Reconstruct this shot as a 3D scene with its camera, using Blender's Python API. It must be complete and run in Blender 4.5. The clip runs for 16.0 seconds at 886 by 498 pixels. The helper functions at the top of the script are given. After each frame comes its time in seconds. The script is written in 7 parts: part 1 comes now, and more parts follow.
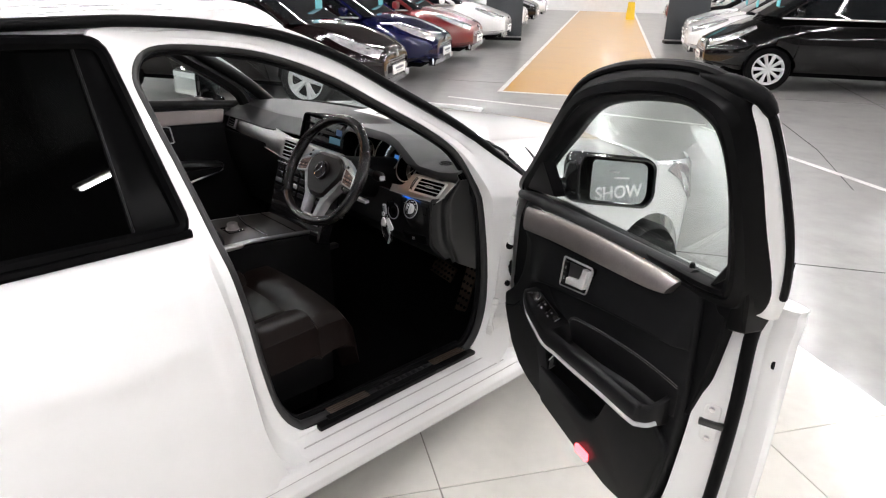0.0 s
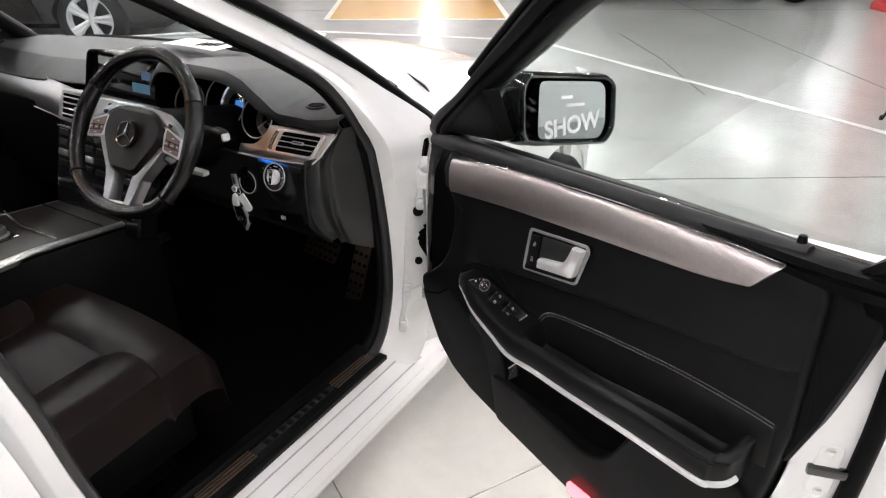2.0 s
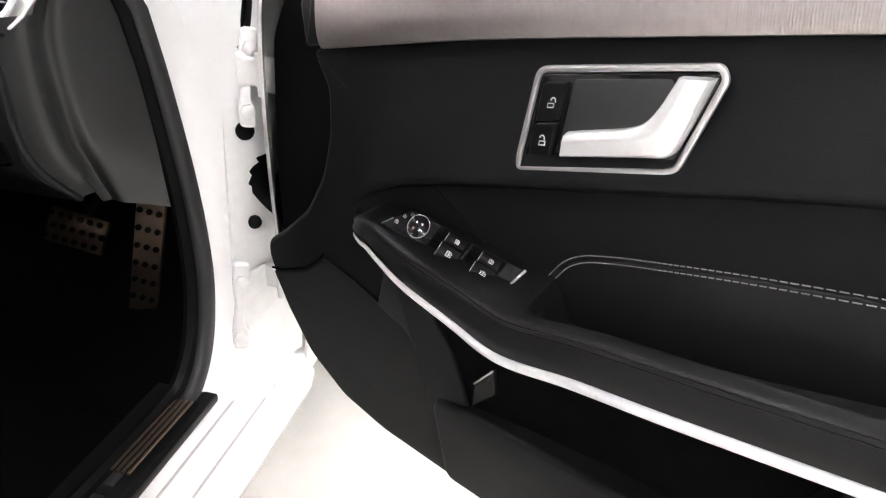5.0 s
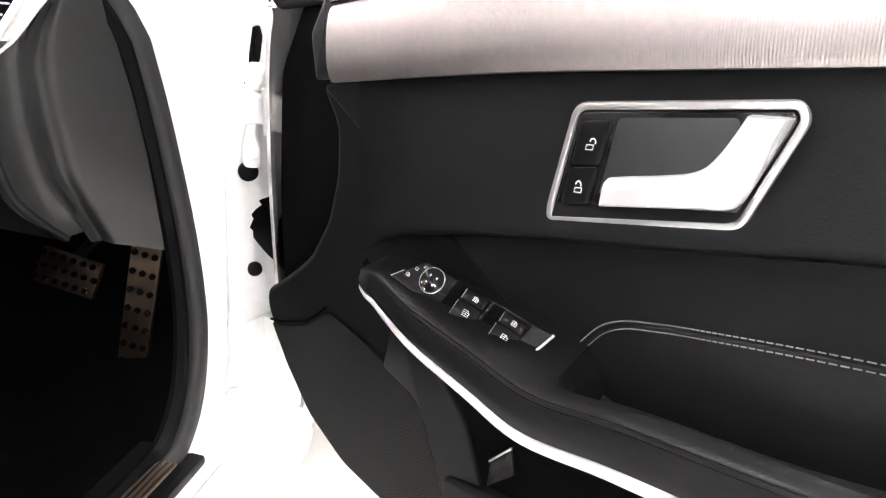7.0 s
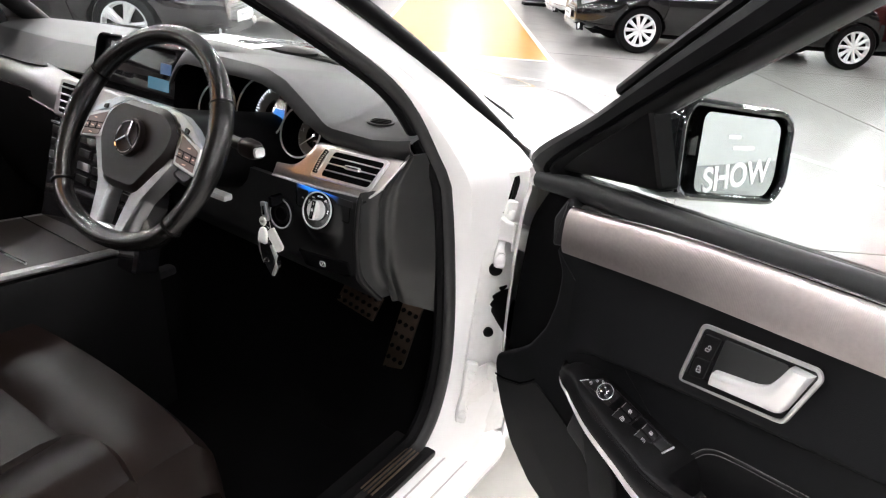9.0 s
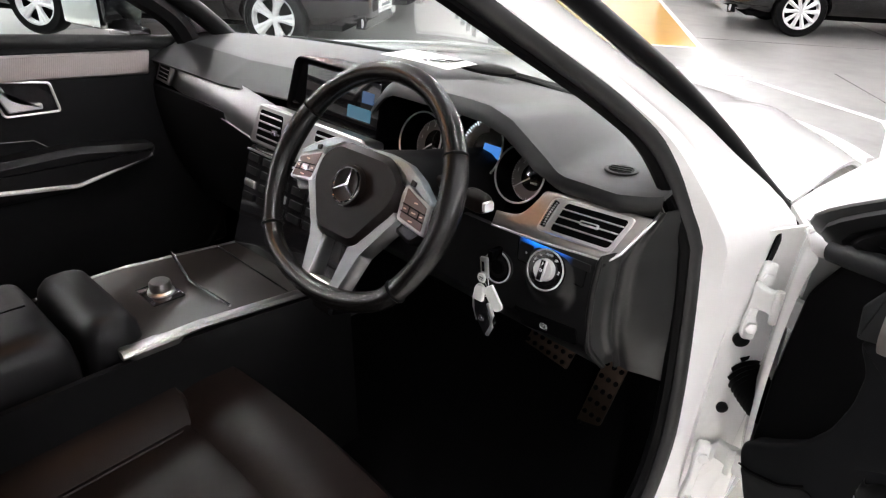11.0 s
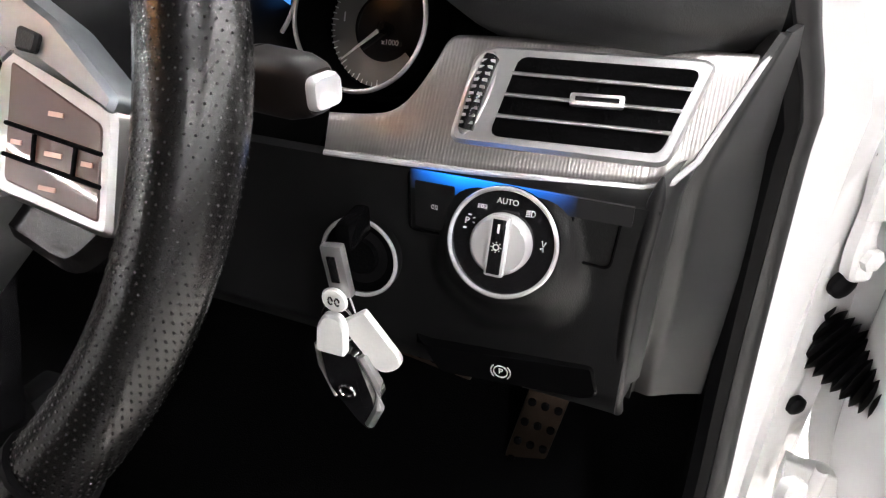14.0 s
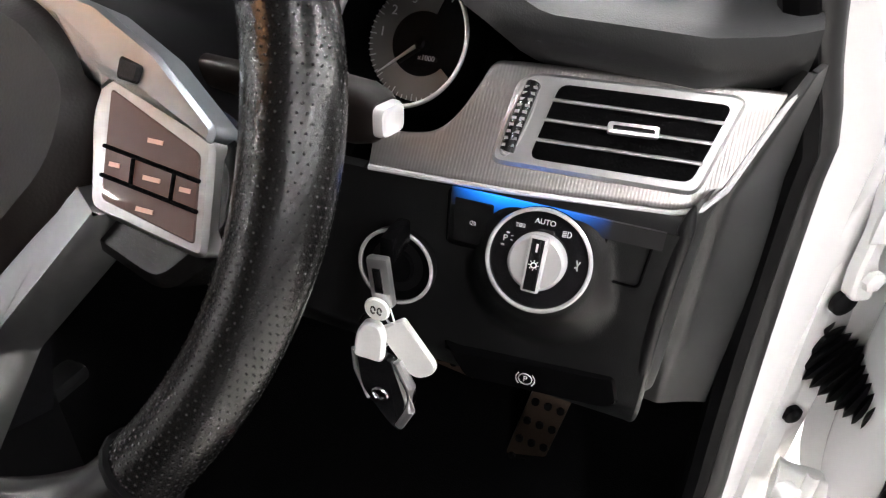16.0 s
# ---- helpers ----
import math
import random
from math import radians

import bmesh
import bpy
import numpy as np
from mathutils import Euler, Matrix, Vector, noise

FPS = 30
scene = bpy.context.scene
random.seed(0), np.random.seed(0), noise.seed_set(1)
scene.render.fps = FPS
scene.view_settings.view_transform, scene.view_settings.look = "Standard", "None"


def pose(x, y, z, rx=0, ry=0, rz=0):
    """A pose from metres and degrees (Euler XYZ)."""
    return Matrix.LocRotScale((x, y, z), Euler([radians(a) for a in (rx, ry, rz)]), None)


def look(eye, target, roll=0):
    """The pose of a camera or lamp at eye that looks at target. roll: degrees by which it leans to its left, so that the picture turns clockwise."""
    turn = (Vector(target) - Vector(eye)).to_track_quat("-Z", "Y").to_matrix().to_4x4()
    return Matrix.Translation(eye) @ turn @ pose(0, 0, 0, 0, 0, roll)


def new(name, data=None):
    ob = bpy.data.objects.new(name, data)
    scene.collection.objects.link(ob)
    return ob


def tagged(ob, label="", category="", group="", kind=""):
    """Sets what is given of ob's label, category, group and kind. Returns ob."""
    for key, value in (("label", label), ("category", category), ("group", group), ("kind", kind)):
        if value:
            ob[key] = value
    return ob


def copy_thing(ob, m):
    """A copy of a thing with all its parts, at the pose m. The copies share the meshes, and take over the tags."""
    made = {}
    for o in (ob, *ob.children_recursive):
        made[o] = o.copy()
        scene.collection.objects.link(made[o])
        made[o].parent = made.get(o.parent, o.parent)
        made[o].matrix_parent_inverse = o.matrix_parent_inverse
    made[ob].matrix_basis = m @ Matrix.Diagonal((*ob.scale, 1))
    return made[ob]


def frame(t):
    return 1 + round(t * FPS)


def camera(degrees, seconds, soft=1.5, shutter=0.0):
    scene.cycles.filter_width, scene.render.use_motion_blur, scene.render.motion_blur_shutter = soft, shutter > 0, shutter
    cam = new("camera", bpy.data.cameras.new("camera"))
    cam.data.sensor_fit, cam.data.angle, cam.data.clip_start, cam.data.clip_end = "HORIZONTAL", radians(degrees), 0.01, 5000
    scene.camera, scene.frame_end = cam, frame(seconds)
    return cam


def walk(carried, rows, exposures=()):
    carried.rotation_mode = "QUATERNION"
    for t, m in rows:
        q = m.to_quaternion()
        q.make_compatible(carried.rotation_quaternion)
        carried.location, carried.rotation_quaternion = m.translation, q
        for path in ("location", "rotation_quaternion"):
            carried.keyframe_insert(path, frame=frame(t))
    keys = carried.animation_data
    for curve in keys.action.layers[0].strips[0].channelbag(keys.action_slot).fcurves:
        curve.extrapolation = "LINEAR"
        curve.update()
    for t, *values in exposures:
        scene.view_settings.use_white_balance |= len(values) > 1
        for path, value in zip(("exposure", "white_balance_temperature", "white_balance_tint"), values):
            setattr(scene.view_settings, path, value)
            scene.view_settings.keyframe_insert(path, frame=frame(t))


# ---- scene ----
cam = camera(66.8, 16.0, soft=1.2)
PATH = [
    (0, (2.235, -1.453, 1.61), (0.908, -0.17, 0.84), 1.3),
    (0.5, (2.088, -1.377, 1.613), (0.786, -0.088, 0.812), 1.2),
    (1, (1.923, -1.317, 1.577), (0.708, 0.055, 0.774), 0.2),
    (1.5, (1.805, -1.246, 1.518), (0.755, 0.219, 0.651), 0.6),
    (2, (1.721, -1.105, 1.451), (0.811, 0.41, 0.516), 0.2),
    (2.5, (1.631, -1.029, 1.363), (0.85, 0.525, 0.377), 2.0),
    (3, (1.552, -0.948, 1.284), (0.915, 0.661, 0.282), 2.1),
    (3.5, (1.469, -0.895, 1.231), (1.015, 0.761, 0.206), 0.3),
    (4, (1.44, -0.806, 1.136), (1.029, 0.866, 0.119), 1.3),
    (4.2, (1.42, -0.775, 1.116), (1.036, 0.908, 0.106), 1.4),
    (6.3, (1.326, -0.543, 0.992), (0.924, 1.247, 0.196), 2.8),
    (6.5, (1.33, -0.548, 0.997), (0.925, 1.239, 0.197), 3.0),
    (7, (1.335, -0.589, 1.022), (0.902, 1.194, 0.228), 3.1),
    (7.5, (1.345, -0.671, 1.066), (0.838, 1.104, 0.295), 3.7),
    (8, (1.356, -0.765, 1.144), (0.751, 0.989, 0.398), 3.5),
    (8.5, (1.379, -0.828, 1.227), (0.621, 0.847, 0.439), 4.6),
    (9, (1.412, -0.865, 1.318), (0.444, 0.672, 0.481), 4.7),
    (9.5, (1.408, -0.876, 1.371), (0.171, 0.434, 0.502), 3.0),
    (10, (1.357, -0.871, 1.377), (0.057, 0.385, 0.52), 2.2),
    (10.2, (1.33, -0.885, 1.386), (0.018, 0.358, 0.529), 1.8),
    (12.3, (0.873, -0.687, 1.266), (-0.064, 0.786, 0.289), 3.1),
    (12.5, (0.86, -0.663, 1.249), (-0.054, 0.826, 0.274), 2.8),
    (13, (0.808, -0.584, 1.177), (0.047, 0.978, 0.187), 1.4),
    (13.5, (0.77, -0.481, 1.103), (0.055, 1.083, 0.082), -0.2),
    (14, (0.74, -0.394, 1.077), (0.13, 1.192, 0.022), 0.4),
    (14.5, (0.713, -0.348, 1.063), (0.128, 1.236, -0.009), 1.0),
    (15, (0.71, -0.336, 1.057), (0.132, 1.242, -0.027), 1.2),
    (15.5, (0.71, -0.352, 1.068), (0.142, 1.233, -0.011), 1.6),
    (16, (0.713, -0.415, 1.1), (0.15, 1.172, 0.02), 3.1),
]
EXPOSURE = [(0.0, -0.22), (1.0, -0.15), (2.5, 0.08), (3.5, 0.25), (4.2, 0.5), (5.2, 1.0), (6.3, 1.45), (7.2, 1.45), (8.0, 0.95), (9.0, 0.65), (10.0, 0.5), (12.5, 0.8), (14.0, 1.2), (16.0, 1.15)]
walk(cam, [(t, look(eye, target, roll)) for t, eye, target, roll in PATH], EXPOSURE)

# ---- world and exposure ----
world = bpy.data.worlds.new("hall_air")
scene.world = world
world.use_nodes = True
world.node_tree.nodes["Background"].inputs[0].default_value = (0.9, 0.95, 1.0, 1)
world.node_tree.nodes["Background"].inputs[1].default_value = 0.008


# ---- materials ----
def mat(name, color, rough=0.5, metal=0.0, coat=0.0, noise_scale=0.0, var=0.1, bump=0.0, bump_scale=200.0, spec=0.5, rough_var=0.0):
    """A principled material with colour variation at two scales and fine relief."""
    m = bpy.data.materials.new(name)
    m.use_nodes = True
    nt = m.node_tree
    b = nt.nodes["Principled BSDF"]
    b.inputs["Base Color"].default_value = (*color, 1)
    b.inputs["Roughness"].default_value = rough
    b.inputs["Metallic"].default_value = metal
    b.inputs["Coat Weight"].default_value = coat
    b.inputs["Coat Roughness"].default_value = 0.03
    b.inputs["Specular IOR Level"].default_value = spec
    tc = nt.nodes.new("ShaderNodeTexCoord")
    if noise_scale:
        n = nt.nodes.new("ShaderNodeTexNoise")
        n.inputs["Scale"].default_value = noise_scale
        n.inputs["Detail"].default_value = 6
        nt.links.new(tc.outputs["Object"], n.inputs["Vector"])
        n2 = nt.nodes.new("ShaderNodeTexNoise")
        n2.inputs["Scale"].default_value = noise_scale * 9
        n2.inputs["Detail"].default_value = 3
        nt.links.new(tc.outputs["Object"], n2.inputs["Vector"])
        add = nt.nodes.new("ShaderNodeMath")
        add.operation = "ADD"
        nt.links.new(n.outputs["Fac"], add.inputs[0])
        nt.links.new(n2.outputs["Fac"], add.inputs[1])
        r = nt.nodes.new("ShaderNodeMapRange")
        r.inputs["From Min"].default_value, r.inputs["From Max"].default_value = 0.7, 1.3
        r.inputs["To Min"].default_value, r.inputs["To Max"].default_value = 1 - var, 1 + var
        nt.links.new(add.outputs[0], r.inputs["Value"])
        mul = nt.nodes.new("ShaderNodeMix")
        mul.data_type, mul.blend_type = "RGBA", "MULTIPLY"
        mul.inputs["Factor"].default_value = 1
        mul.inputs["A"].default_value = (*color, 1)
        nt.links.new(r.outputs[0], mul.inputs["B"])
        nt.links.new(mul.outputs["Result"], b.inputs["Base Color"])
        if rough_var:
            rr = nt.nodes.new("ShaderNodeMapRange")
            rr.inputs["From Min"].default_value, rr.inputs["From Max"].default_value = 0.7, 1.3
            rr.inputs["To Min"].default_value, rr.inputs["To Max"].default_value = rough - rough_var, rough + rough_var
            nt.links.new(add.outputs[0], rr.inputs["Value"])
            nt.links.new(rr.outputs[0], b.inputs["Roughness"])
    if bump:
        v = nt.nodes.new("ShaderNodeTexVoronoi")
        v.inputs["Scale"].default_value = bump_scale
        nt.links.new(tc.outputs["Object"], v.inputs["Vector"])
        bp = nt.nodes.new("ShaderNodeBump")
        bp.inputs["Strength"].default_value = bump
        bp.inputs["Distance"].default_value = 0.0003
        nt.links.new(v.outputs["Distance"], bp.inputs["Height"])
        nt.links.new(bp.outputs["Normal"], b.inputs["Normal"])
    return m


def ribbed(name, color, rough, metal, axis, pitch, strength=0.3, dist=0.0006):
    """A surface with fine parallel ribs across the given direction."""
    m = mat(name, color, rough, metal, noise_scale=20, var=0.06)
    nt = m.node_tree
    b = nt.nodes["Principled BSDF"]
    tc = nt.nodes.new("ShaderNodeTexCoord")
    dot = nt.nodes.new("ShaderNodeVectorMath")
    dot.operation = "DOT_PRODUCT"
    dot.inputs[1].default_value = Vector(axis).normalized() * (2 * math.pi / pitch)
    nt.links.new(tc.outputs["Object"], dot.inputs[0])
    sn = nt.nodes.new("ShaderNodeMath")
    sn.operation = "SINE"
    nt.links.new(dot.outputs["Value"], sn.inputs[0])
    bp = nt.nodes.new("ShaderNodeBump")
    bp.inputs["Strength"].default_value = strength
    bp.inputs["Distance"].default_value = dist
    nt.links.new(sn.outputs[0], bp.inputs["Height"])
    nt.links.new(bp.outputs["Normal"], b.inputs["Normal"])
    return m


def glass_mat(name, tint, gloss_rough=0.0, through_light=True):
    """A thin pane: tinted see-through with a Fresnel gloss."""
    m = bpy.data.materials.new(name)
    m.use_nodes = True
    nt = m.node_tree
    nt.nodes.remove(nt.nodes["Principled BSDF"])
    out = nt.nodes["Material Output"]
    tr = nt.nodes.new("ShaderNodeBsdfTransparent")
    tr.inputs[0].default_value = (*tint, 1)
    gl = nt.nodes.new("ShaderNodeBsdfGlossy")
    gl.inputs["Roughness"].default_value = gloss_rough
    fr = nt.nodes.new("ShaderNodeLayerWeight")
    fr.inputs["Blend"].default_value = 0.5
    pw = nt.nodes.new("ShaderNodeMath")
    pw.operation = "POWER"
    pw.inputs[1].default_value = 4.0
    nt.links.new(fr.outputs["Facing"], pw.inputs[0])
    ma = nt.nodes.new("ShaderNodeMath")
    ma.operation = "MULTIPLY_ADD"
    ma.inputs[1].default_value, ma.inputs[2].default_value = 0.6, 0.035
    nt.links.new(pw.outputs[0], ma.inputs[0])
    mx = nt.nodes.new("ShaderNodeMixShader")
    nt.links.new(ma.outputs[0], mx.inputs[0])
    nt.links.new(tr.outputs[0], mx.inputs[1])
    nt.links.new(gl.outputs[0], mx.inputs[2])
    nt.links.new(mx.outputs[0], out.inputs[0])
    return m


def glow(name, color, strength):
    m = bpy.data.materials.new(name)
    m.use_nodes = True
    b = m.node_tree.nodes["Principled BSDF"]
    b.inputs["Base Color"].default_value = (0.01, 0.01, 0.01, 1)
    b.inputs["Emission Color"].default_value = (*color, 1)
    b.inputs["Emission Strength"].default_value = strength
    return m


RINGSILVER = mat("bright_silver", (0.70, 0.70, 0.70), 0.30, 0.9, noise_scale=40, var=0.03)
FRAMEBLK = mat("matt_black_frame", (0.0034, 0.0034, 0.0037), 0.36, noise_scale=9, var=0.15, spec=0.05)
WHITECHROME = mat("bright_chrome", (0.80, 0.80, 0.80), 0.22, 0.5)
CRYSTAL = mat("headlight_crystal", (0.78, 0.78, 0.80), 0.12, 0.7, noise_scale=14, var=0.45, bump=1.0, bump_scale=26)
BLKTRIM = mat("satin_black_trim", (0.0025, 0.0025, 0.0027), 0.20, noise_scale=9, var=0.1, spec=0.02)
WHITE = mat("white_car_paint", (0.80, 0.80, 0.80), 0.28, coat=1.0, noise_scale=1.2, var=0.02)
JAMB = mat("white_jamb_paint", (0.76, 0.76, 0.75), 0.35, coat=0.5, noise_scale=9, var=0.04)
DASH = mat("soft_black_dash", (0.0115, 0.0119, 0.0125), 0.45, noise_scale=6, var=0.12, bump=0.3, bump_scale=900, spec=0.22)
PLASTIC = mat("black_plastic", (0.0048, 0.0048, 0.0051), 0.36, noise_scale=8, var=0.15, bump=0.2, bump_scale=1100, spec=0.11)
DOORCARD = mat("door_card_black", (0.0056, 0.0058, 0.0064), 0.45, noise_scale=5, var=0.12, bump=0.3, bump_scale=1000, spec=0.085)
GREYPL = mat("grey_kick_plastic", (0.0120, 0.0126, 0.0126), 0.42, noise_scale=8, var=0.1, bump=0.2, bump_scale=900)
GLOSSBLK = mat("gloss_black", (0.008, 0.008, 0.009), 0.08, coat=0.5)
LEATHER = mat("black_leather", (0.006, 0.0059, 0.0064), 0.38, noise_scale=14, var=0.18, bump=0.3, bump_scale=420, spec=0.15)
RIMLEATHER = mat("wheel_leather", (0.0045, 0.0043, 0.0042), 0.27, noise_scale=18, var=0.15, bump=0.10, bump_scale=700, spec=0.42)
SEATLEATHER = mat("seat_leather_brown_black", (0.0060, 0.0039, 0.0034), 0.38, noise_scale=10, var=0.2, bump=0.25, bump_scale=380, spec=0.09)
KNEEPL = mat("grained_knee_plastic", (0.0062, 0.0062, 0.0066), 0.40, noise_scale=8, var=0.15, bump=0.35, bump_scale=900, spec=0.26)
RUBBER = mat("rubber_seal", (0.0035, 0.0035, 0.0038), 0.42, noise_scale=12, var=0.2, spec=0.05)
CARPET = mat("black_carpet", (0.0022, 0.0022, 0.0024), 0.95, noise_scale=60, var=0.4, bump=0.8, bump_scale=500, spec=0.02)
CHROME = mat("chrome", (0.82, 0.82, 0.83), 0.12, 1.0)
SATIN = mat("satin_silver", (0.36, 0.355, 0.35), 0.30, 1.0, noise_scale=30, var=0.05)
SPOKESILVER = mat("spoke_silver", (0.165, 0.168, 0.172), 0.33, 1.0, noise_scale=30, var=0.05)
SHOULDER = mat("shoulder_silver", (0.26, 0.285, 0.305), 0.30, 1.0, noise_scale=30, var=0.05)
DARKCHROME = mat("dark_chrome", (0.34, 0.34, 0.35), 0.10, 1.0)
SILVERPL = mat("silver_plastic", (0.62, 0.62, 0.63), 0.4, 0.35, noise_scale=30, var=0.04)
STEEL = mat("pedal_steel", (0.20, 0.145, 0.11), 0.38, 1.0, noise_scale=40, var=0.1)
MIRROR = mat("mirror_glass", (0.60, 0.63, 0.63), 0.0, 1.0)
CLEAR = glass_mat("clear_glass", (0.93, 0.965, 0.955))
TINT = glass_mat("privacy_glass", (0.05, 0.05, 0.055))
ICON = mat("icon_white", (0.75, 0.75, 0.75), 0.5)
THREAD = mat("pale_thread", (0.17, 0.165, 0.16), 0.7)
TAGWHITE = mat("tag_white", (0.82, 0.82, 0.80), 0.45, noise_scale=60, var=0.03)
RED = mat("red_paint", (0.45, 0.02, 0.02), 0.4, noise_scale=3, var=0.08)
REDLENS = mat("red_lens", (0.75, 0.02, 0.03), 0.15, coat=0.8)


# ---- mesh helpers ----
def part(name, bm, material, parent=None, label="", smooth=40):
    """Link a bmesh as one mesh object under a thing or a part."""
    bmesh.ops.recalc_face_normals(bm, faces=bm.faces)
    me = bpy.data.meshes.new(name)
    for f in bm.faces:
        mid = f.calc_center_median()
        f.smooth = len(f.verts) <= 8 or max(abs((v.co - mid).dot(f.normal)) for v in f.verts) > 5e-5
    bm.to_mesh(me)
    bm.free()
    me.set_sharp_from_angle(angle=radians(smooth))
    me.materials.append(material)
    ob = new(name, me)
    if parent is not None:
        ob.parent = parent
    if label:
        ob["label"] = label
    return ob


def thing(name, label, category, at=(0, 0, 0), turn=0.0, group="", kind=""):
    ob = new(name)
    ob.location = at
    ob.rotation_euler = (0, 0, radians(turn))
    ob.empty_display_size = 0.1
    return tagged(ob, label, category, group, kind)


def spline(pts, n, closed=False):
    """n points along a smooth curve through pts."""
    p = [Vector(q) for q in pts]
    k = len(p)
    segs = k if closed else k - 1
    out = []
    for i in range(n):
        s = i * segs / n if closed else i * segs / (n - 1)
        a = min(int(s), segs - 1)
        f = s - a
        g = (lambda j: p[j % k]) if closed else (lambda j: p[max(0, min(k - 1, j))])
        p0, p1, p2, p3 = g(a - 1), g(a), g(a + 1), g(a + 2)
        out.append(0.5 * (2 * p1 + (p2 - p0) * f + (2 * p0 - 5 * p1 + 4 * p2 - p3) * f**2 + (3 * p1 - p0 - 3 * p2 + p3) * f**3))
    return out


def rounded(pts, r, seg=4):
    """A closed 2D outline with its corners rounded."""
    out = []
    k = len(pts)
    for i in range(k):
        p, a, b = Vector(pts[i]), Vector(pts[i - 1]), Vector(pts[(i + 1) % k])
        ra = r[i] if isinstance(r, (list, tuple)) else r
        da, db = (a - p), (b - p)
        d = min(ra, da.length * 0.45, db.length * 0.45)
        s, e = p + da.normalized() * d, p + db.normalized() * d
        for j in range(seg + 1):
            f = j / seg
            out.append((1 - f) ** 2 * s + 2 * f * (1 - f) * p + f * f * e)
    return out


def loft(rings, closed=True, cap0=False, cap1=False, bm=None):
    """Quads between rings of equally many points."""
    bm = bm or bmesh.new()
    rows = [[bm.verts.new(q) for q in r] for r in rings]
    k = len(rows[0])
    for a, b in zip(rows, rows[1:]):
        for i in range(k if closed else k - 1):
            j = (i + 1) % k
            bm.faces.new((a[i], a[j], b[j], b[i]))
    if cap0:
        bm.faces.new(rows[0])
    if cap1:
        bm.faces.new(rows[-1])
    return bm


def tube(path, r, n=8, closed=False, flat=1.0, bm=None, up=(0, 0, 1)):
    """A round or flattened bar along a path; r is a number or one per point."""
    p = [Vector(q) for q in path]
    k = len(p)
    rings = []
    for i in range(k):
        a = p[(i - 1) % k] if closed or i else p[i]
        b = p[(i + 1) % k] if closed or i < k - 1 else p[i]
        t = (b - a).normalized()
        s = t.cross(Vector(up))
        if s.length < 1e-4:
            s = t.cross(Vector((1, 0, 0)))
        s.normalize()
        w = s.cross(t)
        ri = r[i] if isinstance(r, (list, tuple)) else r
        rings.append([p[i] + s * (ri * math.cos(2 * math.pi * j / n)) + w * (ri * flat * math.sin(2 * math.pi * j / n)) for j in range(n)])
    if closed:
        rings.append(rings[0])
        bm2 = loft(rings, bm=bm)
        bmesh.ops.remove_doubles(bm2, verts=bm2.verts, dist=1e-6)
        return bm2
    return loft(rings, cap0=True, cap1=True, bm=bm)


def slab(outline, f0, f1, bev=0.0, bm=None):
    """A plate: a 2D outline mapped by f0 (back) and f1 (front), its front edge softened by bev."""
    side = 1 if poly_area(outline) > 0 else -1
    rings = [[f0(q[0], q[1]) for q in outline]]
    if bev:
        mid = [Vector(f0(*q)).lerp(Vector(f1(*q)), max(0.0, 1 - bev / max(1e-6, (Vector(f1(*q)) - Vector(f0(*q))).length))) for q in outline]
        rings.append(mid)
        inn = []
        k = len(outline)
        for i in range(k):
            a, p, b = Vector(outline[i - 1]), Vector(outline[i]), Vector(outline[(i + 1) % k])
            d = b - a
            n = (Vector((-d.y, d.x)) * side).normalized() if d.length > 1e-9 else Vector((0, 0))
            inn.append(p + n * bev)
        rings.append([f1(q[0], q[1]) for q in inn])
    else:
        rings.append([f1(q[0], q[1]) for q in outline])
    return loft(rings, cap0=True, cap1=True, bm=bm)


def poly_area(pts):
    return 0.5 * sum(pts[i - 1][0] * pts[i][1] - pts[i][0] * pts[i - 1][1] for i in range(len(pts)))


def box(cx, cy, cz, sx, sy, sz, bev=0.0, m=None, seg=2, bm=None):
    """A bevelled block, optionally set by a matrix."""
    b = bmesh.new()
    bmesh.ops.create_cube(b, size=1)
    bmesh.ops.scale(b, vec=(sx, sy, sz), verts=b.verts)
    if bev:
        bmesh.ops.bevel(b, geom=b.edges[:] + b.verts[:], offset=bev, segments=seg, affect="EDGES", profile=0.6)
    bmesh.ops.translate(b, vec=(cx, cy, cz), verts=b.verts)
    if m is not None:
        bmesh.ops.transform(b, matrix=m, verts=b.verts)
    return merge(bm, b)


def merge(bm, b):
    """Add the mesh b to bm, when there is one."""
    if bm is None:
        return b
    me = bpy.data.meshes.new("joined")
    b.to_mesh(me)
    b.free()
    bm.from_mesh(me)
    bpy.data.meshes.remove(me)
    return bm


def lathe(profile, n, m=None, bm=None, caps=True):
    """A turned body round local z from (radius, height) pairs."""
    b = bmesh.new()
    rings = [[Vector((r * math.cos(2 * math.pi * j / n), r * math.sin(2 * math.pi * j / n), h)) for j in range(n)] for r, h in profile]
    loft(rings, cap0=caps, cap1=caps, bm=b)
    if m is not None:
        bmesh.ops.transform(b, matrix=m, verts=b.verts)
    return merge(bm, b)


def sheet(f, nu, nv, thick=0.0):
    """A surface f(s, t), s and t from 0 to 1, with a thickness."""
    bm = bmesh.new()
    g = [[bm.verts.new(f(i / nu, j / nv)) for j in range(nv + 1)] for i in range(nu + 1)]
    for i in range(nu):
        for j in range(nv):
            bm.faces.new((g[i][j], g[i + 1][j], g[i + 1][j + 1], g[i][j + 1]))
    if thick:
        bmesh.ops.recalc_face_normals(bm, faces=bm.faces)
        bmesh.ops.solidify(bm, geom=bm.faces[:], thickness=thick)
    return bm


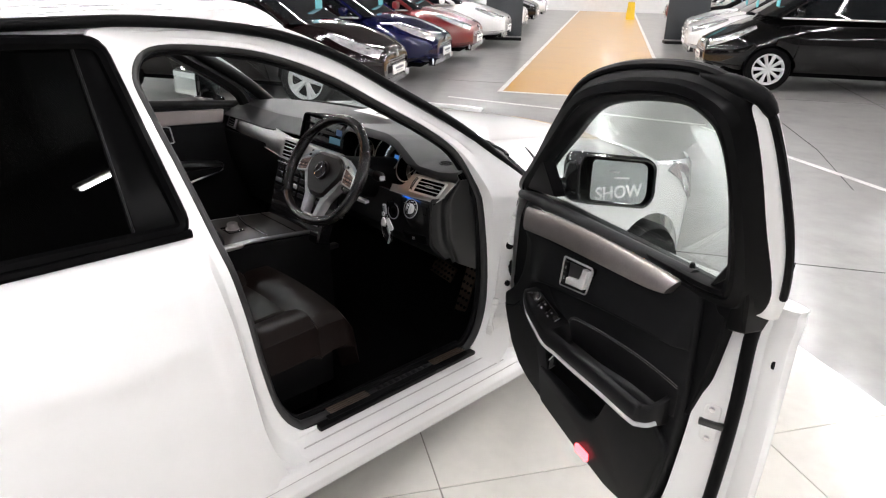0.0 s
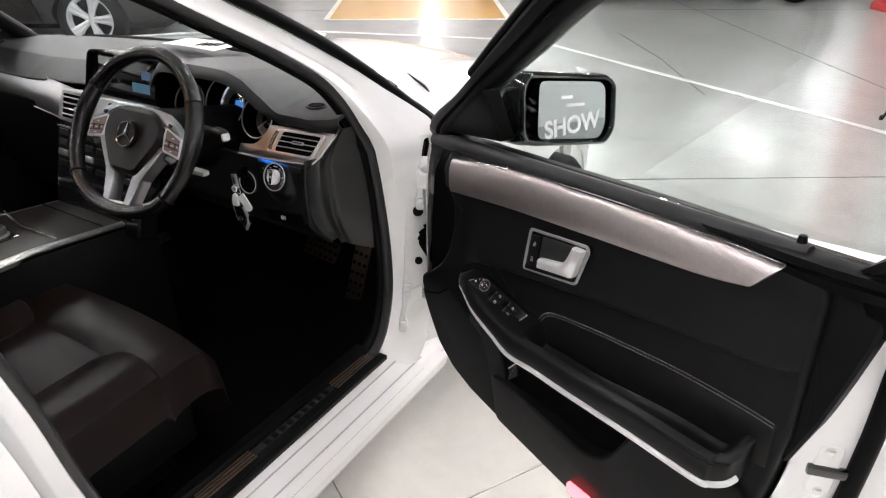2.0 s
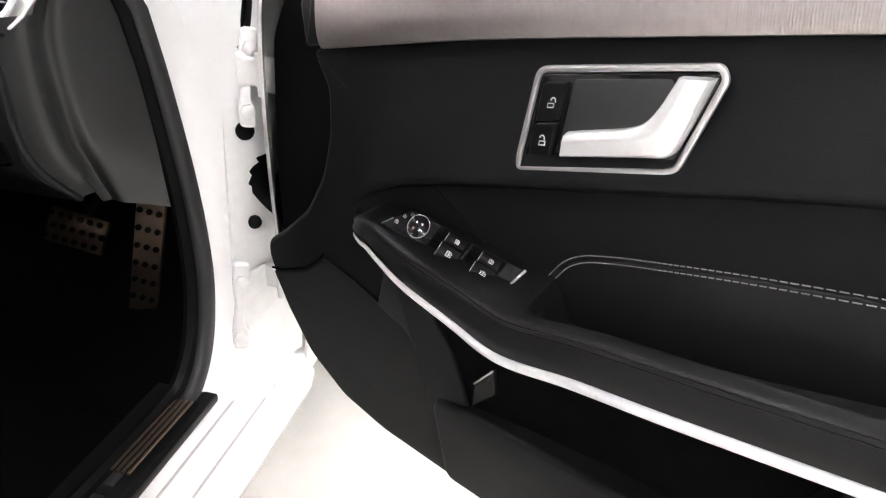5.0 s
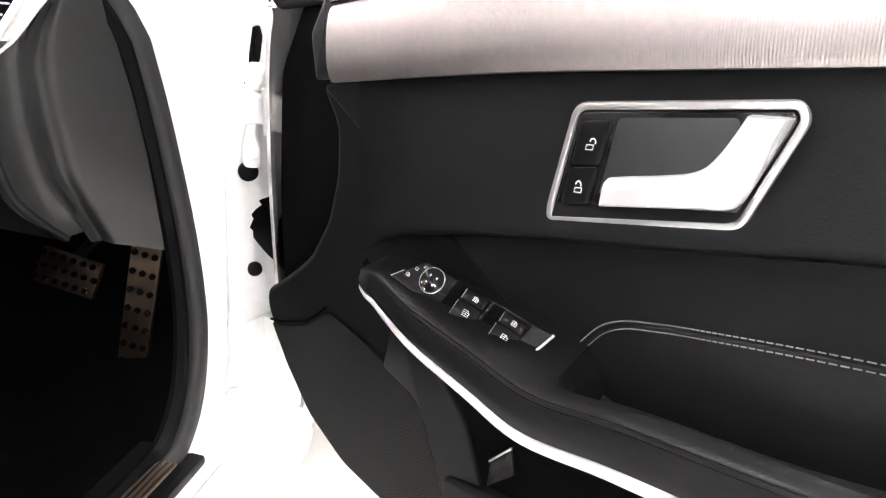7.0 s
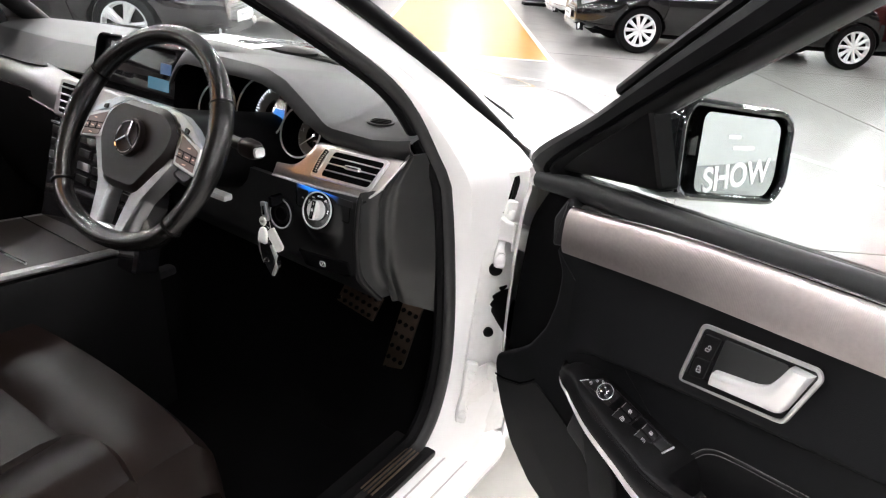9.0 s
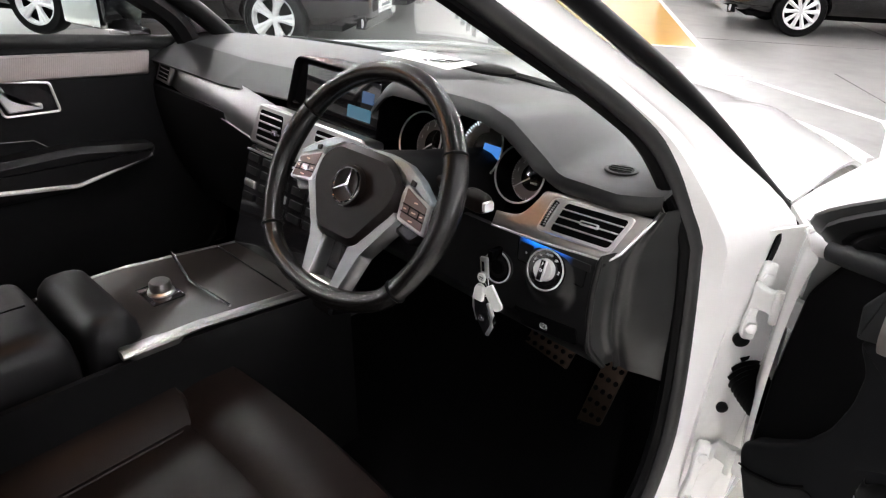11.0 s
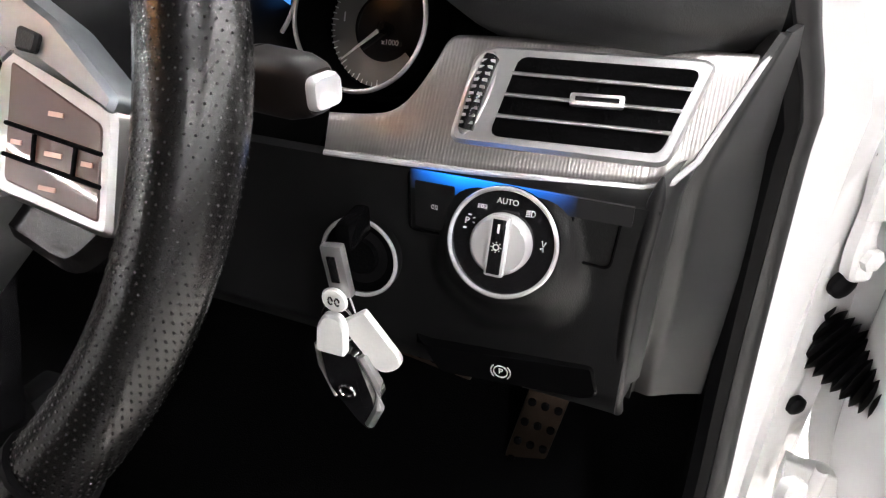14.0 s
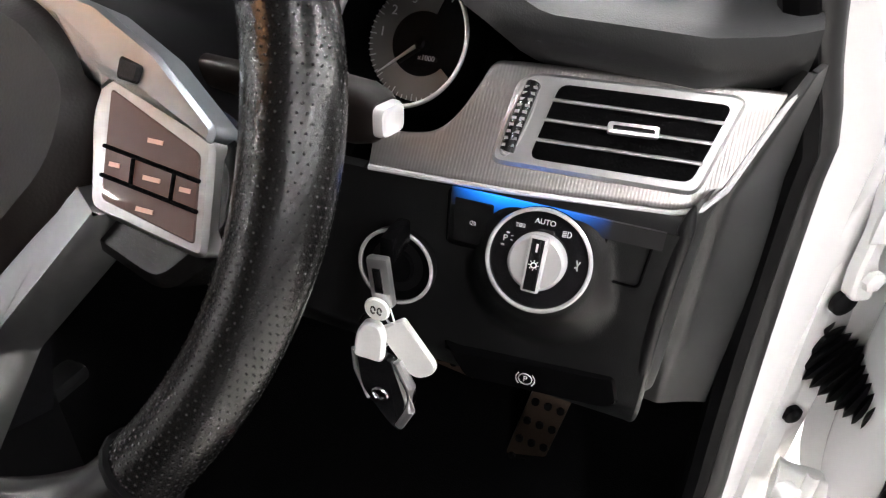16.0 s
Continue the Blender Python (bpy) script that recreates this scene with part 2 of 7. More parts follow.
def frame_at(o, ex, ey):
    """A matrix with origin o, x along ex and y near ey."""
    ex = Vector(ex).normalized()
    ez = ex.cross(Vector(ey)).normalized()
    ey = ez.cross(ex)
    m = Matrix((ex, ey, ez)).transposed().to_4x4()
    m.translation = o
    return m


def words(name, text, size, m, material, parent, label="", bold=0.0):
    """Raised lettering as a mesh, centred on the matrix m."""
    cu = bpy.data.curves.new(name, "FONT")
    cu.body, cu.size, cu.extrude, cu.offset = text, size, 0.0003, bold
    cu.align_x, cu.align_y = "CENTER", "CENTER"
    ob = bpy.data.objects.new(name, cu)
    scene.collection.objects.link(ob)
    me = bpy.data.meshes.new_from_object(ob.evaluated_get(bpy.context.evaluated_depsgraph_get()))
    bpy.data.objects.remove(ob)
    bpy.data.curves.remove(cu)
    me.transform(m)
    me.materials.clear()
    me.materials.append(material)
    o = new(name, me)
    o.parent = parent
    if label:
        o["label"] = label
    return o

# ---- the hall ----
LANE = Vector((-0.545, 0.8385, 0))
ACROSS = Vector((0.8385, 0.545, 0))
HALL = Matrix((ACROSS, LANE, (0, 0, 1))).transposed().to_4x4()
HALL_TURN = math.degrees(math.atan2(0.545, 0.8385))


def hall(b, a, z=0.0):
    """A place in the hall: b across to the right, a along the lane."""
    return ACROSS * b + LANE * a + Vector((0, 0, z))


def floor_mat(name, color, rough, scale, var, stain):
    m = mat(name, color, rough, noise_scale=scale, var=var, rough_var=0.010)
    nt = m.node_tree
    b = nt.nodes["Principled BSDF"]
    b.inputs["Coat Weight"].default_value = stain
    b.inputs["Coat Roughness"].default_value = 0.16
    # scattered darker stains
    src = b.inputs["Base Color"].links[0].from_socket
    tc = nt.nodes.new("ShaderNodeTexCoord")
    sn = nt.nodes.new("ShaderNodeTexNoise")
    sn.inputs["Scale"].default_value, sn.inputs["Detail"].default_value, sn.inputs["Roughness"].default_value = 1.7, 9, 0.68
    nt.links.new(tc.outputs["Object"], sn.inputs["Vector"])
    r = nt.nodes.new("ShaderNodeMapRange")
    r.inputs["From Min"].default_value, r.inputs["From Max"].default_value = 0.50, 0.68
    r.inputs["To Min"].default_value, r.inputs["To Max"].default_value = 1.0, 1.0 - 1.6 * var
    nt.links.new(sn.outputs["Fac"], r.inputs["Value"])
    mx = nt.nodes.new("ShaderNodeMix")
    mx.data_type, mx.blend_type = "RGBA", "MULTIPLY"
    mx.inputs["Factor"].default_value = 1
    nt.links.new(src, mx.inputs["A"])
    nt.links.new(r.outputs[0], mx.inputs["B"])
    nt.links.new(mx.outputs["Result"], b.inputs["Base Color"])
    return m


CONCRETE = floor_mat("polished_concrete", (0.26, 0.258, 0.25), 0.31, 0.6, 0.15, 0.35)
YELLOW = floor_mat("yellow_floor_paint", (0.50, 0.27, 0.045), 0.3, 1.2, 0.06, 0.4)
LINE = floor_mat("white_line_paint", (0.72, 0.72, 0.70), 0.4, 3.0, 0.12, 0.2)
TILE = floor_mat("cream_floor_tile", (0.74, 0.72, 0.67), 0.12, 2.0, 0.04, 0.6)
GROUT = mat("tile_joint", (0.30, 0.28, 0.25), 0.8, noise_scale=20, var=0.2)
WALLW = mat("white_hall_wall", (0.78, 0.78, 0.77), 0.6, noise_scale=0.8, var=0.04)
CEIL = mat("dark_hall_ceiling", (0.018, 0.018, 0.019), 0.8, noise_scale=1.0, var=0.1)
LAMP = glow("fluorescent_tube", (1.0, 0.965, 0.965), 255.0)
LAMPBODY = mat("lamp_housing", (0.4, 0.4, 0.4), 0.5)
BANNER = mat("dark_banner", (0.035, 0.04, 0.045), 0.5, noise_scale=4, var=0.1)

WALLG = mat("grey_hall_wall", (0.12, 0.12, 0.123), 0.6, noise_scale=0.8, var=0.06)
B0, B1, A0, A1, HIGH = -17.0, 19.0, -13.0, 30.0, 4.6

bm = bmesh.new()
loft([[hall(B0, A0), hall(B1, A0)], [hall(B0, A1), hall(B1, A1)]], closed=False, bm=bm)
tagged(part("floor", bm, CONCRETE), "polished grey concrete showroom floor with worn sheen", "floor", kind="structure")

for wall_name, (b0, a0, b1, a1) in {"wall_north": (B0 - 0.2, A1, B1 + 0.2, A1 + 0.2), "wall_south": (B0 - 0.2, A0 - 0.2, B1 + 0.2, A0), "wall_west": (B0 - 0.2, A0, B0, A1), "wall_east": (B1, A0, B1 + 0.2, A1)}.items():
    tagged(part(wall_name, box((b0 + b1) / 2, (a0 + a1) / 2, HIGH / 2, b1 - b0, a1 - a0, HIGH, m=HALL), WALLG if wall_name == "wall_south" else WALLW), "plain painted showroom wall", "wall", kind="structure")
tagged(part("ceiling", box((B0 + B1) / 2, (A0 + A1) / 2, HIGH + 0.1, B1 - B0 + 0.4, A1 - A0 + 0.4, 0.2, m=HALL), CEIL), "dark grey showroom ceiling", "ceiling", kind="structure")

# yellow driving lane with white edge lines, laid on the concrete
bm = box(0.83, 18.6, 0.002, 2.33, 22.6, 0.004, m=HALL)
tagged(part("lane", bm, YELLOW), "yellow painted driving lane on concrete", "floor marking", kind="structure")
for b, a, sb, sa in ((-0.36, 18.6, 0.07, 22.7), (2.02, 18.6, 0.07, 22.7), (0.83, 7.27, 2.45, 0.06)):
    tagged(part("lane_line", box(b, a, 0.003, sb, sa, 0.006, m=HALL), LINE), "thin white painted line beside the yellow lane", "floor marking", kind="structure")

# ceiling lamps in long rows along the lane
def ceiling_lamp(b, a, length=2.9):
    t = thing("ceiling_lamp", "long white fluorescent batten under the dark ceiling", "ceiling light", hall(b, a, 4.34), HALL_TURN, "ceiling lamps")
    part("housing", box(0, 0, 0.03, 0.07, length, 0.05, 0.01), LAMPBODY, t)
    part("tube", box(0, 0, -0.012, 0.034, length - 0.1, 0.03, 0.012), LAMP, t)
    for e in (-1, 1):
        part("hanger", tube([(0, e * length * 0.35, 0.05), (0, e * length * 0.35, 0.26)], 0.008, 6), LAMPBODY, t)
    return t


lamp = ceiling_lamp(-10.8, -9.5)
for ib in range(7):
    for ia in range(10):
        if ib or ia:
            copy_thing(lamp, Matrix.Translation(hall(-10.8 + ib * 4.0, -9.5 + ia * 4.0, 4.34)) @ Matrix.Rotation(radians(HALL_TURN), 4, "Z"))

# cream tiled stand under the white car
TE1, TE2 = Vector((0.872, -0.489, 0)), Vector((0.489, 0.872, 0))
TO = TE1 * 0.955 + TE2 * 0.283
TS = 0.627
stand_m = Matrix((TE1, TE2, (0, 0, 1))).transposed().to_4x4()
stand_m.translation = TO
NX0, NX1, NY0, NY1 = -7, 4, -8, 3
stand = tagged(part("pavement", box((NX0 + NX1) / 2 * TS, (NY0 + NY1) / 2 * TS, 0.001, (NX1 - NX0) * TS, (NY1 - NY0) * TS, 0.002, m=stand_m), GROUT), "cream tiled display stand with thin dark joints", "tiled floor", kind="structure")
tile_me = None
for i in range(NX0, NX1):
    for j in range(NY0, NY1):
        if tile_me is None:
            o = part("tile", box(0, 0, 0.003, TS - 0.004, TS - 0.004, 0.006, 0.0015, seg=1), TILE, stand)
            tile_me = o.data
        else:
            o = new("tile", tile_me)
            o.parent = stand
        o.matrix_local = stand_m @ Matrix.Translation(((i + 0.5) * TS, (j + 0.5) * TS, 0))

# ---- the white car ----
CX = 0.06
car = thing("saloon_car", "white saloon car with its driver door standing wide open", "car", (0, 0, 0))


def side_x(z):
    """Half-breadth line of the right flank, as x in the car's own frame."""
    zs = (0.15, 0.22, 0.30, 0.45, 0.65, 0.85, 0.95, 1.02, 1.06, 1.47)
    xs = (0.86, 0.885, 0.905, 0.925, 0.938, 0.925, 0.905, 0.875, 0.845, 0.66)
    return float(np.interp(z, zs, xs))


def mirrored(v):
    return Vector((2 * CX - v[0], v[1], v[2]))


# door opening, seen from the side (y, z)
OPEN = [(-0.60, 0.392), (-0.30, 0.385), (-0.03, 0.380), (0.045, 0.400), (0.092, 0.48), (0.112, 0.62), (0.106, 0.78), (0.082, 0.935), (0.020, 1.070), (-0.085, 1.156),
        (-0.235, 1.247), (-0.388, 1.335), (-0.545, 1.397), (-0.70, 1.426), (-0.84, 1.430), (-0.895, 1.375), (-0.885, 1.29), (-0.852, 1.15), (-0.815, 0.98), (-0.775, 0.80), (-0.748, 0.64), (-0.715, 0.50), (-0.665, 0.415)]
# where the painted frame meets the outer panels
EDGE = [(-0.62, 0.30), (-0.30, 0.295), (-0.03, 0.29), (0.12, 0.30), (0.20, 0.42), (0.225, 0.60), (0.24, 0.78), (0.262, 0.935), (0.105, 1.08), (-0.015, 1.165),
        (-0.20, 1.275), (-0.36, 1.370), (-0.52, 1.430), (-0.70, 1.462), (-0.88, 1.478), (-0.975, 1.47), (-0.965, 1.36), (-0.925, 1.20), (-0.885, 1.00), (-0.850, 0.80), (-0.825, 0.62), (-0.79, 0.45), (-0.735, 0.34)]
LEAN_IN = 0.42


def open_x(z, off=0.0):
    return (0.845 if z < 0.93 else 0.845 - LEAN_IN * (z - 0.93)) + off


def tuck(z):
    """How far the inner edge leans in beside the dash."""
    f = max(0.0, min(1.0, (z - 0.55) / 0.35)) * max(0.0, min(1.0, (1.16 - z) / 0.20))
    return 0.022 * f


SEALSATIN = mat("satin_seal_rubber", (0.016, 0.016, 0.0165), 0.42, noise_scale=12, var=0.15, spec=0.35)
NR = 120
o_loop = spline([(q[0], q[1], 0) for q in OPEN], NR, True)
e_loop = spline([(q[0], q[1], 0) for q in EDGE], NR, True)


def frame_rings(flip=False):
    rings = []
    for f, dx, fx in ((0.0, -0.035, -0.03), (0.0, -0.012, -0.008), (0.10, 0.0, 0.006), (0.42, 0.006, 0.028), (0.52, 0.016, 0.036), (0.86, 0.028, 0.048), (0.97, 0.038, 0.056), (1.0, 0.03, 0.05)):
        ring = []
        for a, b in zip(o_loop, e_loop):
            y, z = a.x + (b.x - a.x) * f, a.y + (b.y - a.y) * f
            grow = 1.0 if z < 1.0 else max(0.35, 1 - (z - 1.0) * 3)
            ahead = max(0.0, min(1.0, (a.x + 0.02) / 0.10)) * (1.0 if z < 0.95 else max(0.0, 1 - (z - 0.95) * 8))
            x = open_x(z) + (dx + (fx - dx) * ahead) * grow - (tuck(z) * ahead if f == 0.0 else 0.0)
            if f >= 0.86 and z < 1.0:
                x = max(x, side_x(z) - 0.02)
            v = Vector((x, y, z))
            ring.append(mirrored(v) if flip else v)
        rings.append(ring)
    return rings


part("door_frame", loft(frame_rings()), WHITE, car, "white painted door frame with bare jamb")
part("door_frame", loft(frame_rings(True)), WHITE, car, "white painted door frame behind the closed door")
seal = [Vector((open_x(q.y) - 0.018 - tuck(q.y) * max(0.0, min(1.0, (q.x + 0.12) / 0.18)), q.x + 0.0, q.y)) for q in o_loop]
part("door_seal", tube(seal, 0.0155, 12, closed=True, up=(1, 0, 0)), SEALSATIN, car, "satin black rubber door seal")
liner = [Vector((open_x(q.y) - 0.050 - tuck(q.y) * 0.7 * max(0.0, min(1.0, (q.x + 0.12) / 0.18)), q.x * 0.985 - 0.008, 0.9 + (q.y - 0.9) * 0.975)) for q in o_loop]
part("door_seal", tube([mirrored(v) for v in seal], 0.014, 8, closed=True, up=(1, 0, 0)), RUBBER, car, "black rubber door seal")
part("seal_lip", tube([mirrored(v + Vector((0.008, 0, 0))) for v in liner], 0.032, 8, closed=True, up=(1, 0, 0)), PLASTIC, car, "black inner edging of the passenger door frame")
part("seal_lip", tube([v + Vector((0.018, 0, 0)) for v in liner], 0.013, 8, closed=True, up=(1, 0, 0)), RUBBER, car, "black felt edging inside the seal")

# roof with its crown, and windscreen frame
def roof_pt(s, t):
    y = -0.50 - 1.75 * s
    half = 0.60 - 0.10 * s
    x = (t - 0.5) * 2
    zedge = 1.452 + 0.022 * math.sin(math.pi * min(1, s * 1.3)) - 0.10 * s * s
    y2 = y + (0.10 * (1 - x * x) if s < 0.01 else 0.10 * (1 - x * x) * (1 - s))
    return Vector((CX + x * half, y2, zedge + 0.055 * (1 - abs(x) ** 2.4)))


part("roof", sheet(lambda s, t: roof_pt(s, 0.0075 + 0.985 * t), 24, 24), WHITE, car)
part("headliner", sheet(lambda s, t: roof_pt(0.03 + 0.97 * s, 0.06 + 0.88 * t) - Vector((0, 0, 0.045)), 12, 12, 0.008), PLASTIC, car, "dark cloth headliner")

overhead = part("overhead_console", box(CX, -0.56, 1.438, 0.26, 0.13, 0.030, 0.010), PLASTIC, car, "black overhead console with lit warm courtesy lamps")
for dx in (-0.075, 0.075):
    part("courtesy_lamp", box(CX + dx, -0.57, 1.4215, 0.075, 0.070, 0.004, 0.0015), glow("warm_courtesy_light", (1.0, 0.48, 0.20), 15.0), overhead, "lit warm white lens")


def wind_pt(s, t):
    """Windscreen: s down from the roof, t across."""
    x = (t - 0.5) * 2
    half = 0.565 + 0.185 * s
    y = -0.42 + 0.90 * s - (0.08 + 0.17 * s) * x * x * 0.9
    z = 1.475 - 0.475 * s + 0.03 * math.sin(math.pi * s) - 0.03 * x * x
    return Vector((CX + x * half, y, z))


pane = part("windscreen", sheet(lambda s, t: wind_pt(s * 0.99, t), 14, 18, 0.004), CLEAR, car, "clear curved windscreen")
pane.visible_shadow = False
RAIL = [(-2.05, 1.37), (-1.60, 1.452), (-1.25, 1.484), (-0.975, 1.490), (-0.86, 1.488), (-0.70, 1.474), (-0.52, 1.443), (-0.36, 1.384), (-0.20, 1.290), (-0.015, 1.180), (0.105, 1.093), (0.200, 1.012), (0.268, 0.948)]


def rail_x(z):
    return open_x(z) + 0.022 if z > 0.95 else 0.866


rail = spline([(rail_x(q[1]), q[0], q[1]) for q in RAIL], 72)
front_rail = rail[41:]
for sgn in (1, -1):
    mir = (lambda v: v) if sgn > 0 else mirrored
    part("drip_strip", tube([mir(v + Vector((0.003, 0, 0.001))) for v in rail], 0.0135, 10), RUBBER, car, "black rubber strip along roof and pillar")

    def rail_skin(s, t, mir=mir):
        """Roof rail and windscreen pillar in one: s from the strip inwards, t forwards."""
        k = t * 71
        a = min(int(k), 70)
        q = rail[a].lerp(rail[a + 1], k - a) + Vector((0.003, 0.001, 0.005))
        ahead = max(0.0, min(1.0, (k - 30) / 12))
        q += Vector((-0.010, 0.004, 0.001)) * ahead
        r = roof_pt(max(0.0, min(1.0, (-0.50 - q.y) / 1.75)), 0.985)
        w = wind_pt(0.985 * max(0.0, (k - 36) / 35), 1.0)
        e = max(0.0, min(1.0, (k - 28) / 18))
        e = e * e * (3 - 2 * e)
        p = q.lerp(r.lerp(w, e), s)
        return mir(p + Vector((-0.1 * e, 0.45 * e, 1.0)) * (0.012 * math.sin(math.pi * s)))

    part("roof_rail", sheet(rail_skin, 10, 90), WHITE, car, "white roof rail and windscreen pillar")
    part("pillar_lining", sheet(lambda s, t, sgn=sgn: rail_skin(0.12 + 0.83 * s, 0.42 + 0.58 * t) + Vector((-0.014 * sgn, -0.012, -0.020)), 6, 50), DASH, car, "black cloth inside the windscreen pillar")
    part("pillar_trim", tube([mir(v + Vector((-0.060, 0.0, -0.030))) for v in front_rail], [0.012 + 0.014 * min(1, k / 8) for k in range(len(front_rail))], 12), PLASTIC, car, "dark inner pillar trim")


# rear door: skin, window, black frame
def rear_skin(s, t):
    z = 0.30 + 0.765 * t
    y0 = float(np.interp(z, (0.3, 0.45, 0.62, 0.8, 1.0, 1.065), (-0.72, -0.785, -0.82, -0.845, -0.878, -0.888)))
    y1 = -1.80
    y = y0 + (y1 - y0) * s
    x = side_x(z) + 0.006 * math.sin(math.pi * s) + 0.012 * math.exp(-((z - 0.82) / 0.035) ** 2) * min(1, s * 4)
    if s < 0.03:
        x -= 0.012
    return Vector((x, y, z))


for flip in (False, True):
    skin = part("rear_door", sheet((lambda s, t: mirrored(rear_skin(s, t))) if flip else rear_skin, 40, 30, -0.02 if flip else 0.02), WHITE, car)
    if flip:
        continue

    def rear_win(y, z, off=0.0):
        return Vector((0.848 - 0.445 * (z - 1.06) + off, y, z))

    win = [(-0.900, 1.068), (-0.968, 1.452), (-1.20, 1.462), (-1.55, 1.43), (-1.80, 1.33), (-1.86, 1.20), (-1.78, 1.082)]
    wl = rounded(win, 0.03)
    p = part("rear_glass", slab(wl, lambda y, z: rear_win(y, z, -0.006), lambda y, z: rear_win(y, z, -0.002)), TINT, skin, "dark tinted rear side window")
    part("window_band", tube([rear_win(q[0], q[1], 0.002) for q in wl], 0.016, 8, closed=True, up=(1, 0, 0)), BLKTRIM, skin, "black window surround")
    part("belt_strip", tube([rear_win(-0.895, 1.058, 0.006), rear_win(-1.3, 1.06, 0.008), rear_win(-1.8, 1.075, 0.008)], 0.011, 8), BLKTRIM, skin)
    app = rounded([(-0.902, 1.072), (-0.972, 1.450), (-1.018, 1.452), (-1.006, 1.074)], 0.006, 3)
    part("pillar_cover", slab(app, lambda y, z: rear_win(y, z, -0.001), lambda y, z: rear_win(y, z, 0.003), 0.001), BLKTRIM, skin, "black pillar cover")
    part("window_post", tube([rear_win(-1.010, 1.075, 0.002), rear_win(-1.014, 1.26, 0.002), rear_win(-1.020, 1.45, 0.002)], 0.004, 6), PLASTIC, skin)

# rocker and rear quarter, front wing, bonnet
def rocker_pt(s, t):
    y = 0.29 - 2.0 * s
    prof = ((0.80, 0.17), (0.868, 0.175), (0.893, 0.20), (0.903, 0.245), (0.895, 0.272), (0.905, 0.285), (0.900, 0.305), (0.885, 0.318), (0.875, 0.335), (0.86, 0.355), (0.85, 0.372), (0.815, 0.376))
    k = t * (len(prof) - 1)
    a = min(int(k), len(prof) - 2)
    f = k - a
    return Vector((prof[a][0] + (prof[a + 1][0] - prof[a][0]) * f, y, prof[a][1] + (prof[a + 1][1] - prof[a][1]) * f + 0.006 * s))


part("rocker", sheet(rocker_pt, 20, 44), WHITE, car, "white sill panel with a stepped moulding")
GROOVE = mat("grey_sealer", (0.46, 0.455, 0.45), 0.5, noise_scale=20, var=0.1)
for x, z in ((0.8975, 0.276), (0.892, 0.3125), (0.868, 0.345)):
    part("sill_groove", tube([(x, 0.16, z), (x, -0.25, z + 0.001), (x, -0.66, z + 0.003)], 0.0022, 6), GROOVE, car)
part("rocker", sheet(lambda s, t: mirrored(rocker_pt(s, t)), 10, 22), WHITE, car)

AX_F, AX_R, WR = 0.97, -1.90, 0.325


def wing_pt(s, t, axle=AX_F, y0=0.262, y1=1.62):
    y = y0 + (y1 - y0) * s
    arch = 0.36
    d = abs(y - axle)
    zlow = 0.24 if d >= arch else max(0.24, 0.33 + math.sqrt(arch * arch - d * d))
    ztop = 0.962 - 0.10 * max(0, (y - 0.3)) ** 1.4 if axle > 0 else 1.06
    z = zlow + (ztop - zlow) * t
    nose = max(0.0, (y - 1.15) / 0.5)
    x = side_x(min(z, 1.05)) - 0.20 * nose**2.2 - (0.02 if t > 0.97 else 0)
    x += 0.014 * math.exp(-((d - arch) / 0.06) ** 2) * (1 - t)
    return Vector((x, y, z))


def quarter_pt(s, t):
    y = -1.80 - 1.05 * s
    d = abs(y - AX_R)
    arch = 0.36
    zlow = 0.26 if d >= arch else max(0.26, 0.33 + math.sqrt(arch * arch - d * d))
    z = zlow + (1.06 - 0.05 * s - zlow) * t
    return Vector((side_x(z) - 0.16 * max(0, s - 0.35) ** 1.6, y, z))


for f, nm in ((wing_pt, "front_wing"), (quarter_pt, "rear_quarter")):
    part(nm, sheet(f, 48, 24, 0.006), WHITE, car)
    part(nm, sheet(lambda s, t, f=f: mirrored(f(s, t)), 48, 24, -0.006), WHITE, car)


def bonnet_pt(s, t):
    x = (t - 0.5) * 2
    rear = 0.500 - 0.225 * x * x
    y = rear + (1.72 - 0.35 * x * x - rear) * s
    half = 0.815 - 0.10 * s
    z = 1.005 - 0.14 * s - 0.12 * s**4 + 0.035 * (1 - x * x) - 0.012 * abs(x) ** 6 + 0.012 * math.exp(-((abs(x) - 0.62) / 0.07) ** 2)
    return Vector((CX + x * half, y, z - 0.03))


part("bonnet", sheet(bonnet_pt, 30, 36, 0.012), WHITE, car, "white ridged bonnet")


def cowl_pt(s, t):
    x = (t - 0.5) * 2
    a = bonnet_pt(0, t)
    b = wind_pt(0.97, t)
    return a.lerp(b, s) - Vector((0, 0, 0.012 * math.sin(math.pi * s) + 0.024 * s))


part("cowl", sheet(cowl_pt, 4, 24), PLASTIC, car, "black cowl under the windscreen")
def on_bonnet(x, y):
    """The bonnet's skin at x and y."""
    xn = (x - CX) / 0.813
    rear = 0.500 - 0.225 * xn * xn
    f = max(0.0, (y - rear) / (1.72 - 0.35 * xn * xn - rear))
    return bonnet_pt(f, 0.5 + (x - CX) / (0.815 - 0.10 * f) / 2) + Vector((0, 0, 0.0015))


part("cowl_gap", tube(spline([on_bonnet(0.600, 0.555), on_bonnet(0.650, 0.528), on_bonnet(0.700, 0.492), on_bonnet(0.742, 0.452)], 12), [0.0008, 0.002, 0.0032, 0.0042, 0.005, 0.0055, 0.0056, 0.0055, 0.005, 0.004, 0.0025, 0.001], 8, flat=0.5), RUBBER, car, "dark gap at the bonnet corner")

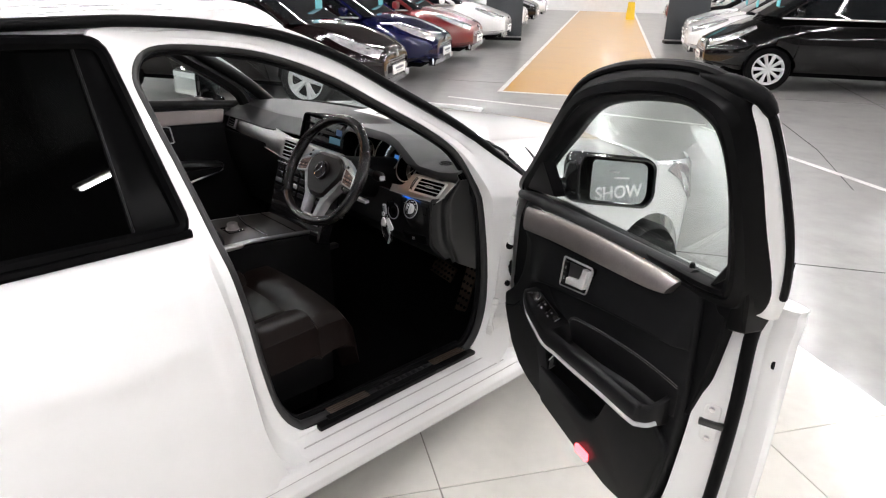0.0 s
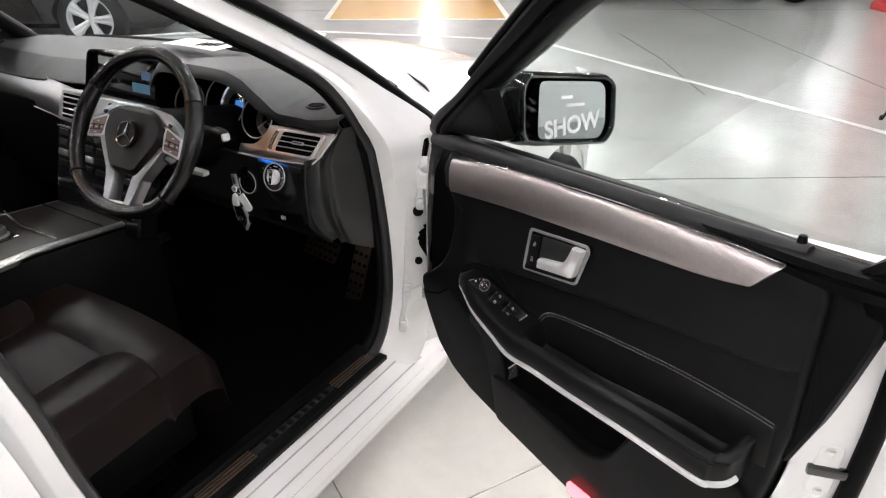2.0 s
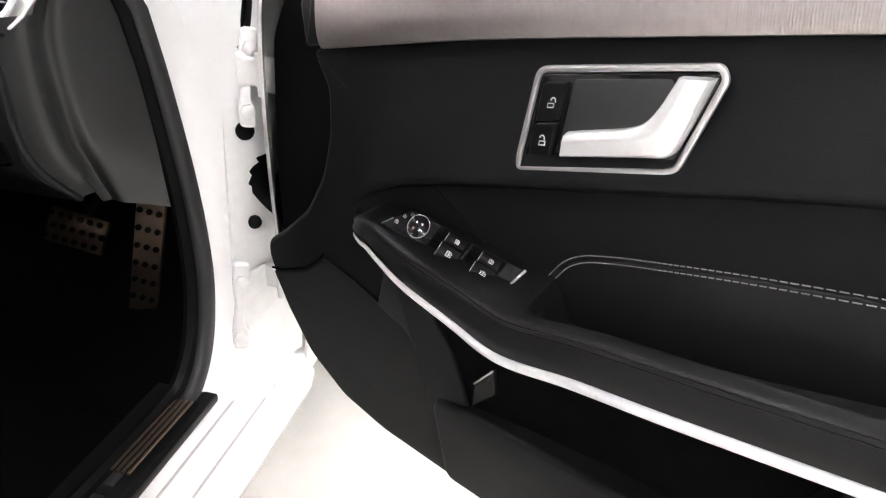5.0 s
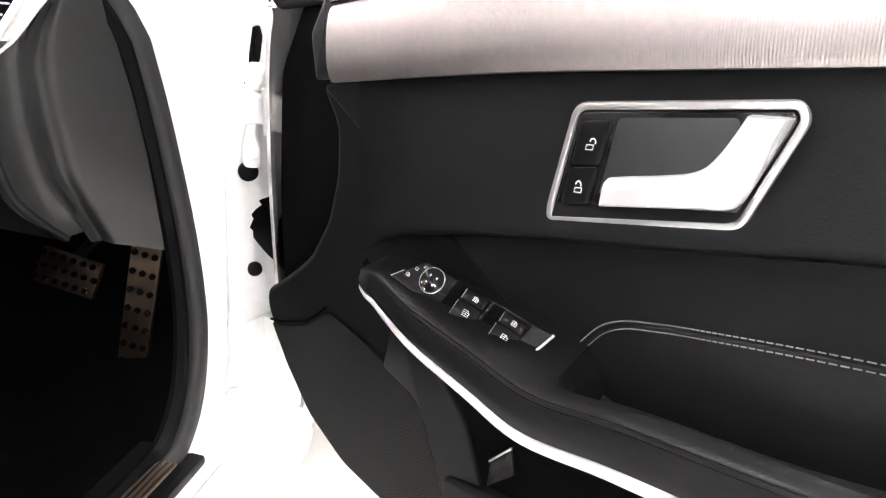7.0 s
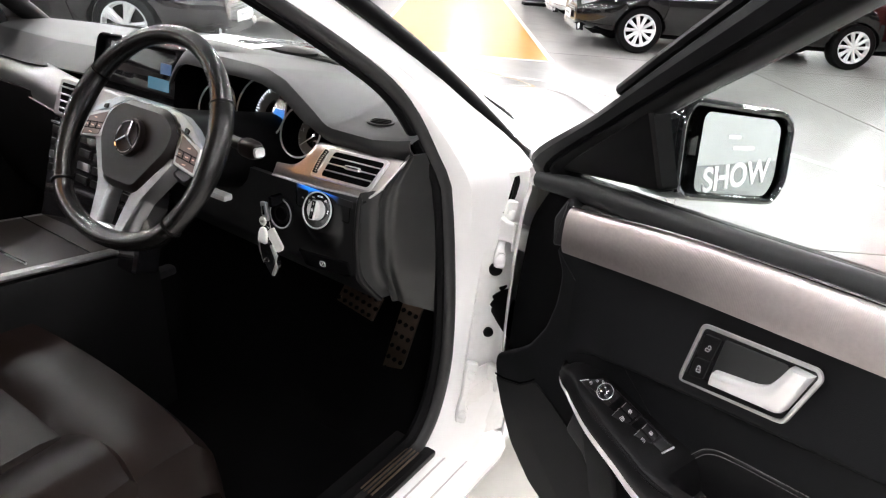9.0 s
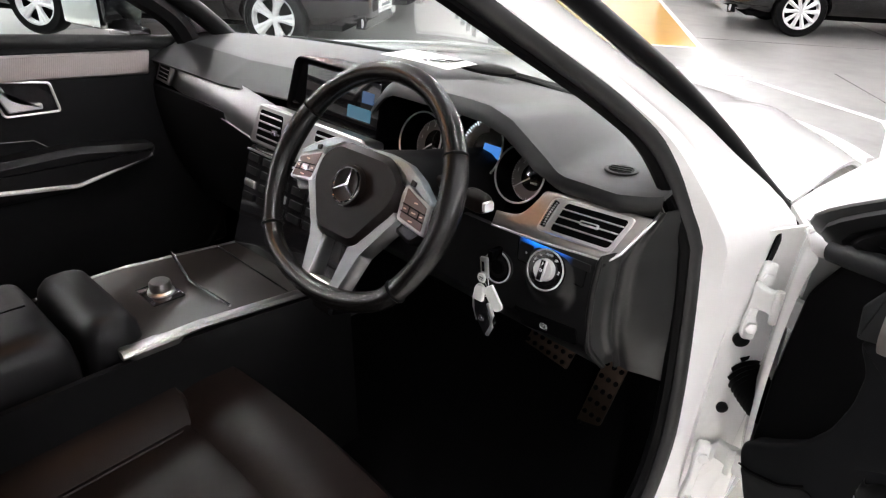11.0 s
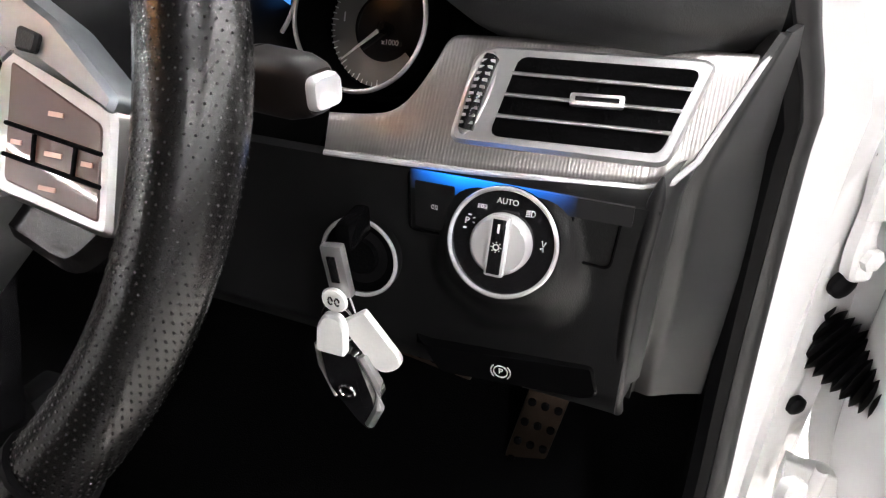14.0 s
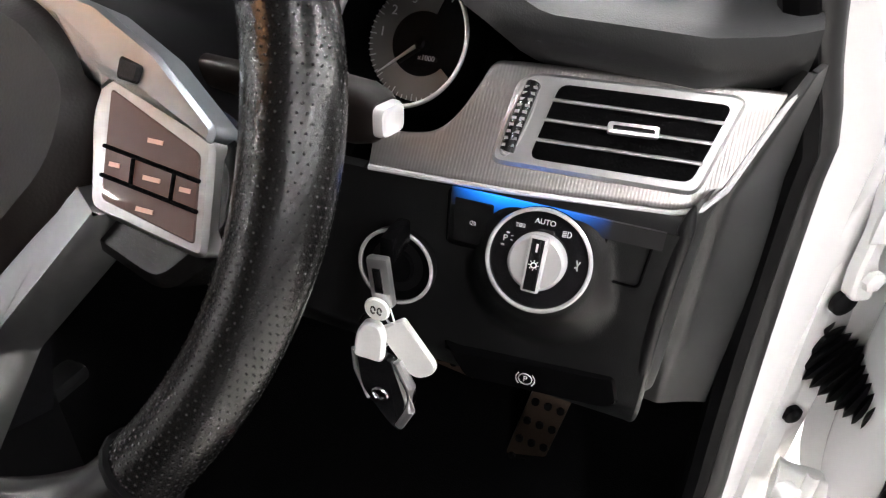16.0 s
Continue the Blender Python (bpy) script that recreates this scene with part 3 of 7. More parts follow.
def nose_pt(s, t):
    x = (t - 0.5) * 2
    z = 0.76 - 0.52 * s
    return Vector((CX + x * 0.72, 1.74 - 0.34 * abs(x) ** 2.5 - 0.05 * math.cos(math.pi * s) + 0.04, z))


part("front_bumper", sheet(nose_pt, 10, 24, 0.02), WHITE, car)
part("tail", sheet(lambda s, t: Vector((CX + (t - 0.5) * 1.6, -2.86 - 0.06 * math.sin(math.pi * t), 1.02 - 0.76 * s)), 8, 16, 0.02), WHITE, car)
part("boot_lid", sheet(lambda s, t: Vector((CX + (t - 0.5) * 1.56, -2.30 - 0.58 * s, 1.075 - 0.05 * s * s + 0.02 * math.sin(math.pi * t))), 8, 16, 0.02), WHITE, car)
part("rear_window", sheet(lambda s, t: Vector((CX + (t - 0.5) * (1.0 + 0.36 * s), -2.12 - 0.22 * s * 0 - 0.35 * s + 0.1, 1.40 - 0.33 * s)), 8, 12, 0.004), TINT, car)
part("headlight", slab(rounded([(1.10, 0.855), (1.18, 0.880), (1.28, 0.850), (1.38, 0.76), (1.42, 0.66), (1.34, 0.68), (1.22, 0.79)], 0.02), lambda y, z: Vector((side_x(z) - 0.20 * max(0, (y - 1.15) / 0.5) ** 2.2 - 0.01, y, z)), lambda y, z: Vector((side_x(z) - 0.20 * max(0, (y - 1.15) / 0.5) ** 2.2 + 0.010, y, z)), 0.004), CRYSTAL, car, "clear headlight with chrome inside")


def road_wheel(parent, cx, y, out=1, r=WR, rim_mat=SATIN, spokes=5):
    """A wheel under its car: tyre, rim and hub."""
    m = frame_at((cx, y, r), (0, 1, 0), (0, 0, 1))
    if out < 0:
        m = frame_at((cx, y, r), (0, -1, 0), (0, 0, 1))
    w = 0.11
    wheel = part("wheel", lathe([(r * 0.66, -w), (r * 0.93, -w), (r * 0.99, -w * 0.8), (r, -w * 0.3), (r, w * 0.3), (r * 0.99, w * 0.8), (r * 0.93, w), (r * 0.67, w)], 40, m, caps=False), RUBBER, parent, "black tyre")
    b = lathe([(r * 0.68, w * 0.9), (r * 0.70, w * 1.02), (r * 0.655, w * 1.0), (r * 0.63, w * 0.55), (r * 0.60, w * 0.5)], 36, m, caps=False)
    lathe([(r * 0.15, w * 0.3), (r * 0.15, w * 0.8), (r * 0.10, w * 0.86), (0.01, w * 0.86)], 18, m, b)
    for k in range(spokes):
        for e in ((-0.09, 0.09) if spokes < 8 else (0,)):
            a = 2 * math.pi * k / spokes
            d0, d1 = Vector((math.cos(a + e), math.sin(a + e), 0)), Vector((math.cos(a + e * 1.6), math.sin(a + e * 1.6), 0))
            p0, p1 = d0 * r * 0.1 + Vector((0, 0, w * 0.74)), d1 * r * 0.65 + Vector((0, 0, w * 0.82))
            tube([m @ p0, m @ p0.lerp(p1, 0.5), m @ p1], [0.026 * r / 0.33, 0.024 * r / 0.33, 0.034 * r / 0.33], 6, bm=b)
    part("rim", b, rim_mat, wheel, "silver alloy rim")
    part("brake_disc", lathe([(r * 0.64, w * 0.1), (r * 0.64, w * 0.2), (0.01, w * 0.2)], 24, m), CARPET, wheel)
    return wheel


for y in (AX_F, AX_R):
    for sg in (1, -1):
        road_wheel(car, CX + sg * 0.785 - (0.0 if sg > 0 else 0), y, sg)

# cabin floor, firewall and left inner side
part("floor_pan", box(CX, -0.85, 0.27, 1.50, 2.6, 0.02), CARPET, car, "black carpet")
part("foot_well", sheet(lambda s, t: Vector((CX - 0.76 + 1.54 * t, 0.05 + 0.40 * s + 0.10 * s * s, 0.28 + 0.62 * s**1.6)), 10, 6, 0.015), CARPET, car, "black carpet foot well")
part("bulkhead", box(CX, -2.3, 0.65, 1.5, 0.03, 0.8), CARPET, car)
part("sill_trim", sheet(lambda s, t: Vector((0.842 - 0.085 * t, 0.06 - 0.80 * s, 0.385 - 0.05 * t**2 + 0.008 * s)), 10, 8, 0.01), PLASTIC, car, "black inner sill trim")

# sill plate
PL0, PL1 = Vector((0.836, 0.012, 0.388)), Vector((0.836, -0.565, 0.398))
sill = part("sill_plate", sheet(lambda s, t: PL0.lerp(PL1, s) + Vector(((t - 0.5) * 0.040, 0, 0.004 - 0.010 * (t - 0.2))), 6, 6, 0.003), PLASTIC, car, "black sill plate with steel strips")
part("sill_base", box(0.815, -0.28, 0.378, 0.10, 0.64, 0.014, 0.004), PLASTIC, car)
for s0, s1 in ((0.02, 0.27), (0.73, 0.98)):
    for k in range(4):
        e = -0.013 + 0.0085 * k
        part("steel_strip", tube([PL0.lerp(PL1, s0) + Vector((e, 0, 0.009)), PL0.lerp(PL1, s1) + Vector((e, 0, 0.009))], 0.0022, 6), STEEL, sill)
for k in range(9):
    f = 0.32 + 0.042 * k
    part("raised_mark", box(0.836, PL0.y + (PL1.y - PL0.y) * f, PL0.z + 0.01 * f + 0.008, 0.016, 0.014, 0.002, 0.0008), PLASTIC, sill)

# ---- the open driver door ----
def D(u, v, z):
    """A place on the open door: u from the hinge, v outwards, z up."""
    return Vector((0.93 + 0.896 * u + 0.444 * v, 0.15 - 0.444 * u + 0.896 * v, z))


def dv_frame(z):
    return -0.40 * (z - 0.97)


IN_EDGE = [(0.10, 0.970), (0.40, 1.005), (0.69, 1.038), (0.93, 1.064), (0.958, 1.04), (0.960, 0.98), (0.965, 0.84), (0.948, 0.685), (0.922, 0.54), (0.885, 0.460), (0.76, 0.434), (0.60, 0.428), (0.35, 0.424), (0.21, 0.446), (0.125, 0.486), (0.062, 0.56), (0.048, 0.68), (0.05, 0.85), (0.065, 0.95)]
OUT_EDGE = [(-0.02, 0.955), (0.40, 0.985), (0.69, 1.010), (1.03, 1.062), (1.066, 1.045), (1.062, 0.98), (1.060, 0.84), (1.055, 0.66), (1.04, 0.50), (0.99, 0.40), (0.76, 0.372), (0.60, 0.368), (0.35, 0.365), (0.16, 0.378), (0.05, 0.415), (-0.03, 0.50), (-0.05, 0.66), (-0.05, 0.85), (-0.04, 0.97)]
ND = 100
il = spline([(q[0], q[1], 0) for q in IN_EDGE], ND, True)
ol = spline([(q[0], q[1], 0) for q in OUT_EDGE], ND, True)


def shell_ring(f, v):
    return [D(a.x + (b.x - a.x) * f, v, a.y + (b.y - a.y) * f) for a, b in zip(il, ol)]


rings = [shell_ring(0.02, -0.035), shell_ring(0.16, -0.03), shell_ring(0.40, -0.005), shell_ring(0.62, 0.015), shell_ring(0.70, 0.045), shell_ring(0.93, 0.058), shell_ring(1.0, 0.066), shell_ring(1.0, 0.082), shell_ring(0.95, 0.092)]
door = part("front_door", loft(rings, cap1=True), WHITE, car, "open white driver door with black lining")
lo = il[18:62]
lo2 = ol[18:62]
strip = [D(a.x + (b.x - a.x) * 0.64, 0.012, a.y + (b.y - a.y) * 0.64) for a, b in zip(lo, lo2)]
part("door_seal", tube(strip, 0.013, 10, up=(0.444, 0.896, 0)), RUBBER, door, "black rubber seal along the door edge")

# lining: main card
def soft_slab(outline, v0, v1, bev, seg=4, place=None, bm=None):
    """A plate on the door between the depths v0 and v1, with a rounded front edge; v1 may follow the place."""
    place = place or D
    side = 1 if poly_area(outline) > 0 else -1
    k = len(outline)
    inward = []
    for i in range(k):
        d = Vector(outline[(i + 1) % k]) - Vector(outline[i - 1])
        inward.append((Vector((-d.y, d.x)) * side).normalized() if d.length > 1e-9 else Vector((0, 0)))
    depth = v1 if callable(v1) else (lambda u, z: v1)
    rings = [[place(q[0], v0, q[1]) for q in outline]]
    for j in range(seg + 1):
        a = math.pi / 2 * j / seg
        ring = []
        for q, n in zip(outline, inward):
            p = Vector(q) + n * (bev * (1 - math.cos(a)))
            d = depth(p.x, p.y)
            ring.append(place(p.x, d + math.copysign(bev * (1 - math.sin(a)), v0 - d), p.y))
        rings.append(ring)
    return loft(rings, cap0=True, cap1=True, bm=bm)


card = [(0.165, 0.902), (0.200, 0.915), (0.200, 0.985), (0.40, 1.024), (0.69, 1.056), (0.93, 1.082), (0.956, 1.05), (0.958, 0.98), (0.962, 0.84), (0.945, 0.685), (0.92, 0.56), (0.885, 0.462), (0.76, 0.436), (0.60, 0.430), (0.37, 0.425), (0.265, 0.430), (0.19, 0.446), (0.125, 0.486), (0.078, 0.548), (0.050, 0.615), (0.052, 0.637), (0.090, 0.665), (0.137, 0.707), (0.170, 0.760), (0.186, 0.815), (0.188, 0.866)]
cl = rounded(card, 0.012, 3)
lining = part("door_card", soft_slab(cl, -0.02, -0.056, 0.008), DOORCARD, door, "black soft door card")
FILLET = mat("deep_black_fillet", (0.0030, 0.0030, 0.0033), 0.5, noise_scale=8, var=0.15, bump=0.2, bump_scale=1000, spec=0.04)
ret = rounded([(0.036, 0.60), (0.10, 0.62), (0.18, 0.70), (0.215, 0.82), (0.20, 0.90), (0.22, 0.98), (0.20, 1.01), (0.10, 0.985), (0.050, 0.90), (0.036, 0.75)], 0.02, 3)
part("front_fillet", slab(ret, lambda u, z: D(u, 0.0, z), lambda u, z: D(u, -0.022 - 0.10 * max(0, u - 0.1), z), 0.008), FILLET, door, "black hinge-side fillet")
part("trim_end_cap", soft_slab(rounded([(0.166, 0.906), (0.206, 0.918), (0.199, 0.982), (0.186, 0.992), (0.160, 0.950)], 0.006, 3), -0.03, -0.064, 0.006), DASH, door, "black end piece beside the trim strip")
belt = spline([(0.075, -0.030, 0.978), (0.2, -0.038, 1.000), (0.40, -0.046, 1.022), (0.65, -0.050, 1.051), (0.92, -0.048, 1.080)], 24)
part("belt_pad", tube([D(*q) for q in belt], [0.013 + 0.004 * math.sin(math.pi * k / 23) for k in range(24)], 14, flat=1.1), DASH, door, "black padded window ledge")

# brushed trim strip, swelling towards its middle
TT = spline([(0.196, 0.978, 0), (0.40, 1.016, 0), (0.62, 1.044, 0), (0.80, 1.060, 0), (0.905, 1.066, 0)], 60)
TB = spline([(0.204, 0.911, 0), (0.40, 0.947, 0), (0.62, 0.980, 0), (0.80, 1.007, 0), (0.872, 1.024, 0)], 60)
BRUSH = ribbed("brushed_trim", (0.47, 0.43, 0.42), 0.40, 1.0, (0.896, -0.444, 0.10), 0.0020, 0.23, 0.0004)
trs = []
for k in range(60):
    a, b = TT[k], TB[k]
    ring = []
    for f, v in ((0, -0.056), (0.0, -0.064), (0.03, -0.0675), (0.10, -0.0705), (0.25, -0.0740), (0.45, -0.0765), (0.65, -0.0780), (0.80, -0.0780), (0.92, -0.0765), (0.98, -0.0745), (1.0, -0.071), (1.0, -0.056)):
        ring.append(D(a.x + (b.x - a.x) * f, v, a.y + (b.y - a.y) * f))
    trs.append(ring)
part("trim_strip", loft(trs, cap0=True, cap1=True), BRUSH, door, "brushed aluminium trim strip")
part("trim_edge", tube([D(q.x, -0.066, q.y + 0.003) for q in TT], 0.0014, 6), CHROME, door)


# upper panel of the card: it swells downwards and rolls under into the recess
def crease_z(u):
    return float(np.interp(u, (0.212, 0.224, 0.255, 0.297, 0.359, 0.459, 0.54, 0.64, 0.73, 0.84, 0.96), (0.722, 0.742, 0.764, 0.785, 0.8045, 0.830, 0.849, 0.873, 0.893, 0.915, 0.937)))


def upper_pt(s, t):
    u = 0.222 + 0.728 * s
    f = 1 - (1 - t) ** 2
    z0 = float(np.interp(u, [q.x for q in TB], [q.y for q in TB])) + 0.006
    z1 = crease_z(u)
    grow = max(0.0, min(1.0, s / 0.16)) * max(0.0, min(1.0, (1 - s) / 0.04))
    swell = 0.0225 * grow * grow * (3 - 2 * grow)
    roll = math.sqrt(max(0.0, 1 - ((f - 0.92) / 0.08) ** 2)) if f > 0.92 else 1.0
    return D(u, -0.0565 - swell * min(1.0, f / 0.90) ** 1.3 * roll, z0 + (z1 - z0) * f)


part("card_upper_panel", sheet(upper_pt, 70, 34), DOORCARD, door, "black soft upper panel of the door card")

# handle bowl: bracket, lever, lock buttons
def HD(u, v, z):
    """A place on the door, shifted with the handle."""
    return D(u + 0.003, v - 0.0045, z + 0.003)


def hplate(name, pts, v0, v1, material, r=0.004, bev=0.001, label="", parent=None):
    return part(name, soft_slab(rounded(pts, r, 4), v0, v1, bev, 3, HD), material, parent or door, label)


bowl_in = [(0.4605, 0.9285), (0.5935, 0.9515), (0.5965, 0.9460), (0.5755, 0.8835), (0.5700, 0.8805), (0.4505, 0.8515), (0.4500, 0.8590)]
ringp = rounded([(0.4590, 0.9315), (0.5955, 0.9555), (0.6005, 0.9480), (0.5795, 0.8805), (0.5720, 0.8765), (0.4475, 0.8465), (0.4465, 0.8560)], [0.008, 0.004, 0.004, 0.008, 0.006, 0.005, 0.005], 4)
part("handle_surround", tube([HD(q.x, -0.0705, q.y) for q in ringp], 0.0029, 8, closed=True, up=(0.444, 0.896, 0), flat=0.8), RINGSILVER, door, "chrome surround of the door handle")
bowl = hplate("handle_bowl", bowl_in, -0.056, -0.0695, GLOSSBLK, 0.006, 0.0015, "gloss black bowl behind the handle")
hplate("handle_recess", [(0.4895, 0.9290), (0.5650, 0.9425), (0.5700, 0.9250), (0.5600, 0.8950), (0.5000, 0.8780), (0.4830, 0.8740)], -0.066, -0.0700, GREYPL, 0.004, 0.0008, "dark grey hollow behind the lever", bowl)
for pts in ([(0.4645, 0.9225), (0.4855, 0.9260), (0.4805, 0.8955), (0.4605, 0.8910)], [(0.4600, 0.8885), (0.4800, 0.8930), (0.4765, 0.8660), (0.4570, 0.8612)]):
    b = hplate("lock_button", pts, -0.066, -0.0735, PLASTIC, 0.003, 0.001, "", bowl)
    cu, cz = sum(q[0] for q in pts) / 4 + 0.0005, sum(q[1] for q in pts) / 4
    mk = bmesh.new()
    tube([HD(cu + dx, -0.0738, cz + dz - 0.0022) for dx, dz in ((-0.0026, -0.0024), (0.0026, -0.0016), (0.0030, 0.0018), (-0.0022, 0.0010))], 0.00045, 5, closed=True, up=(0.444, 0.896, 0), bm=mk)
    off = 0.0022 if pts[0][1] > 0.9 else 0.0
    tube([HD(cu + 0.0020 * math.cos(a) + off, -0.0738, cz + 0.0014 + 0.0026 * math.sin(a)) for a in np.linspace(-0.3, 3.2, 10)], 0.00045, 5, up=(0.444, 0.896, 0), bm=mk)
    part("lock_mark", mk, ICON, b)
lev_in = spline([(0.4905, 0.8885, 0), (0.5080, 0.8935, 0), (0.5265, 0.8985, 0), (0.5430, 0.9040, 0), (0.5540, 0.9115, 0), (0.5615, 0.9230, 0), (0.5670, 0.9350, 0), (0.5712, 0.9455, 0)], 30)
lev_out = spline([(0.4885, 0.8680, 0), (0.5080, 0.8730, 0), (0.5300, 0.8785, 0), (0.5560, 0.8850, 0), (0.5750, 0.8905, 0), (0.5815, 0.9040, 0), (0.5880, 0.9260, 0), (0.5945, 0.9480, 0)], 30)
lev = []
for k in range(30):
    a, b = lev_in[k], lev_out[k]
    end = 0.6 if k in (0, 29) else 1.0
    out = -0.079 - 0.0035 * min(1.0, k / 16)
    lev.append([HD(a.x + (b.x - a.x) * f, v, a.y + (b.y - a.y) * f) for f, v in ((0.0, -0.066), (0.0, out + 0.0045), (0.03, out + 0.0022 / end), (0.09, out + 0.0006), (0.22, out), (0.34, out - 0.0008), (0.40, out - 0.0004), (0.90, out + 0.0006), (0.97, out + 0.0022), (1.0, out + 0.0045), (1.0, -0.066))])
part("door_handle", loft(lev, cap0=True, cap1=True), WHITECHROME, door, "satin silver door pull")

# armrest: (along, out, up) of its silver lower edge
AL = spline([(0.2400, -0.0640, 0.7250), (0.2460, -0.0780, 0.7215), (0.2680, -0.0920, 0.7240), (0.2865, -0.0985, 0.7255), (0.3150, -0.1080, 0.7225), (0.357, -0.118, 0.7155), (0.4187, -0.122, 0.7040), (0.476, -0.124, 0.6930), (0.550, -0.124, 0.7045), (0.6346, -0.124, 0.7143), (0.7752, -0.124, 0.7332), (0.8883, -0.124, 0.7464), (0.9067, -0.115, 0.7470), (0.921, -0.10, 0.7520), (0.9256, -0.078, 0.7590)], 110)
arm = []


def ease(x):
    x = max(0.0, min(1.0, x))
    return x * x * (3 - 2 * x)


def arm_section(k):
    u, lip, zl = AL[k]
    h = float(np.interp(u, (0.249, 0.262, 0.29, 0.36, 0.46, 0.90, 0.926), (0.42, 0.55, 0.66, 0.85, 1.0, 1.0, 0.80)))
    w = max(0.0, -0.056 - lip)
    hollow = ease((u - 0.490) / 0.022) * ease((0.916 - u) / 0.030)
    back = float(np.interp(u, (0.240, 0.252, 0.272, 0.3127, 0.39, 0.4614, 0.50, 0.93), (0.730, 0.745, 0.756, 0.764, 0.7575, 0.7530, 0.7500, 0.812)))
    top = zl + 0.044 * h
    pts = [(-0.050, zl - 0.014 * h), (lip + 0.25 * w, zl - 0.012 * h), (lip + 0.004, zl - 0.004), (lip, zl + 0.004 * h), (lip - 0.001, zl + 0.016 * h), (lip + 0.001, zl + 0.027 * h), (lip + 0.05 * w, zl + 0.036 * h), (lip + 0.12 * w, zl + 0.041 * h), (lip + 0.21 * w, top)]
    for f in (0.32, 0.44, 0.56, 0.68, 0.80, 0.92, 1.0):
        flat = top + (back - top) * ((f - 0.21) / 0.79) ** 0.9
        g = ease((f - 0.24) / 0.30)
        deep = zl + 0.042 * h + (0.004 + 0.012 * ease((u - 0.62) / 0.2) - 0.042 * h) * g + 0.010 * ease((f - 0.86) / 0.14)
        pts.append((lip + f * w, flat * (1 - hollow) + deep * hollow))
    pts.append((-0.050, pts[-1][1] + 0.002))
    return [D(u, v, z) for v, z in pts]


arm_rings = [arm_section(k) for k in range(len(AL))]
part("armrest", loft(arm_rings, cap0=True, cap1=True), LEATHER, door, "black leather armrest with a pull bowl")
part("silver_strip", tube([D(q.x, q.y + 0.002, q.z - 0.0015 - 0.0015 * min(1, k / 60)) for k, q in enumerate(AL[2:-3])], [0.0017 + 0.0040 * min(1, k / 62) for k in range(105)], 10, flat=1.0), SILVERPL, door, "silver strip under the armrest")
part("nose_groove", tube([D(q.x, q.y - 0.0005, q.z + 0.0055) for q in AL[4:40]], 0.0011, 6), RUBBER, door)
for off in (0.0, 0.0045):
    part("armrest_seam", tube([arm_rings[k][6].lerp(arm_rings[k][5], off / 0.009) + Vector((0, 0, 0.0006)) for k in range(30, 102)], 0.0007, 5), RUBBER, door, "dark stitched seam on the armrest")
# double seam over the pull bowl
seam = spline([(0.4810, 0.7490, 0), (0.4860, 0.7570, 0), (0.4960, 0.7705, 0), (0.512, 0.7815, 0), (0.535, 0.7890, 0), (0.570, 0.7975, 0), (0.659, 0.8160, 0), (0.787, 0.8375, 0), (0.893, 0.8475, 0), (0.945, 0.8490, 0)], 90)
for inset in (0.0, 0.0062):
    b = bmesh.new()
    for k in range(0, 300, 2):
        f0, f1 = k / 300 * 88, (k + 1.45) / 300 * 88
        a = seam[int(f0)].lerp(seam[int(f0) + 1], f0 - int(f0))
        c = seam[int(f1)].lerp(seam[min(89, int(f1) + 1)], f1 - int(f1))
        d = (seam[int(f0) + 1] - seam[int(f0)]).normalized()
        off = Vector((d.y, -d.x, 0)) * inset
        tube([D(a.x + off.x, -0.0590, a.y + off.y), D(c.x + off.x, -0.0590, c.y + off.y)], 0.00055, 5, bm=b)
    part("seam", b, THREAD, door, "pale double stitched seam")
pad = [(q.x, q.y - 0.0028) for q in seam]
part("bowl_pad", soft_slab([Vector(q) for q in pad] + [Vector((0.945, 0.775)), Vector((0.80, 0.742)), Vector((0.60, 0.715)), Vector((0.50, 0.705)), Vector((0.478, 0.720))], -0.05, -0.0580, 0.0020, 3), LEATHER, door, "black leather panel behind the pull bowl")

# switch panel on the armrest
def DV(u, v, z):
    return D(u, v, z) - D(0, 0, 0)


SX = DV(0.985, 0.02, -0.17).normalized()
SM = frame_at(D(0.390, -0.0865, 0.7565), SX, DV(0.12, 0.68, 0.72))
P_OUT = [(-0.080, -0.0145), (-0.0585, 0.0135), (0.0745, 0.0165), (0.0645, -0.0180)]


def splate(name, pts, r, h0, h1, bev, material, parent, label=""):
    return part(name, slab(rounded(pts, r, 3), lambda x, y: SM @ Vector((x, y, h0)), lambda x, y: SM @ Vector((x, y, h1)), bev), material, parent, label)


sp = splate("switch_panel", P_OUT, 0.002, -0.012, 0.0005, 0.001, PLASTIC, door, "black window switch panel")
part("panel_end", tube([SM @ Vector((0.0655, -0.0185, 0.0006)), SM @ Vector((0.0756, 0.0165, 0.0006))], 0.0013, 8), RINGSILVER, sp)
part("panel_end", tube([SM @ Vector((-0.0805, -0.0140, 0.0004)), SM @ Vector((-0.0720, -0.0035, 0.0004))], 0.0005, 6), RINGSILVER, sp)
KX, KY = -0.0415, 0.0015
kb = part("mirror_knob", lathe([(0.0118, 0.000), (0.0118, 0.0022), (0.0105, 0.0030), (0.001, 0.0030)], 28, SM @ Matrix.Translation((KX, KY, 0))), GLOSSBLK, sp, "round mirror adjuster")
part("knob_ring", tube([SM @ Vector((KX + 0.0118 * math.cos(a), KY + 0.0118 * math.sin(a), 0.0020)) for a in np.linspace(0, 2 * math.pi, 32, endpoint=False)], 0.0005, 6, closed=True, up=SM.to_3x3() @ Vector((0, 0, 1))), RINGSILVER, sp)
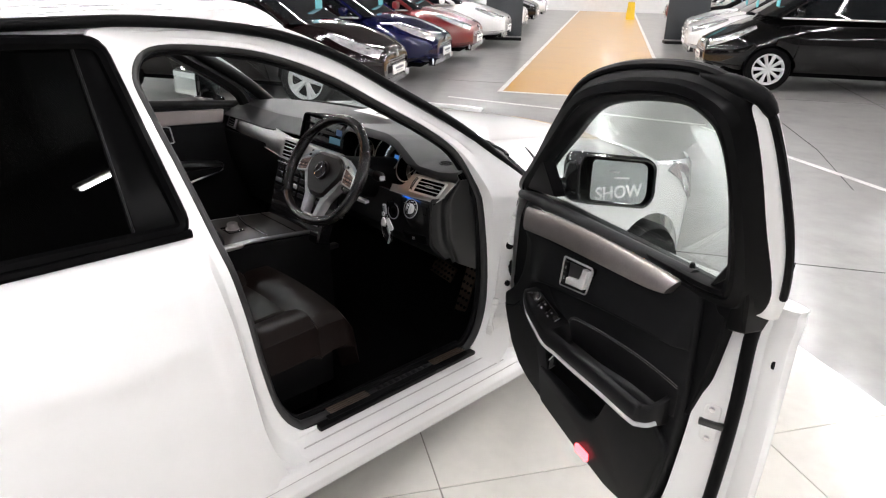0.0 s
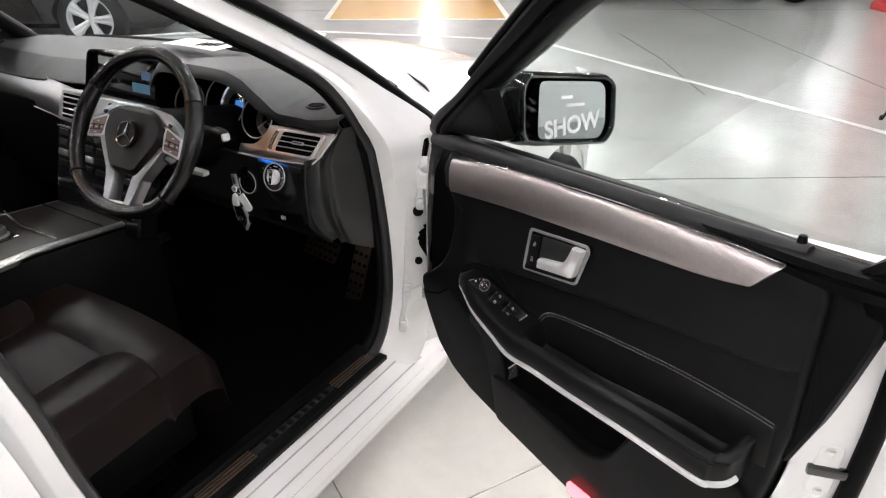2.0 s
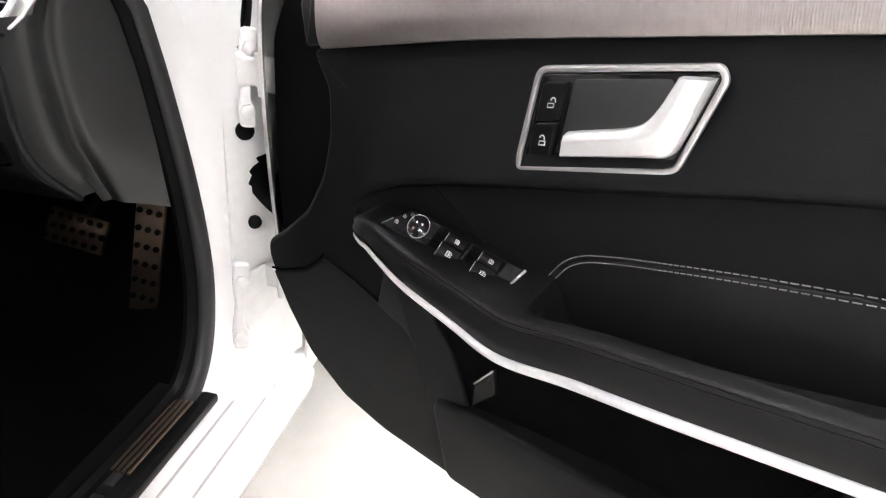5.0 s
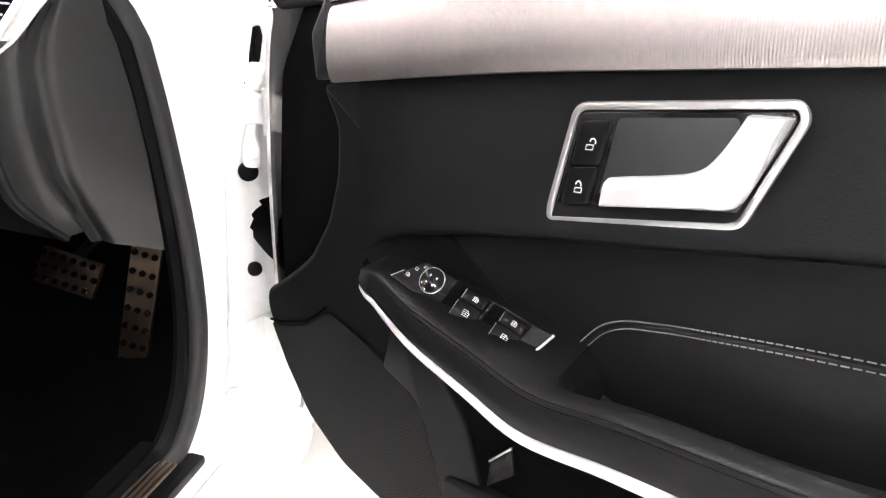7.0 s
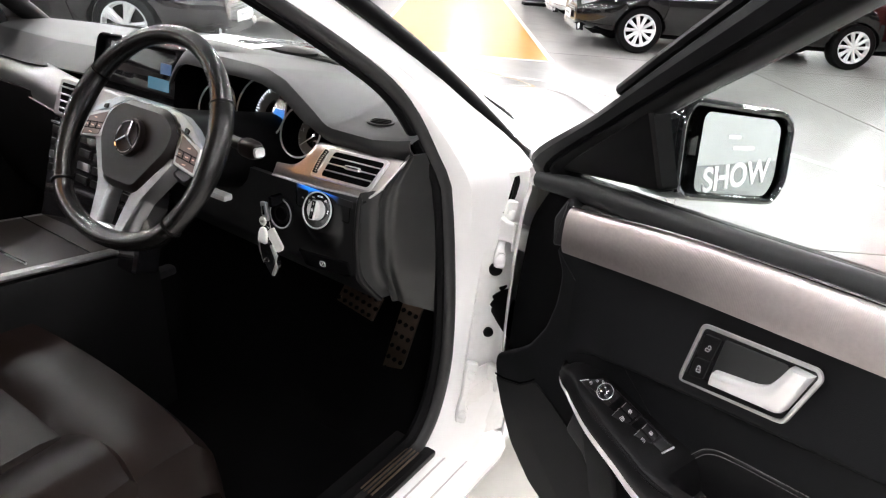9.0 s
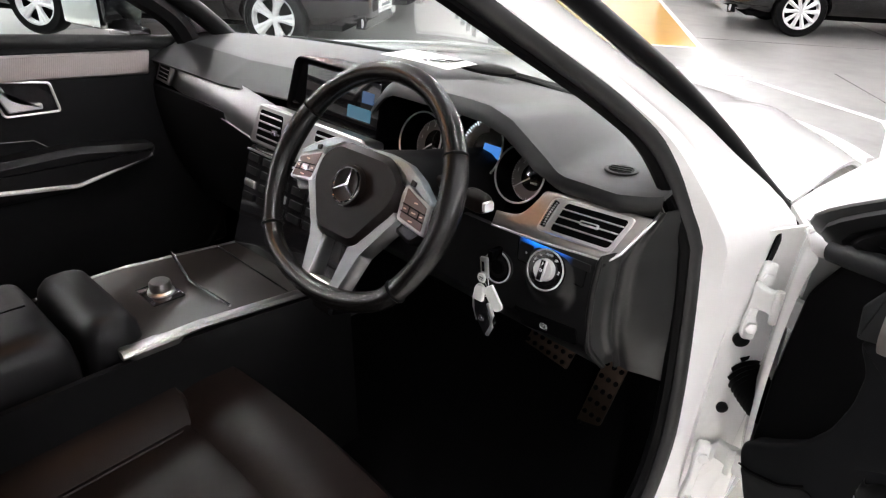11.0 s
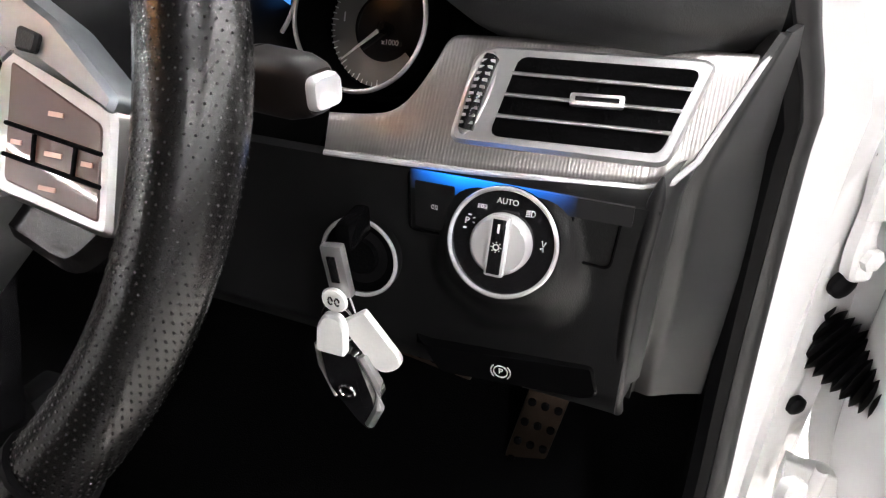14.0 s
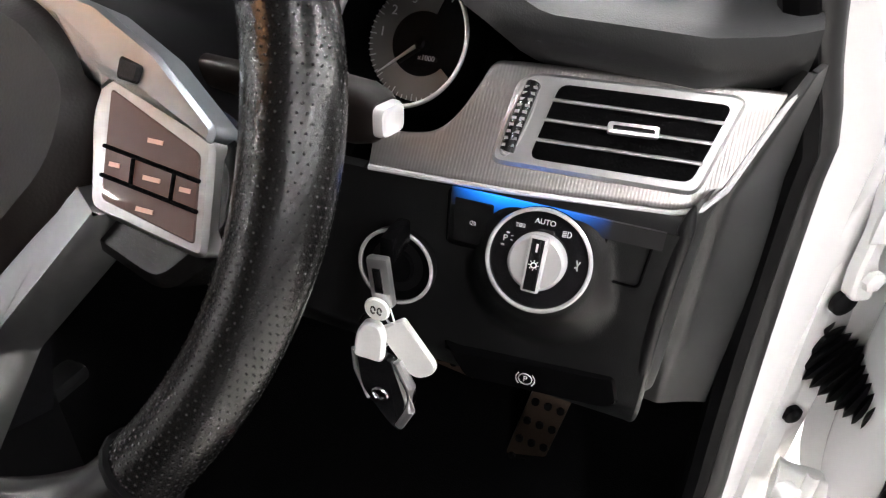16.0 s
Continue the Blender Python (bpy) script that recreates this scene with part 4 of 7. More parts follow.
for k in range(4):
    a = math.pi / 4 + k * math.pi / 2
    c = Vector((KX + 0.0050 * math.cos(a), KY + 0.0050 * math.sin(a), 0.0033))
    tri = bmesh.new()
    tri.faces.new([tri.verts.new(SM @ (c + Vector((0.0014 * math.cos(a + d), 0.0014 * math.sin(a + d), 0)))) for d in (0, 2.1, 4.2)])
    part("arrow", tri, ICON, kb)


def window_mark(x, y, h, parent, size=1.0):
    """A slanted car window drawn in white lines."""
    b = bmesh.new()
    pts = [(-0.0026, -0.0020), (0.0026, -0.0020), (0.0026, 0.0008), (0.0008, 0.0022), (-0.0026, 0.0022)]
    tube([SM @ Vector((x + px * size, y + py * size, h)) for px, py in pts], 0.00034, 5, closed=True, bm=b, up=SM.to_3x3() @ Vector((0, 0, 1)))
    for yy in (-0.0006, 0.0008):
        tube([SM @ Vector((x - 0.0026 * size, y + yy * size, h)), SM @ Vector((x + 0.0026 * size, y + yy * size, h))], 0.00026, 5, bm=b)
    tube([SM @ Vector((x, y - 0.0020 * size, h)), SM @ Vector((x, y + 0.0022 * size, h))], 0.00026, 5, bm=b)
    part("switch_mark", b, ICON, parent)


for x0 in (-0.0235, 0.0165):
    # flat near-black plate gives the shade of the hollow round the switches
    hol = splate("switch_hollow_shade", [(x0, -0.0145), (x0 + 0.002, 0.0130), (x0 + 0.040, 0.0140), (x0 + 0.036, -0.0160)], 0.002, -0.004, 0.0009, 0.0, CARPET, sp, "near-black plate standing for the shaded hollow round the window switches")
    for y0, y1, rise, wid in ((-0.0150, 0.0010, 0.0042, 0.0225), (0.0022, 0.0122, 0.0016, 0.0225)):
        bm = bmesh.new()
        xs = (x0 + 0.0135, x0 + 0.0150, x0 + 0.0135 + wid * 0.5, x0 + 0.0135 + wid)
        hs = (0.0010, rise + 0.0016, rise * 0.8 + 0.0012, 0.0014)
        top = [[SM @ Vector((x, y, h)) for y in (y0, y0 + 0.0012, y1 - 0.0012, y1)] for x, h in zip(xs, hs)]
        for i, (x, h) in enumerate(zip(xs, hs)):
            top[i][0] = SM @ Vector((x, y0, h - 0.0008))
            top[i][3] = SM @ Vector((x, y1, h - 0.0008))
        loft([[SM @ Vector((xs[0], y, -0.002)) for y in (y0, y0 + 0.0012, y1 - 0.0012, y1)]] + top + [[SM @ Vector((xs[-1], y, -0.002)) for y in (y0, y0 + 0.0012, y1 - 0.0012, y1)]], closed=False, bm=bm)
        sw = part("window_switch", bm, PLASTIC, sp, "black rocker window switch")
        window_mark(x0 + 0.0135 + wid * 0.62, (y0 + y1) / 2, rise * 0.62 + 0.0022, sw, 1.15 if rise > 0.003 else 0.85)
        part("switch_lip", tube([SM @ Vector((xs[1], y0 + 0.001, hs[1])), SM @ Vector((xs[1], y1 - 0.001, hs[1]))], 0.00035, 5), SATIN, sw)
lk = splate("child_lock_button", [(0.0455, -0.0172), (0.0465, -0.0030), (0.0665, -0.0025), (0.0620, -0.0172)], 0.0015, 0.0, 0.0016, 0.0006, PLASTIC, sp, "black child lock button")
window_mark(0.0580, -0.0085, 0.0019, lk, 0.8)
window_mark(-0.0660, -0.0050, 0.0010, sp, 0.75)
for x, y in ((-0.0615, 0.0035), (-0.0545, 0.0085)):
    part("small_mark", tube([SM @ Vector((x + dx, y + dy, 0.0009)) for dx, dy in ((-0.0015, -0.0010), (0.0012, -0.0014), (0.0016, 0.0010), (-0.0012, 0.0012))], 0.0003, 5, closed=True), ICON, sp)

# speaker grille, post and map pocket in the lower card
GRILLE = ribbed("speaker_grille", (0.0045, 0.0045, 0.0048), 0.6, 0.0, (0.80, -0.40, 0.42), 0.0019, 0.8, 0.0006)
gr = rounded([(0.062, 0.596), (0.083, 0.5995), (0.1317, 0.6205), (0.167, 0.651), (0.1775, 0.6520), (0.2243, 0.6410), (0.265, 0.6270), (0.3050, 0.6110), (0.3191, 0.5960), (0.335, 0.5600), (0.3493, 0.520), (0.372, 0.436), (0.265, 0.4405), (0.195, 0.456), (0.133, 0.494), (0.088, 0.552)], 0.006, 3)
GRILLE.node_tree.nodes["Principled BSDF"].inputs["Specular IOR Level"].default_value = 0.15
part("speaker_grille", soft_slab(gr, -0.05, -0.0590, 0.003, 3), GRILLE, door, "finely ribbed black speaker grille")
part("card_seam", tube([D(0.058, -0.0560, 0.597), D(0.083, -0.0580, 0.6035), D(0.1317, -0.0580, 0.6245), D(0.155, -0.0580, 0.644), D(0.167, -0.0575, 0.656)], 0.0016, 6), CARPET, door)
part("grille_edge", tube([D(q[0], -0.0592, q[1]) for q in ((0.1775, 0.6535), (0.2243, 0.6425), (0.265, 0.6285), (0.3060, 0.6125), (0.3203, 0.5970), (0.3362, 0.5610), (0.3505, 0.520), (0.373, 0.437))], 0.0016, 6), DOORCARD, door)
post = rounded([(0.268, 0.630), (0.3060, 0.6135), (0.3203, 0.598), (0.3362, 0.562), (0.3505, 0.522), (0.3600, 0.497), (0.4050, 0.545), (0.4000, 0.5585), (0.378, 0.614), (0.360, 0.652), (0.352, 0.715), (0.300, 0.715)], 0.006, 3)
part("pocket_end", soft_slab(post, -0.05, lambda u, z: -0.0625 - 0.020 * ease((z - 0.60) / 0.10), 0.004, 3), DOORCARD, door, "black upright between grille and pocket")
POCK = rounded([(0.378, 0.433), (0.3530, 0.528), (0.3585, 0.5430), (0.413, 0.5560), (0.491, 0.5666), (0.572, 0.5740), (0.655, 0.5770), (0.694, 0.5930), (0.714, 0.6190), (0.7415, 0.679), (0.760, 0.712), (0.90, 0.735), (0.945, 0.70), (0.918, 0.56), (0.882, 0.466), (0.76, 0.440), (0.60, 0.434)], 0.014, 3)
part("map_pocket", soft_slab(POCK, -0.052, lambda u, z: -0.066 - 0.022 * math.sin(math.pi * min(1, max(0, (u - 0.35) / 0.6))) * min(1, max(0.0, (z - 0.42) / 0.12)), 0.007, 4), DOORCARD, door, "black map pocket front")
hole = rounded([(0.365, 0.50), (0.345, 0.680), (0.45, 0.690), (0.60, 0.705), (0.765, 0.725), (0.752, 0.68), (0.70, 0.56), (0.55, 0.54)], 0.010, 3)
# no real depth here: the pocket's inner shade is a near-black plate
part("pocket_hollow_shade", slab(hole, lambda u, z: D(u, -0.05, z), lambda u, z: D(u, -0.0580, z)), CARPET, door, "near-black plate standing for the shaded hollow of the pocket")
hk = part("pocket_hook", slab(rounded([(0.410, 0.560), (0.4115, 0.5905), (0.434, 0.6200), (0.438, 0.590)], 0.003, 3), lambda u, z: D(u, -0.056, z), lambda u, z: D(u, -0.064, z), 0.001), PLASTIC, door, "small black catch in the pocket")
part("hook_edge", tube([D(0.4110, -0.0645, 0.5920), D(0.4335, -0.0645, 0.6200)], 0.0012, 6), RINGSILVER, hk)
part("door_lamp", box(0, 0, 0, 0.058, 0.012, 0.022, 0.004, frame_at(D(0.647, -0.073, 0.456), D(1, 0, 0.12) - D(0, 0, 0), D(0, 1, 0) - D(0, 0, 0))), glow("red_door_lamp", (1.0, 0.10, 0.12), 6.0), door, "red warning lamp in the door edge")

# window frame and glass
WIN = [(0.14, 1.010), (0.30, 1.128), (0.48, 1.240), (0.645, 1.340), (0.80, 1.392), (0.985, 1.424), (1.060, 1.415), (1.088, 1.375), (1.080, 1.28), (1.035, 1.130), (0.975, 1.096), (0.69, 1.066), (0.40, 1.032), (0.24, 1.014)]
FRA = [(0.00, 0.985), (0.20, 1.120), (0.40, 1.258), (0.605, 1.388), (0.785, 1.448), (0.98, 1.476), (1.085, 1.470), (1.134, 1.440), (1.138, 1.30), (1.110, 1.120), (1.00, 1.040), (0.69, 1.020), (0.40, 0.985), (0.20, 0.96)]
wl = spline([(q[0], q[1], 0) for q in WIN], 90, True)
fl = spline([(q[0], q[1], 0) for q in FRA], 90, True)


def wring(f, v):
    out = []
    for a, b in zip(wl, fl):
        u, z = a.x + (b.x - a.x) * f, a.y + (b.y - a.y) * f
        out.append(D(u, v + dv_frame(z), z))
    return out


post_edge = spline([(1.09, 1.458, 0), (1.128, 1.443, 0), (1.139, 1.41, 0), (1.143, 1.34, 0), (1.138, 1.24, 0), (1.114, 1.15, 0), (1.078, 1.075, 0)], 30)
part("frame_skin", loft([[D(b.x + d * min(1, k / 6), v + dv_frame(max(b.y, 1.0)), b.y + (0.0 if k > 6 else d * 0.3)) for d, v in ((-0.012, 0.004), (0.006, 0.010), (0.013, 0.014), (0.016, 0.020), (0.016, 0.034), (-0.01, 0.040))] for k, b in enumerate(post_edge)], closed=False), WHITE, door, "white rear post of the window frame")
part("frame_cap", tube(spline([D(1.03, 0.010 + dv_frame(1.47), 1.474), D(1.08, 0.012 + dv_frame(1.47), 1.473), D(1.12, 0.014 + dv_frame(1.47), 1.468), D(1.150, 0.016 + dv_frame(1.46), 1.458), D(1.160, 0.017 + dv_frame(1.44), 1.440)], 14), [0.006 + 0.0075 * math.sin(math.pi * (k + 1) / 15) for k in range(14)], 12), RUBBER, door, "black rubber corner of the window frame")
part("post_cover", slab(rounded([(1.002, 1.008), (1.058, 1.030), (1.085, 1.11), (1.095, 1.18), (1.04, 1.16), (0.975, 1.09)], 0.006, 3), lambda u, z: D(u, 0.0, z), lambda u, z: D(u, -0.016 + dv_frame(z), z), 0.004), FRAMEBLK, door, "black foot of the window post")
part("post_strip", tube([D(b.x + 0.021 * min(1, k / 6), 0.020 + dv_frame(max(b.y, 1.0)), b.y) for k, b in enumerate(post_edge[:26])], 0.0065, 8), RUBBER, door, "black rubber strip down the rear post")
part("window_frame", loft([wring(0.0, 0.012), wring(0.0, -0.012), wring(0.06, -0.022), wring(0.22, -0.026), wring(0.30, -0.020), wring(0.36, -0.026), wring(0.62, -0.022), wring(0.72, -0.004), wring(0.92, 0.004), wring(1.0, 0.014), wring(1.0, 0.03), wring(0.85, 0.036), wring(0.1, 0.032), wring(0.0, 0.012)]), FRAMEBLK, door, "black window frame")
tp = [D(b.x, 0.012 + dv_frame(b.y), b.y) for b in fl]
part("frame_seal", tube([p + Vector((0, 0, 0.006)) for p in tp[8:40]], 0.008, 8), RUBBER, door, "black rubber on the window frame")
pane = part("door_glass", slab([(q.x, q.y) for q in wl], lambda u, z: D(u, 0.004 + dv_frame(z), z), lambda u, z: D(u, 0.008 + dv_frame(z), z)), CLEAR, door, "clear door window")
pane.visible_shadow = False
sail = rounded([(0.115, 1.010), (0.25, 1.105), (0.335, 1.160), (0.340, 1.052), (0.22, 1.030)], 0.008, 3)
part("mirror_sail", slab(sail, lambda u, z: D(u, 0.01 + dv_frame(z), z), lambda u, z: D(u, -0.022 + dv_frame(z), z), 0.004), FRAMEBLK, door, "black triangle behind the mirror")
part("lock_pin", lathe([(0.006, 0), (0.006, 0.012), (0.0045, 0.018), (0.001, 0.019)], 12, Matrix.Translation(D(0.905, -0.045, 1.084))), PLASTIC, door)

edge = rounded([(0.925, 1.085), (1.018, 1.07), (1.012, 1.004), (1.000, 0.94), (0.985, 0.87), (0.962, 0.79), (0.940, 0.79)], 0.006, 3)
part("edge_trim", slab(edge, lambda u, z: D(u, -0.02, z), lambda u, z: D(u, -0.044, z), 0.004), FRAMEBLK, door, "black trim beside the latch edge")

# latch in the door edge, and plug
LM = frame_at(D(0.995, -0.012, 0.792), D(0.55, 0.5, 0) - D(0, 0, 0), (0, 0, 1))
lt = part("door_latch", slab(rounded([(-0.016, -0.042), (0.016, -0.042), (0.018, 0.042), (-0.014, 0.042)], 0.01), lambda x, y: LM @ Vector((x, y, -0.004)), lambda x, y: LM @ Vector((x, y, 0.004)), 0.002), JAMB, door, "white painted latch plate with a dark slot")
part("latch_slot", box(0.004, 0, 0.004, 0.05, 0.016, 0.010, 0.004, LM), GLOSSBLK, lt)
for z in (-0.034, 0.034):
    part("screw", lathe([(0.006, 0), (0.006, 0.006), (0.003, 0.007), (0.001, 0.007)], 12, LM @ Matrix.Translation((0, z, 0.002))), CHROME, lt)
part("grommet", lathe([(0.011, 0), (0.011, 0.005), (0.007, 0.007), (0.001, 0.007)], 16, frame_at(D(1.050, 0.062, 0.945), D(0.2, -1, 0) - D(0, 0, 0), (0, 0, 1))), RUBBER, door)

# wing mirror
MC = D(0.268, 0.172, 1.058)
MM = frame_at(MC, Vector((0.444, 0.896, -0.10)), (-0.15, 0.07, 1.0))
mo = rounded([(-0.130, -0.060), (0.108, -0.074), (0.132, -0.044), (0.128, 0.050), (0.104, 0.068), (-0.12, 0.078), (-0.135, 0.05)], 0.03, 4)
hous = []
for sc, dz in ((0.94, 0.004), (1.0, 0.0), (1.06, -0.02), (1.04, -0.06), (0.85, -0.095), (0.5, -0.115), (0.1, -0.12)):
    hous.append([MM @ Vector((q.x * sc, q.y * sc, dz)) for q in mo])
wm = part("wing_mirror", loft(hous, cap1=True), GLOSSBLK, door, "wing mirror in a gloss black shell")
part("mirror_rim", tube([MM @ Vector((q.x * 0.95, q.y * 0.95, 0.003)) for q in mo], 0.006, 8, closed=True, up=MM.to_3x3() @ Vector((0, 0, 1))), GLOSSBLK, wm)
gl = rounded([(-0.083, -0.052), (0.088, -0.062), (0.104, -0.036), (0.099, 0.044), (0.082, 0.056), (-0.083, 0.062)], 0.016, 4)
part("mirror_glass", slab(gl, lambda x, y: MM @ Vector((x, y, -0.004)), lambda x, y: MM @ Vector((x, y, 0.0015))), MIRROR, wm, "mirror glass with white hand lettering")
words("lettering", "SHOW", 0.050, MM @ Matrix.Translation((0.010, -0.030, 0.0025)) @ Matrix.Rotation(radians(6), 4, "Z"), ICON, wm, "white painted letters", 0.0012)
for k, (x, y, w) in enumerate(((-0.01, 0.028, 0.03), (0.015, 0.012, 0.05))):
    part("mark", box(x, y, 0.0025, w, 0.006, 0.0006, m=MM), ICON, wm)
part("mirror_arm", tube([D(0.20, 0.03, 1.04), D(0.22, 0.09, 1.035), D(0.25, 0.15, 1.03)], [0.032, 0.028, 0.03], 10, flat=0.7), GLOSSBLK, wm)

# hinges, strap and cable boot between pillar and door
def HG(z):
    """Where a hinge plate sits on the pillar."""
    return Matrix.Translation((0.893, 0.185 - (0.86 - z) * 0.28, z)) @ Matrix.Rotation(radians(-12), 4, "X") @ frame_at((0, 0, 0), (0.82, 0.57, 0), (0, 0, 1))


for z in (0.826, 0.515):
    hg = part("door_hinge", slab(rounded([(-0.011, -0.066), (0.011, -0.066), (0.012, -0.040), (0.004, -0.028), (0.006, 0.026), (0.013, 0.040), (0.011, 0.066), (-0.011, 0.066), (-0.013, 0.040), (-0.009, 0.0), (-0.013, -0.040)], 0.007, 3), lambda x, y, z=z: HG(z) @ Vector((x, y, -0.006)), lambda x, y, z=z: HG(z) @ Vector((x, y, 0.008)), 0.003), JAMB, car, "white painted door hinge")
    for dz in (-0.04, 0.04):
        part("bolt", lathe([(0.010, 0), (0.010, 0.006), (0.006, 0.008), (0.001, 0.008)], 6, frame_at((0.897, 0.178 - (0.86 - z - dz) * 0.28, z + dz), (0.8, 0.6, 0), (0, 0, 1))), JAMB, hg)
    arm = [((0.886, 0.175 - (0.86 - z) * 0.2, z + 0.013), 0.024), ((0.897, 0.168, z + 0.011), 0.019), ((0.912, 0.164, z + 0.012), 0.018), ((0.926, 0.160, z + 0.012), 0.023), (tuple(D(0.030, 0.020, z + 0.010)), 0.025)]
    part("hinge_arm", loft([[Vector(c) + Vector((0, q.x, q.y)) for q in rounded([(-0.008, -h), (0.008, -h), (0.008, h), (-0.008, h)], 0.004, 3)] for c, h in arm], cap0=True, cap1=True), JAMB, hg, "white hinge arm")
    part("hinge_pin", tube([(0.926, 0.151, z - 0.016), (0.926, 0.151, z + 0.040)], 0.0065, 12), JAMB, hg)
pb = [Vector((0.882, 0.205, 0.684)).lerp(D(0.026, 0.018, 0.658), k / 47) + Vector((0, 0, -0.006 * math.sin(math.pi * k / 47))) for k in range(48)]
part("cable_boot", tube(pb, [(0.024, 0.029, 0.033, 0.029)[k % 4] for k in range(48)], 16), RUBBER, car, "ribbed black cable boot")
part("pillar_face", sheet(lambda s, t: Vector((0.865 + 0.055 * t, 0.16 + 0.105 * t - (1 - s) * 0.05, 0.36 + 0.58 * s)), 12, 6, 0.008), JAMB, car, "white hinge pillar")
def on_pillar(x, z, off):
    """A place on the hinge pillar's face."""
    t = (x - 0.865) / 0.055
    return Vector((x, 0.16 + 0.105 * t - (1 - (z - 0.36) / 0.58) * 0.05 - off, z))


part("gap_cover", slab(rounded([(0.882, 0.862), (0.8865, 0.872), (0.8900, 0.893), (0.8920, 0.920), (0.8900, 0.934), (0.8860, 0.932), (0.8835, 0.900)], 0.002, 3), lambda x, z: on_pillar(x, z, -0.003), lambda x, z: on_pillar(x, z, 0.006), 0.003), RUBBER, car, "black rubber cover in the door gap")
for z, r in ((0.755, 0.013), (0.615, 0.010)):
    part("grommet", lathe([(r, 0), (r, 0.006), (r * 0.6, 0.009), (0.001, 0.009)], 16, frame_at((0.885, 0.165, z), (0.8, 0.6, 0), (0, 0, 1))), RUBBER, car)

# ---- dashboard and cabin ----
def arch(x, c, w, soft):
    """1 inside c-w..c+w, falling to 0 over soft."""
    f = max(0.0, min(1.0, (w + soft - abs(x - c)) / soft))
    return f * f * (3 - 2 * f)


def brow(x):
    """Rear edge of the dash top: y and z at x."""
    hood = arch(x, 0.39, 0.115, 0.16)
    z = 1.000 + 0.088 * hood
    y = 0.015 - 0.035 * hood - (0.04 if x < -0.1 else 0) * min(1, (-0.1 - x) / 0.2)
    if x < 0.02:
        left = max(0.0, min(1.0, (0.02 - x) / 0.10))
        z += 0.026 * left * (1 - hood)
        y += 0.052 * left
    if x > 0.44:
        z = float(np.interp(x, (0.44, 0.48, 0.525, 0.593, 0.618, 0.632, 0.72, 0.76, 0.79), (1.088, 1.086, 1.073, 1.030, 1.012, 1.0085, 1.0065, 1.0085, 1.0155)))
        y = float(np.interp(x, (0.44, 0.62, 0.72, 0.79), (-0.020, -0.019, -0.014, 0.022)))
    return y, z


def dash_front(x):
    """Front edge of the dash under the windscreen: y at x."""
    f = (x - CX) / 0.75
    return 0.458 - 0.155 * f * f - 2.0 * max(0.0, abs(f) - 0.78) ** 2


def dash_pt(s, t):
    x = -0.665 + 1.442 * t
    yb, zb = brow(x)
    yf = dash_front(x)
    y = yf + (yb - yf) * min(1.0, s / 0.86)
    z = 1.005 + (zb - 1.005) * min(1, (s / 0.86) ** 1.6) + 0.020 * math.sin(math.pi * min(1, s / 0.86))
    if s > 0.86:
        f = (s - 0.86) / 0.14
        beside = max(0.0, min(1.0, (x - 0.585) / 0.04))
        y = yb - 0.016 * math.sin(f * math.pi / 2) * (1 - beside) + (0.016 * f - 0.008 * math.sin(math.pi * f)) * beside
        left = max(0.0, min(1.0, (0.02 - x) / 0.10))
        y -= 0.072 * left * f
        z = zb - (0.026 + 0.010 * beside + 0.020 * left) * f
    return Vector((x, y, z))


# windscreen light is put into the top's paler colour, shade into the rear face
DASHTOP = mat("lit_dash_top", (0.026, 0.0268, 0.0275), 0.48, noise_scale=6, var=0.10, bump=0.35, bump_scale=900, spec=0.5)
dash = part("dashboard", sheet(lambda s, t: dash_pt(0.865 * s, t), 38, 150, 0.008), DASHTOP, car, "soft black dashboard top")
part("dash_face", sheet(lambda s, t: dash_pt(0.865 + 0.135 * s, t), 8, 150, 0.006), mat("shaded_dash_face", (0.0105, 0.0107, 0.0110), 0.44, noise_scale=6, var=0.12, bump=0.3, bump_scale=900, spec=0.34), dash, "rear face of the dashboard top, coloured darker as its shaded side")
part("screen_seal", tube([Vector((-0.60 + 1.32 * k / 40, dash_front(-0.60 + 1.32 * k / 40), 1.007)) for k in range(41)], 0.0065, 10), RUBBER, dash, "black seal along the foot of the windscreen")
# end of the dash beside the door: flat panel, standing ridge and rounded panel edge
def end_pt(s, t):
    """Flat end panel: from behind the lower panel (s = 0) back to the door pillar."""
    low = 0.680 - 0.027 * s
    z = low + (0.985 - low) * t
    x0 = float(np.interp(z, (0.65, 0.90, 0.935, 0.985), (0.738, 0.742, 0.756, 0.780)))
    y0 = float(np.interp(z, (0.65, 0.70, 0.77, 0.84, 0.90, 0.935, 0.985), (0.056, 0.030, -0.006, -0.018, -0.018, -0.012, 0.014)))
    x1 = float(np.interp(z, (0.65, 0.80, 0.90, 0.985), (0.801, 0.803, 0.800, 0.790)))
    y1 = float(np.interp(z, (0.65, 0.90, 0.985), (0.102, 0.085, 0.045)))
    groove = 0.006 * math.exp(-(((s - 0.12) / 0.08) ** 2))
    return Vector((x0 + (x1 - x0) * s - groove, y0 + (y1 - y0) * s + groove, z))


part("dash_end", sheet(end_pt, 32, 30, 0.004), GREYPL, dash, "dark grey end panel of the dashboard")
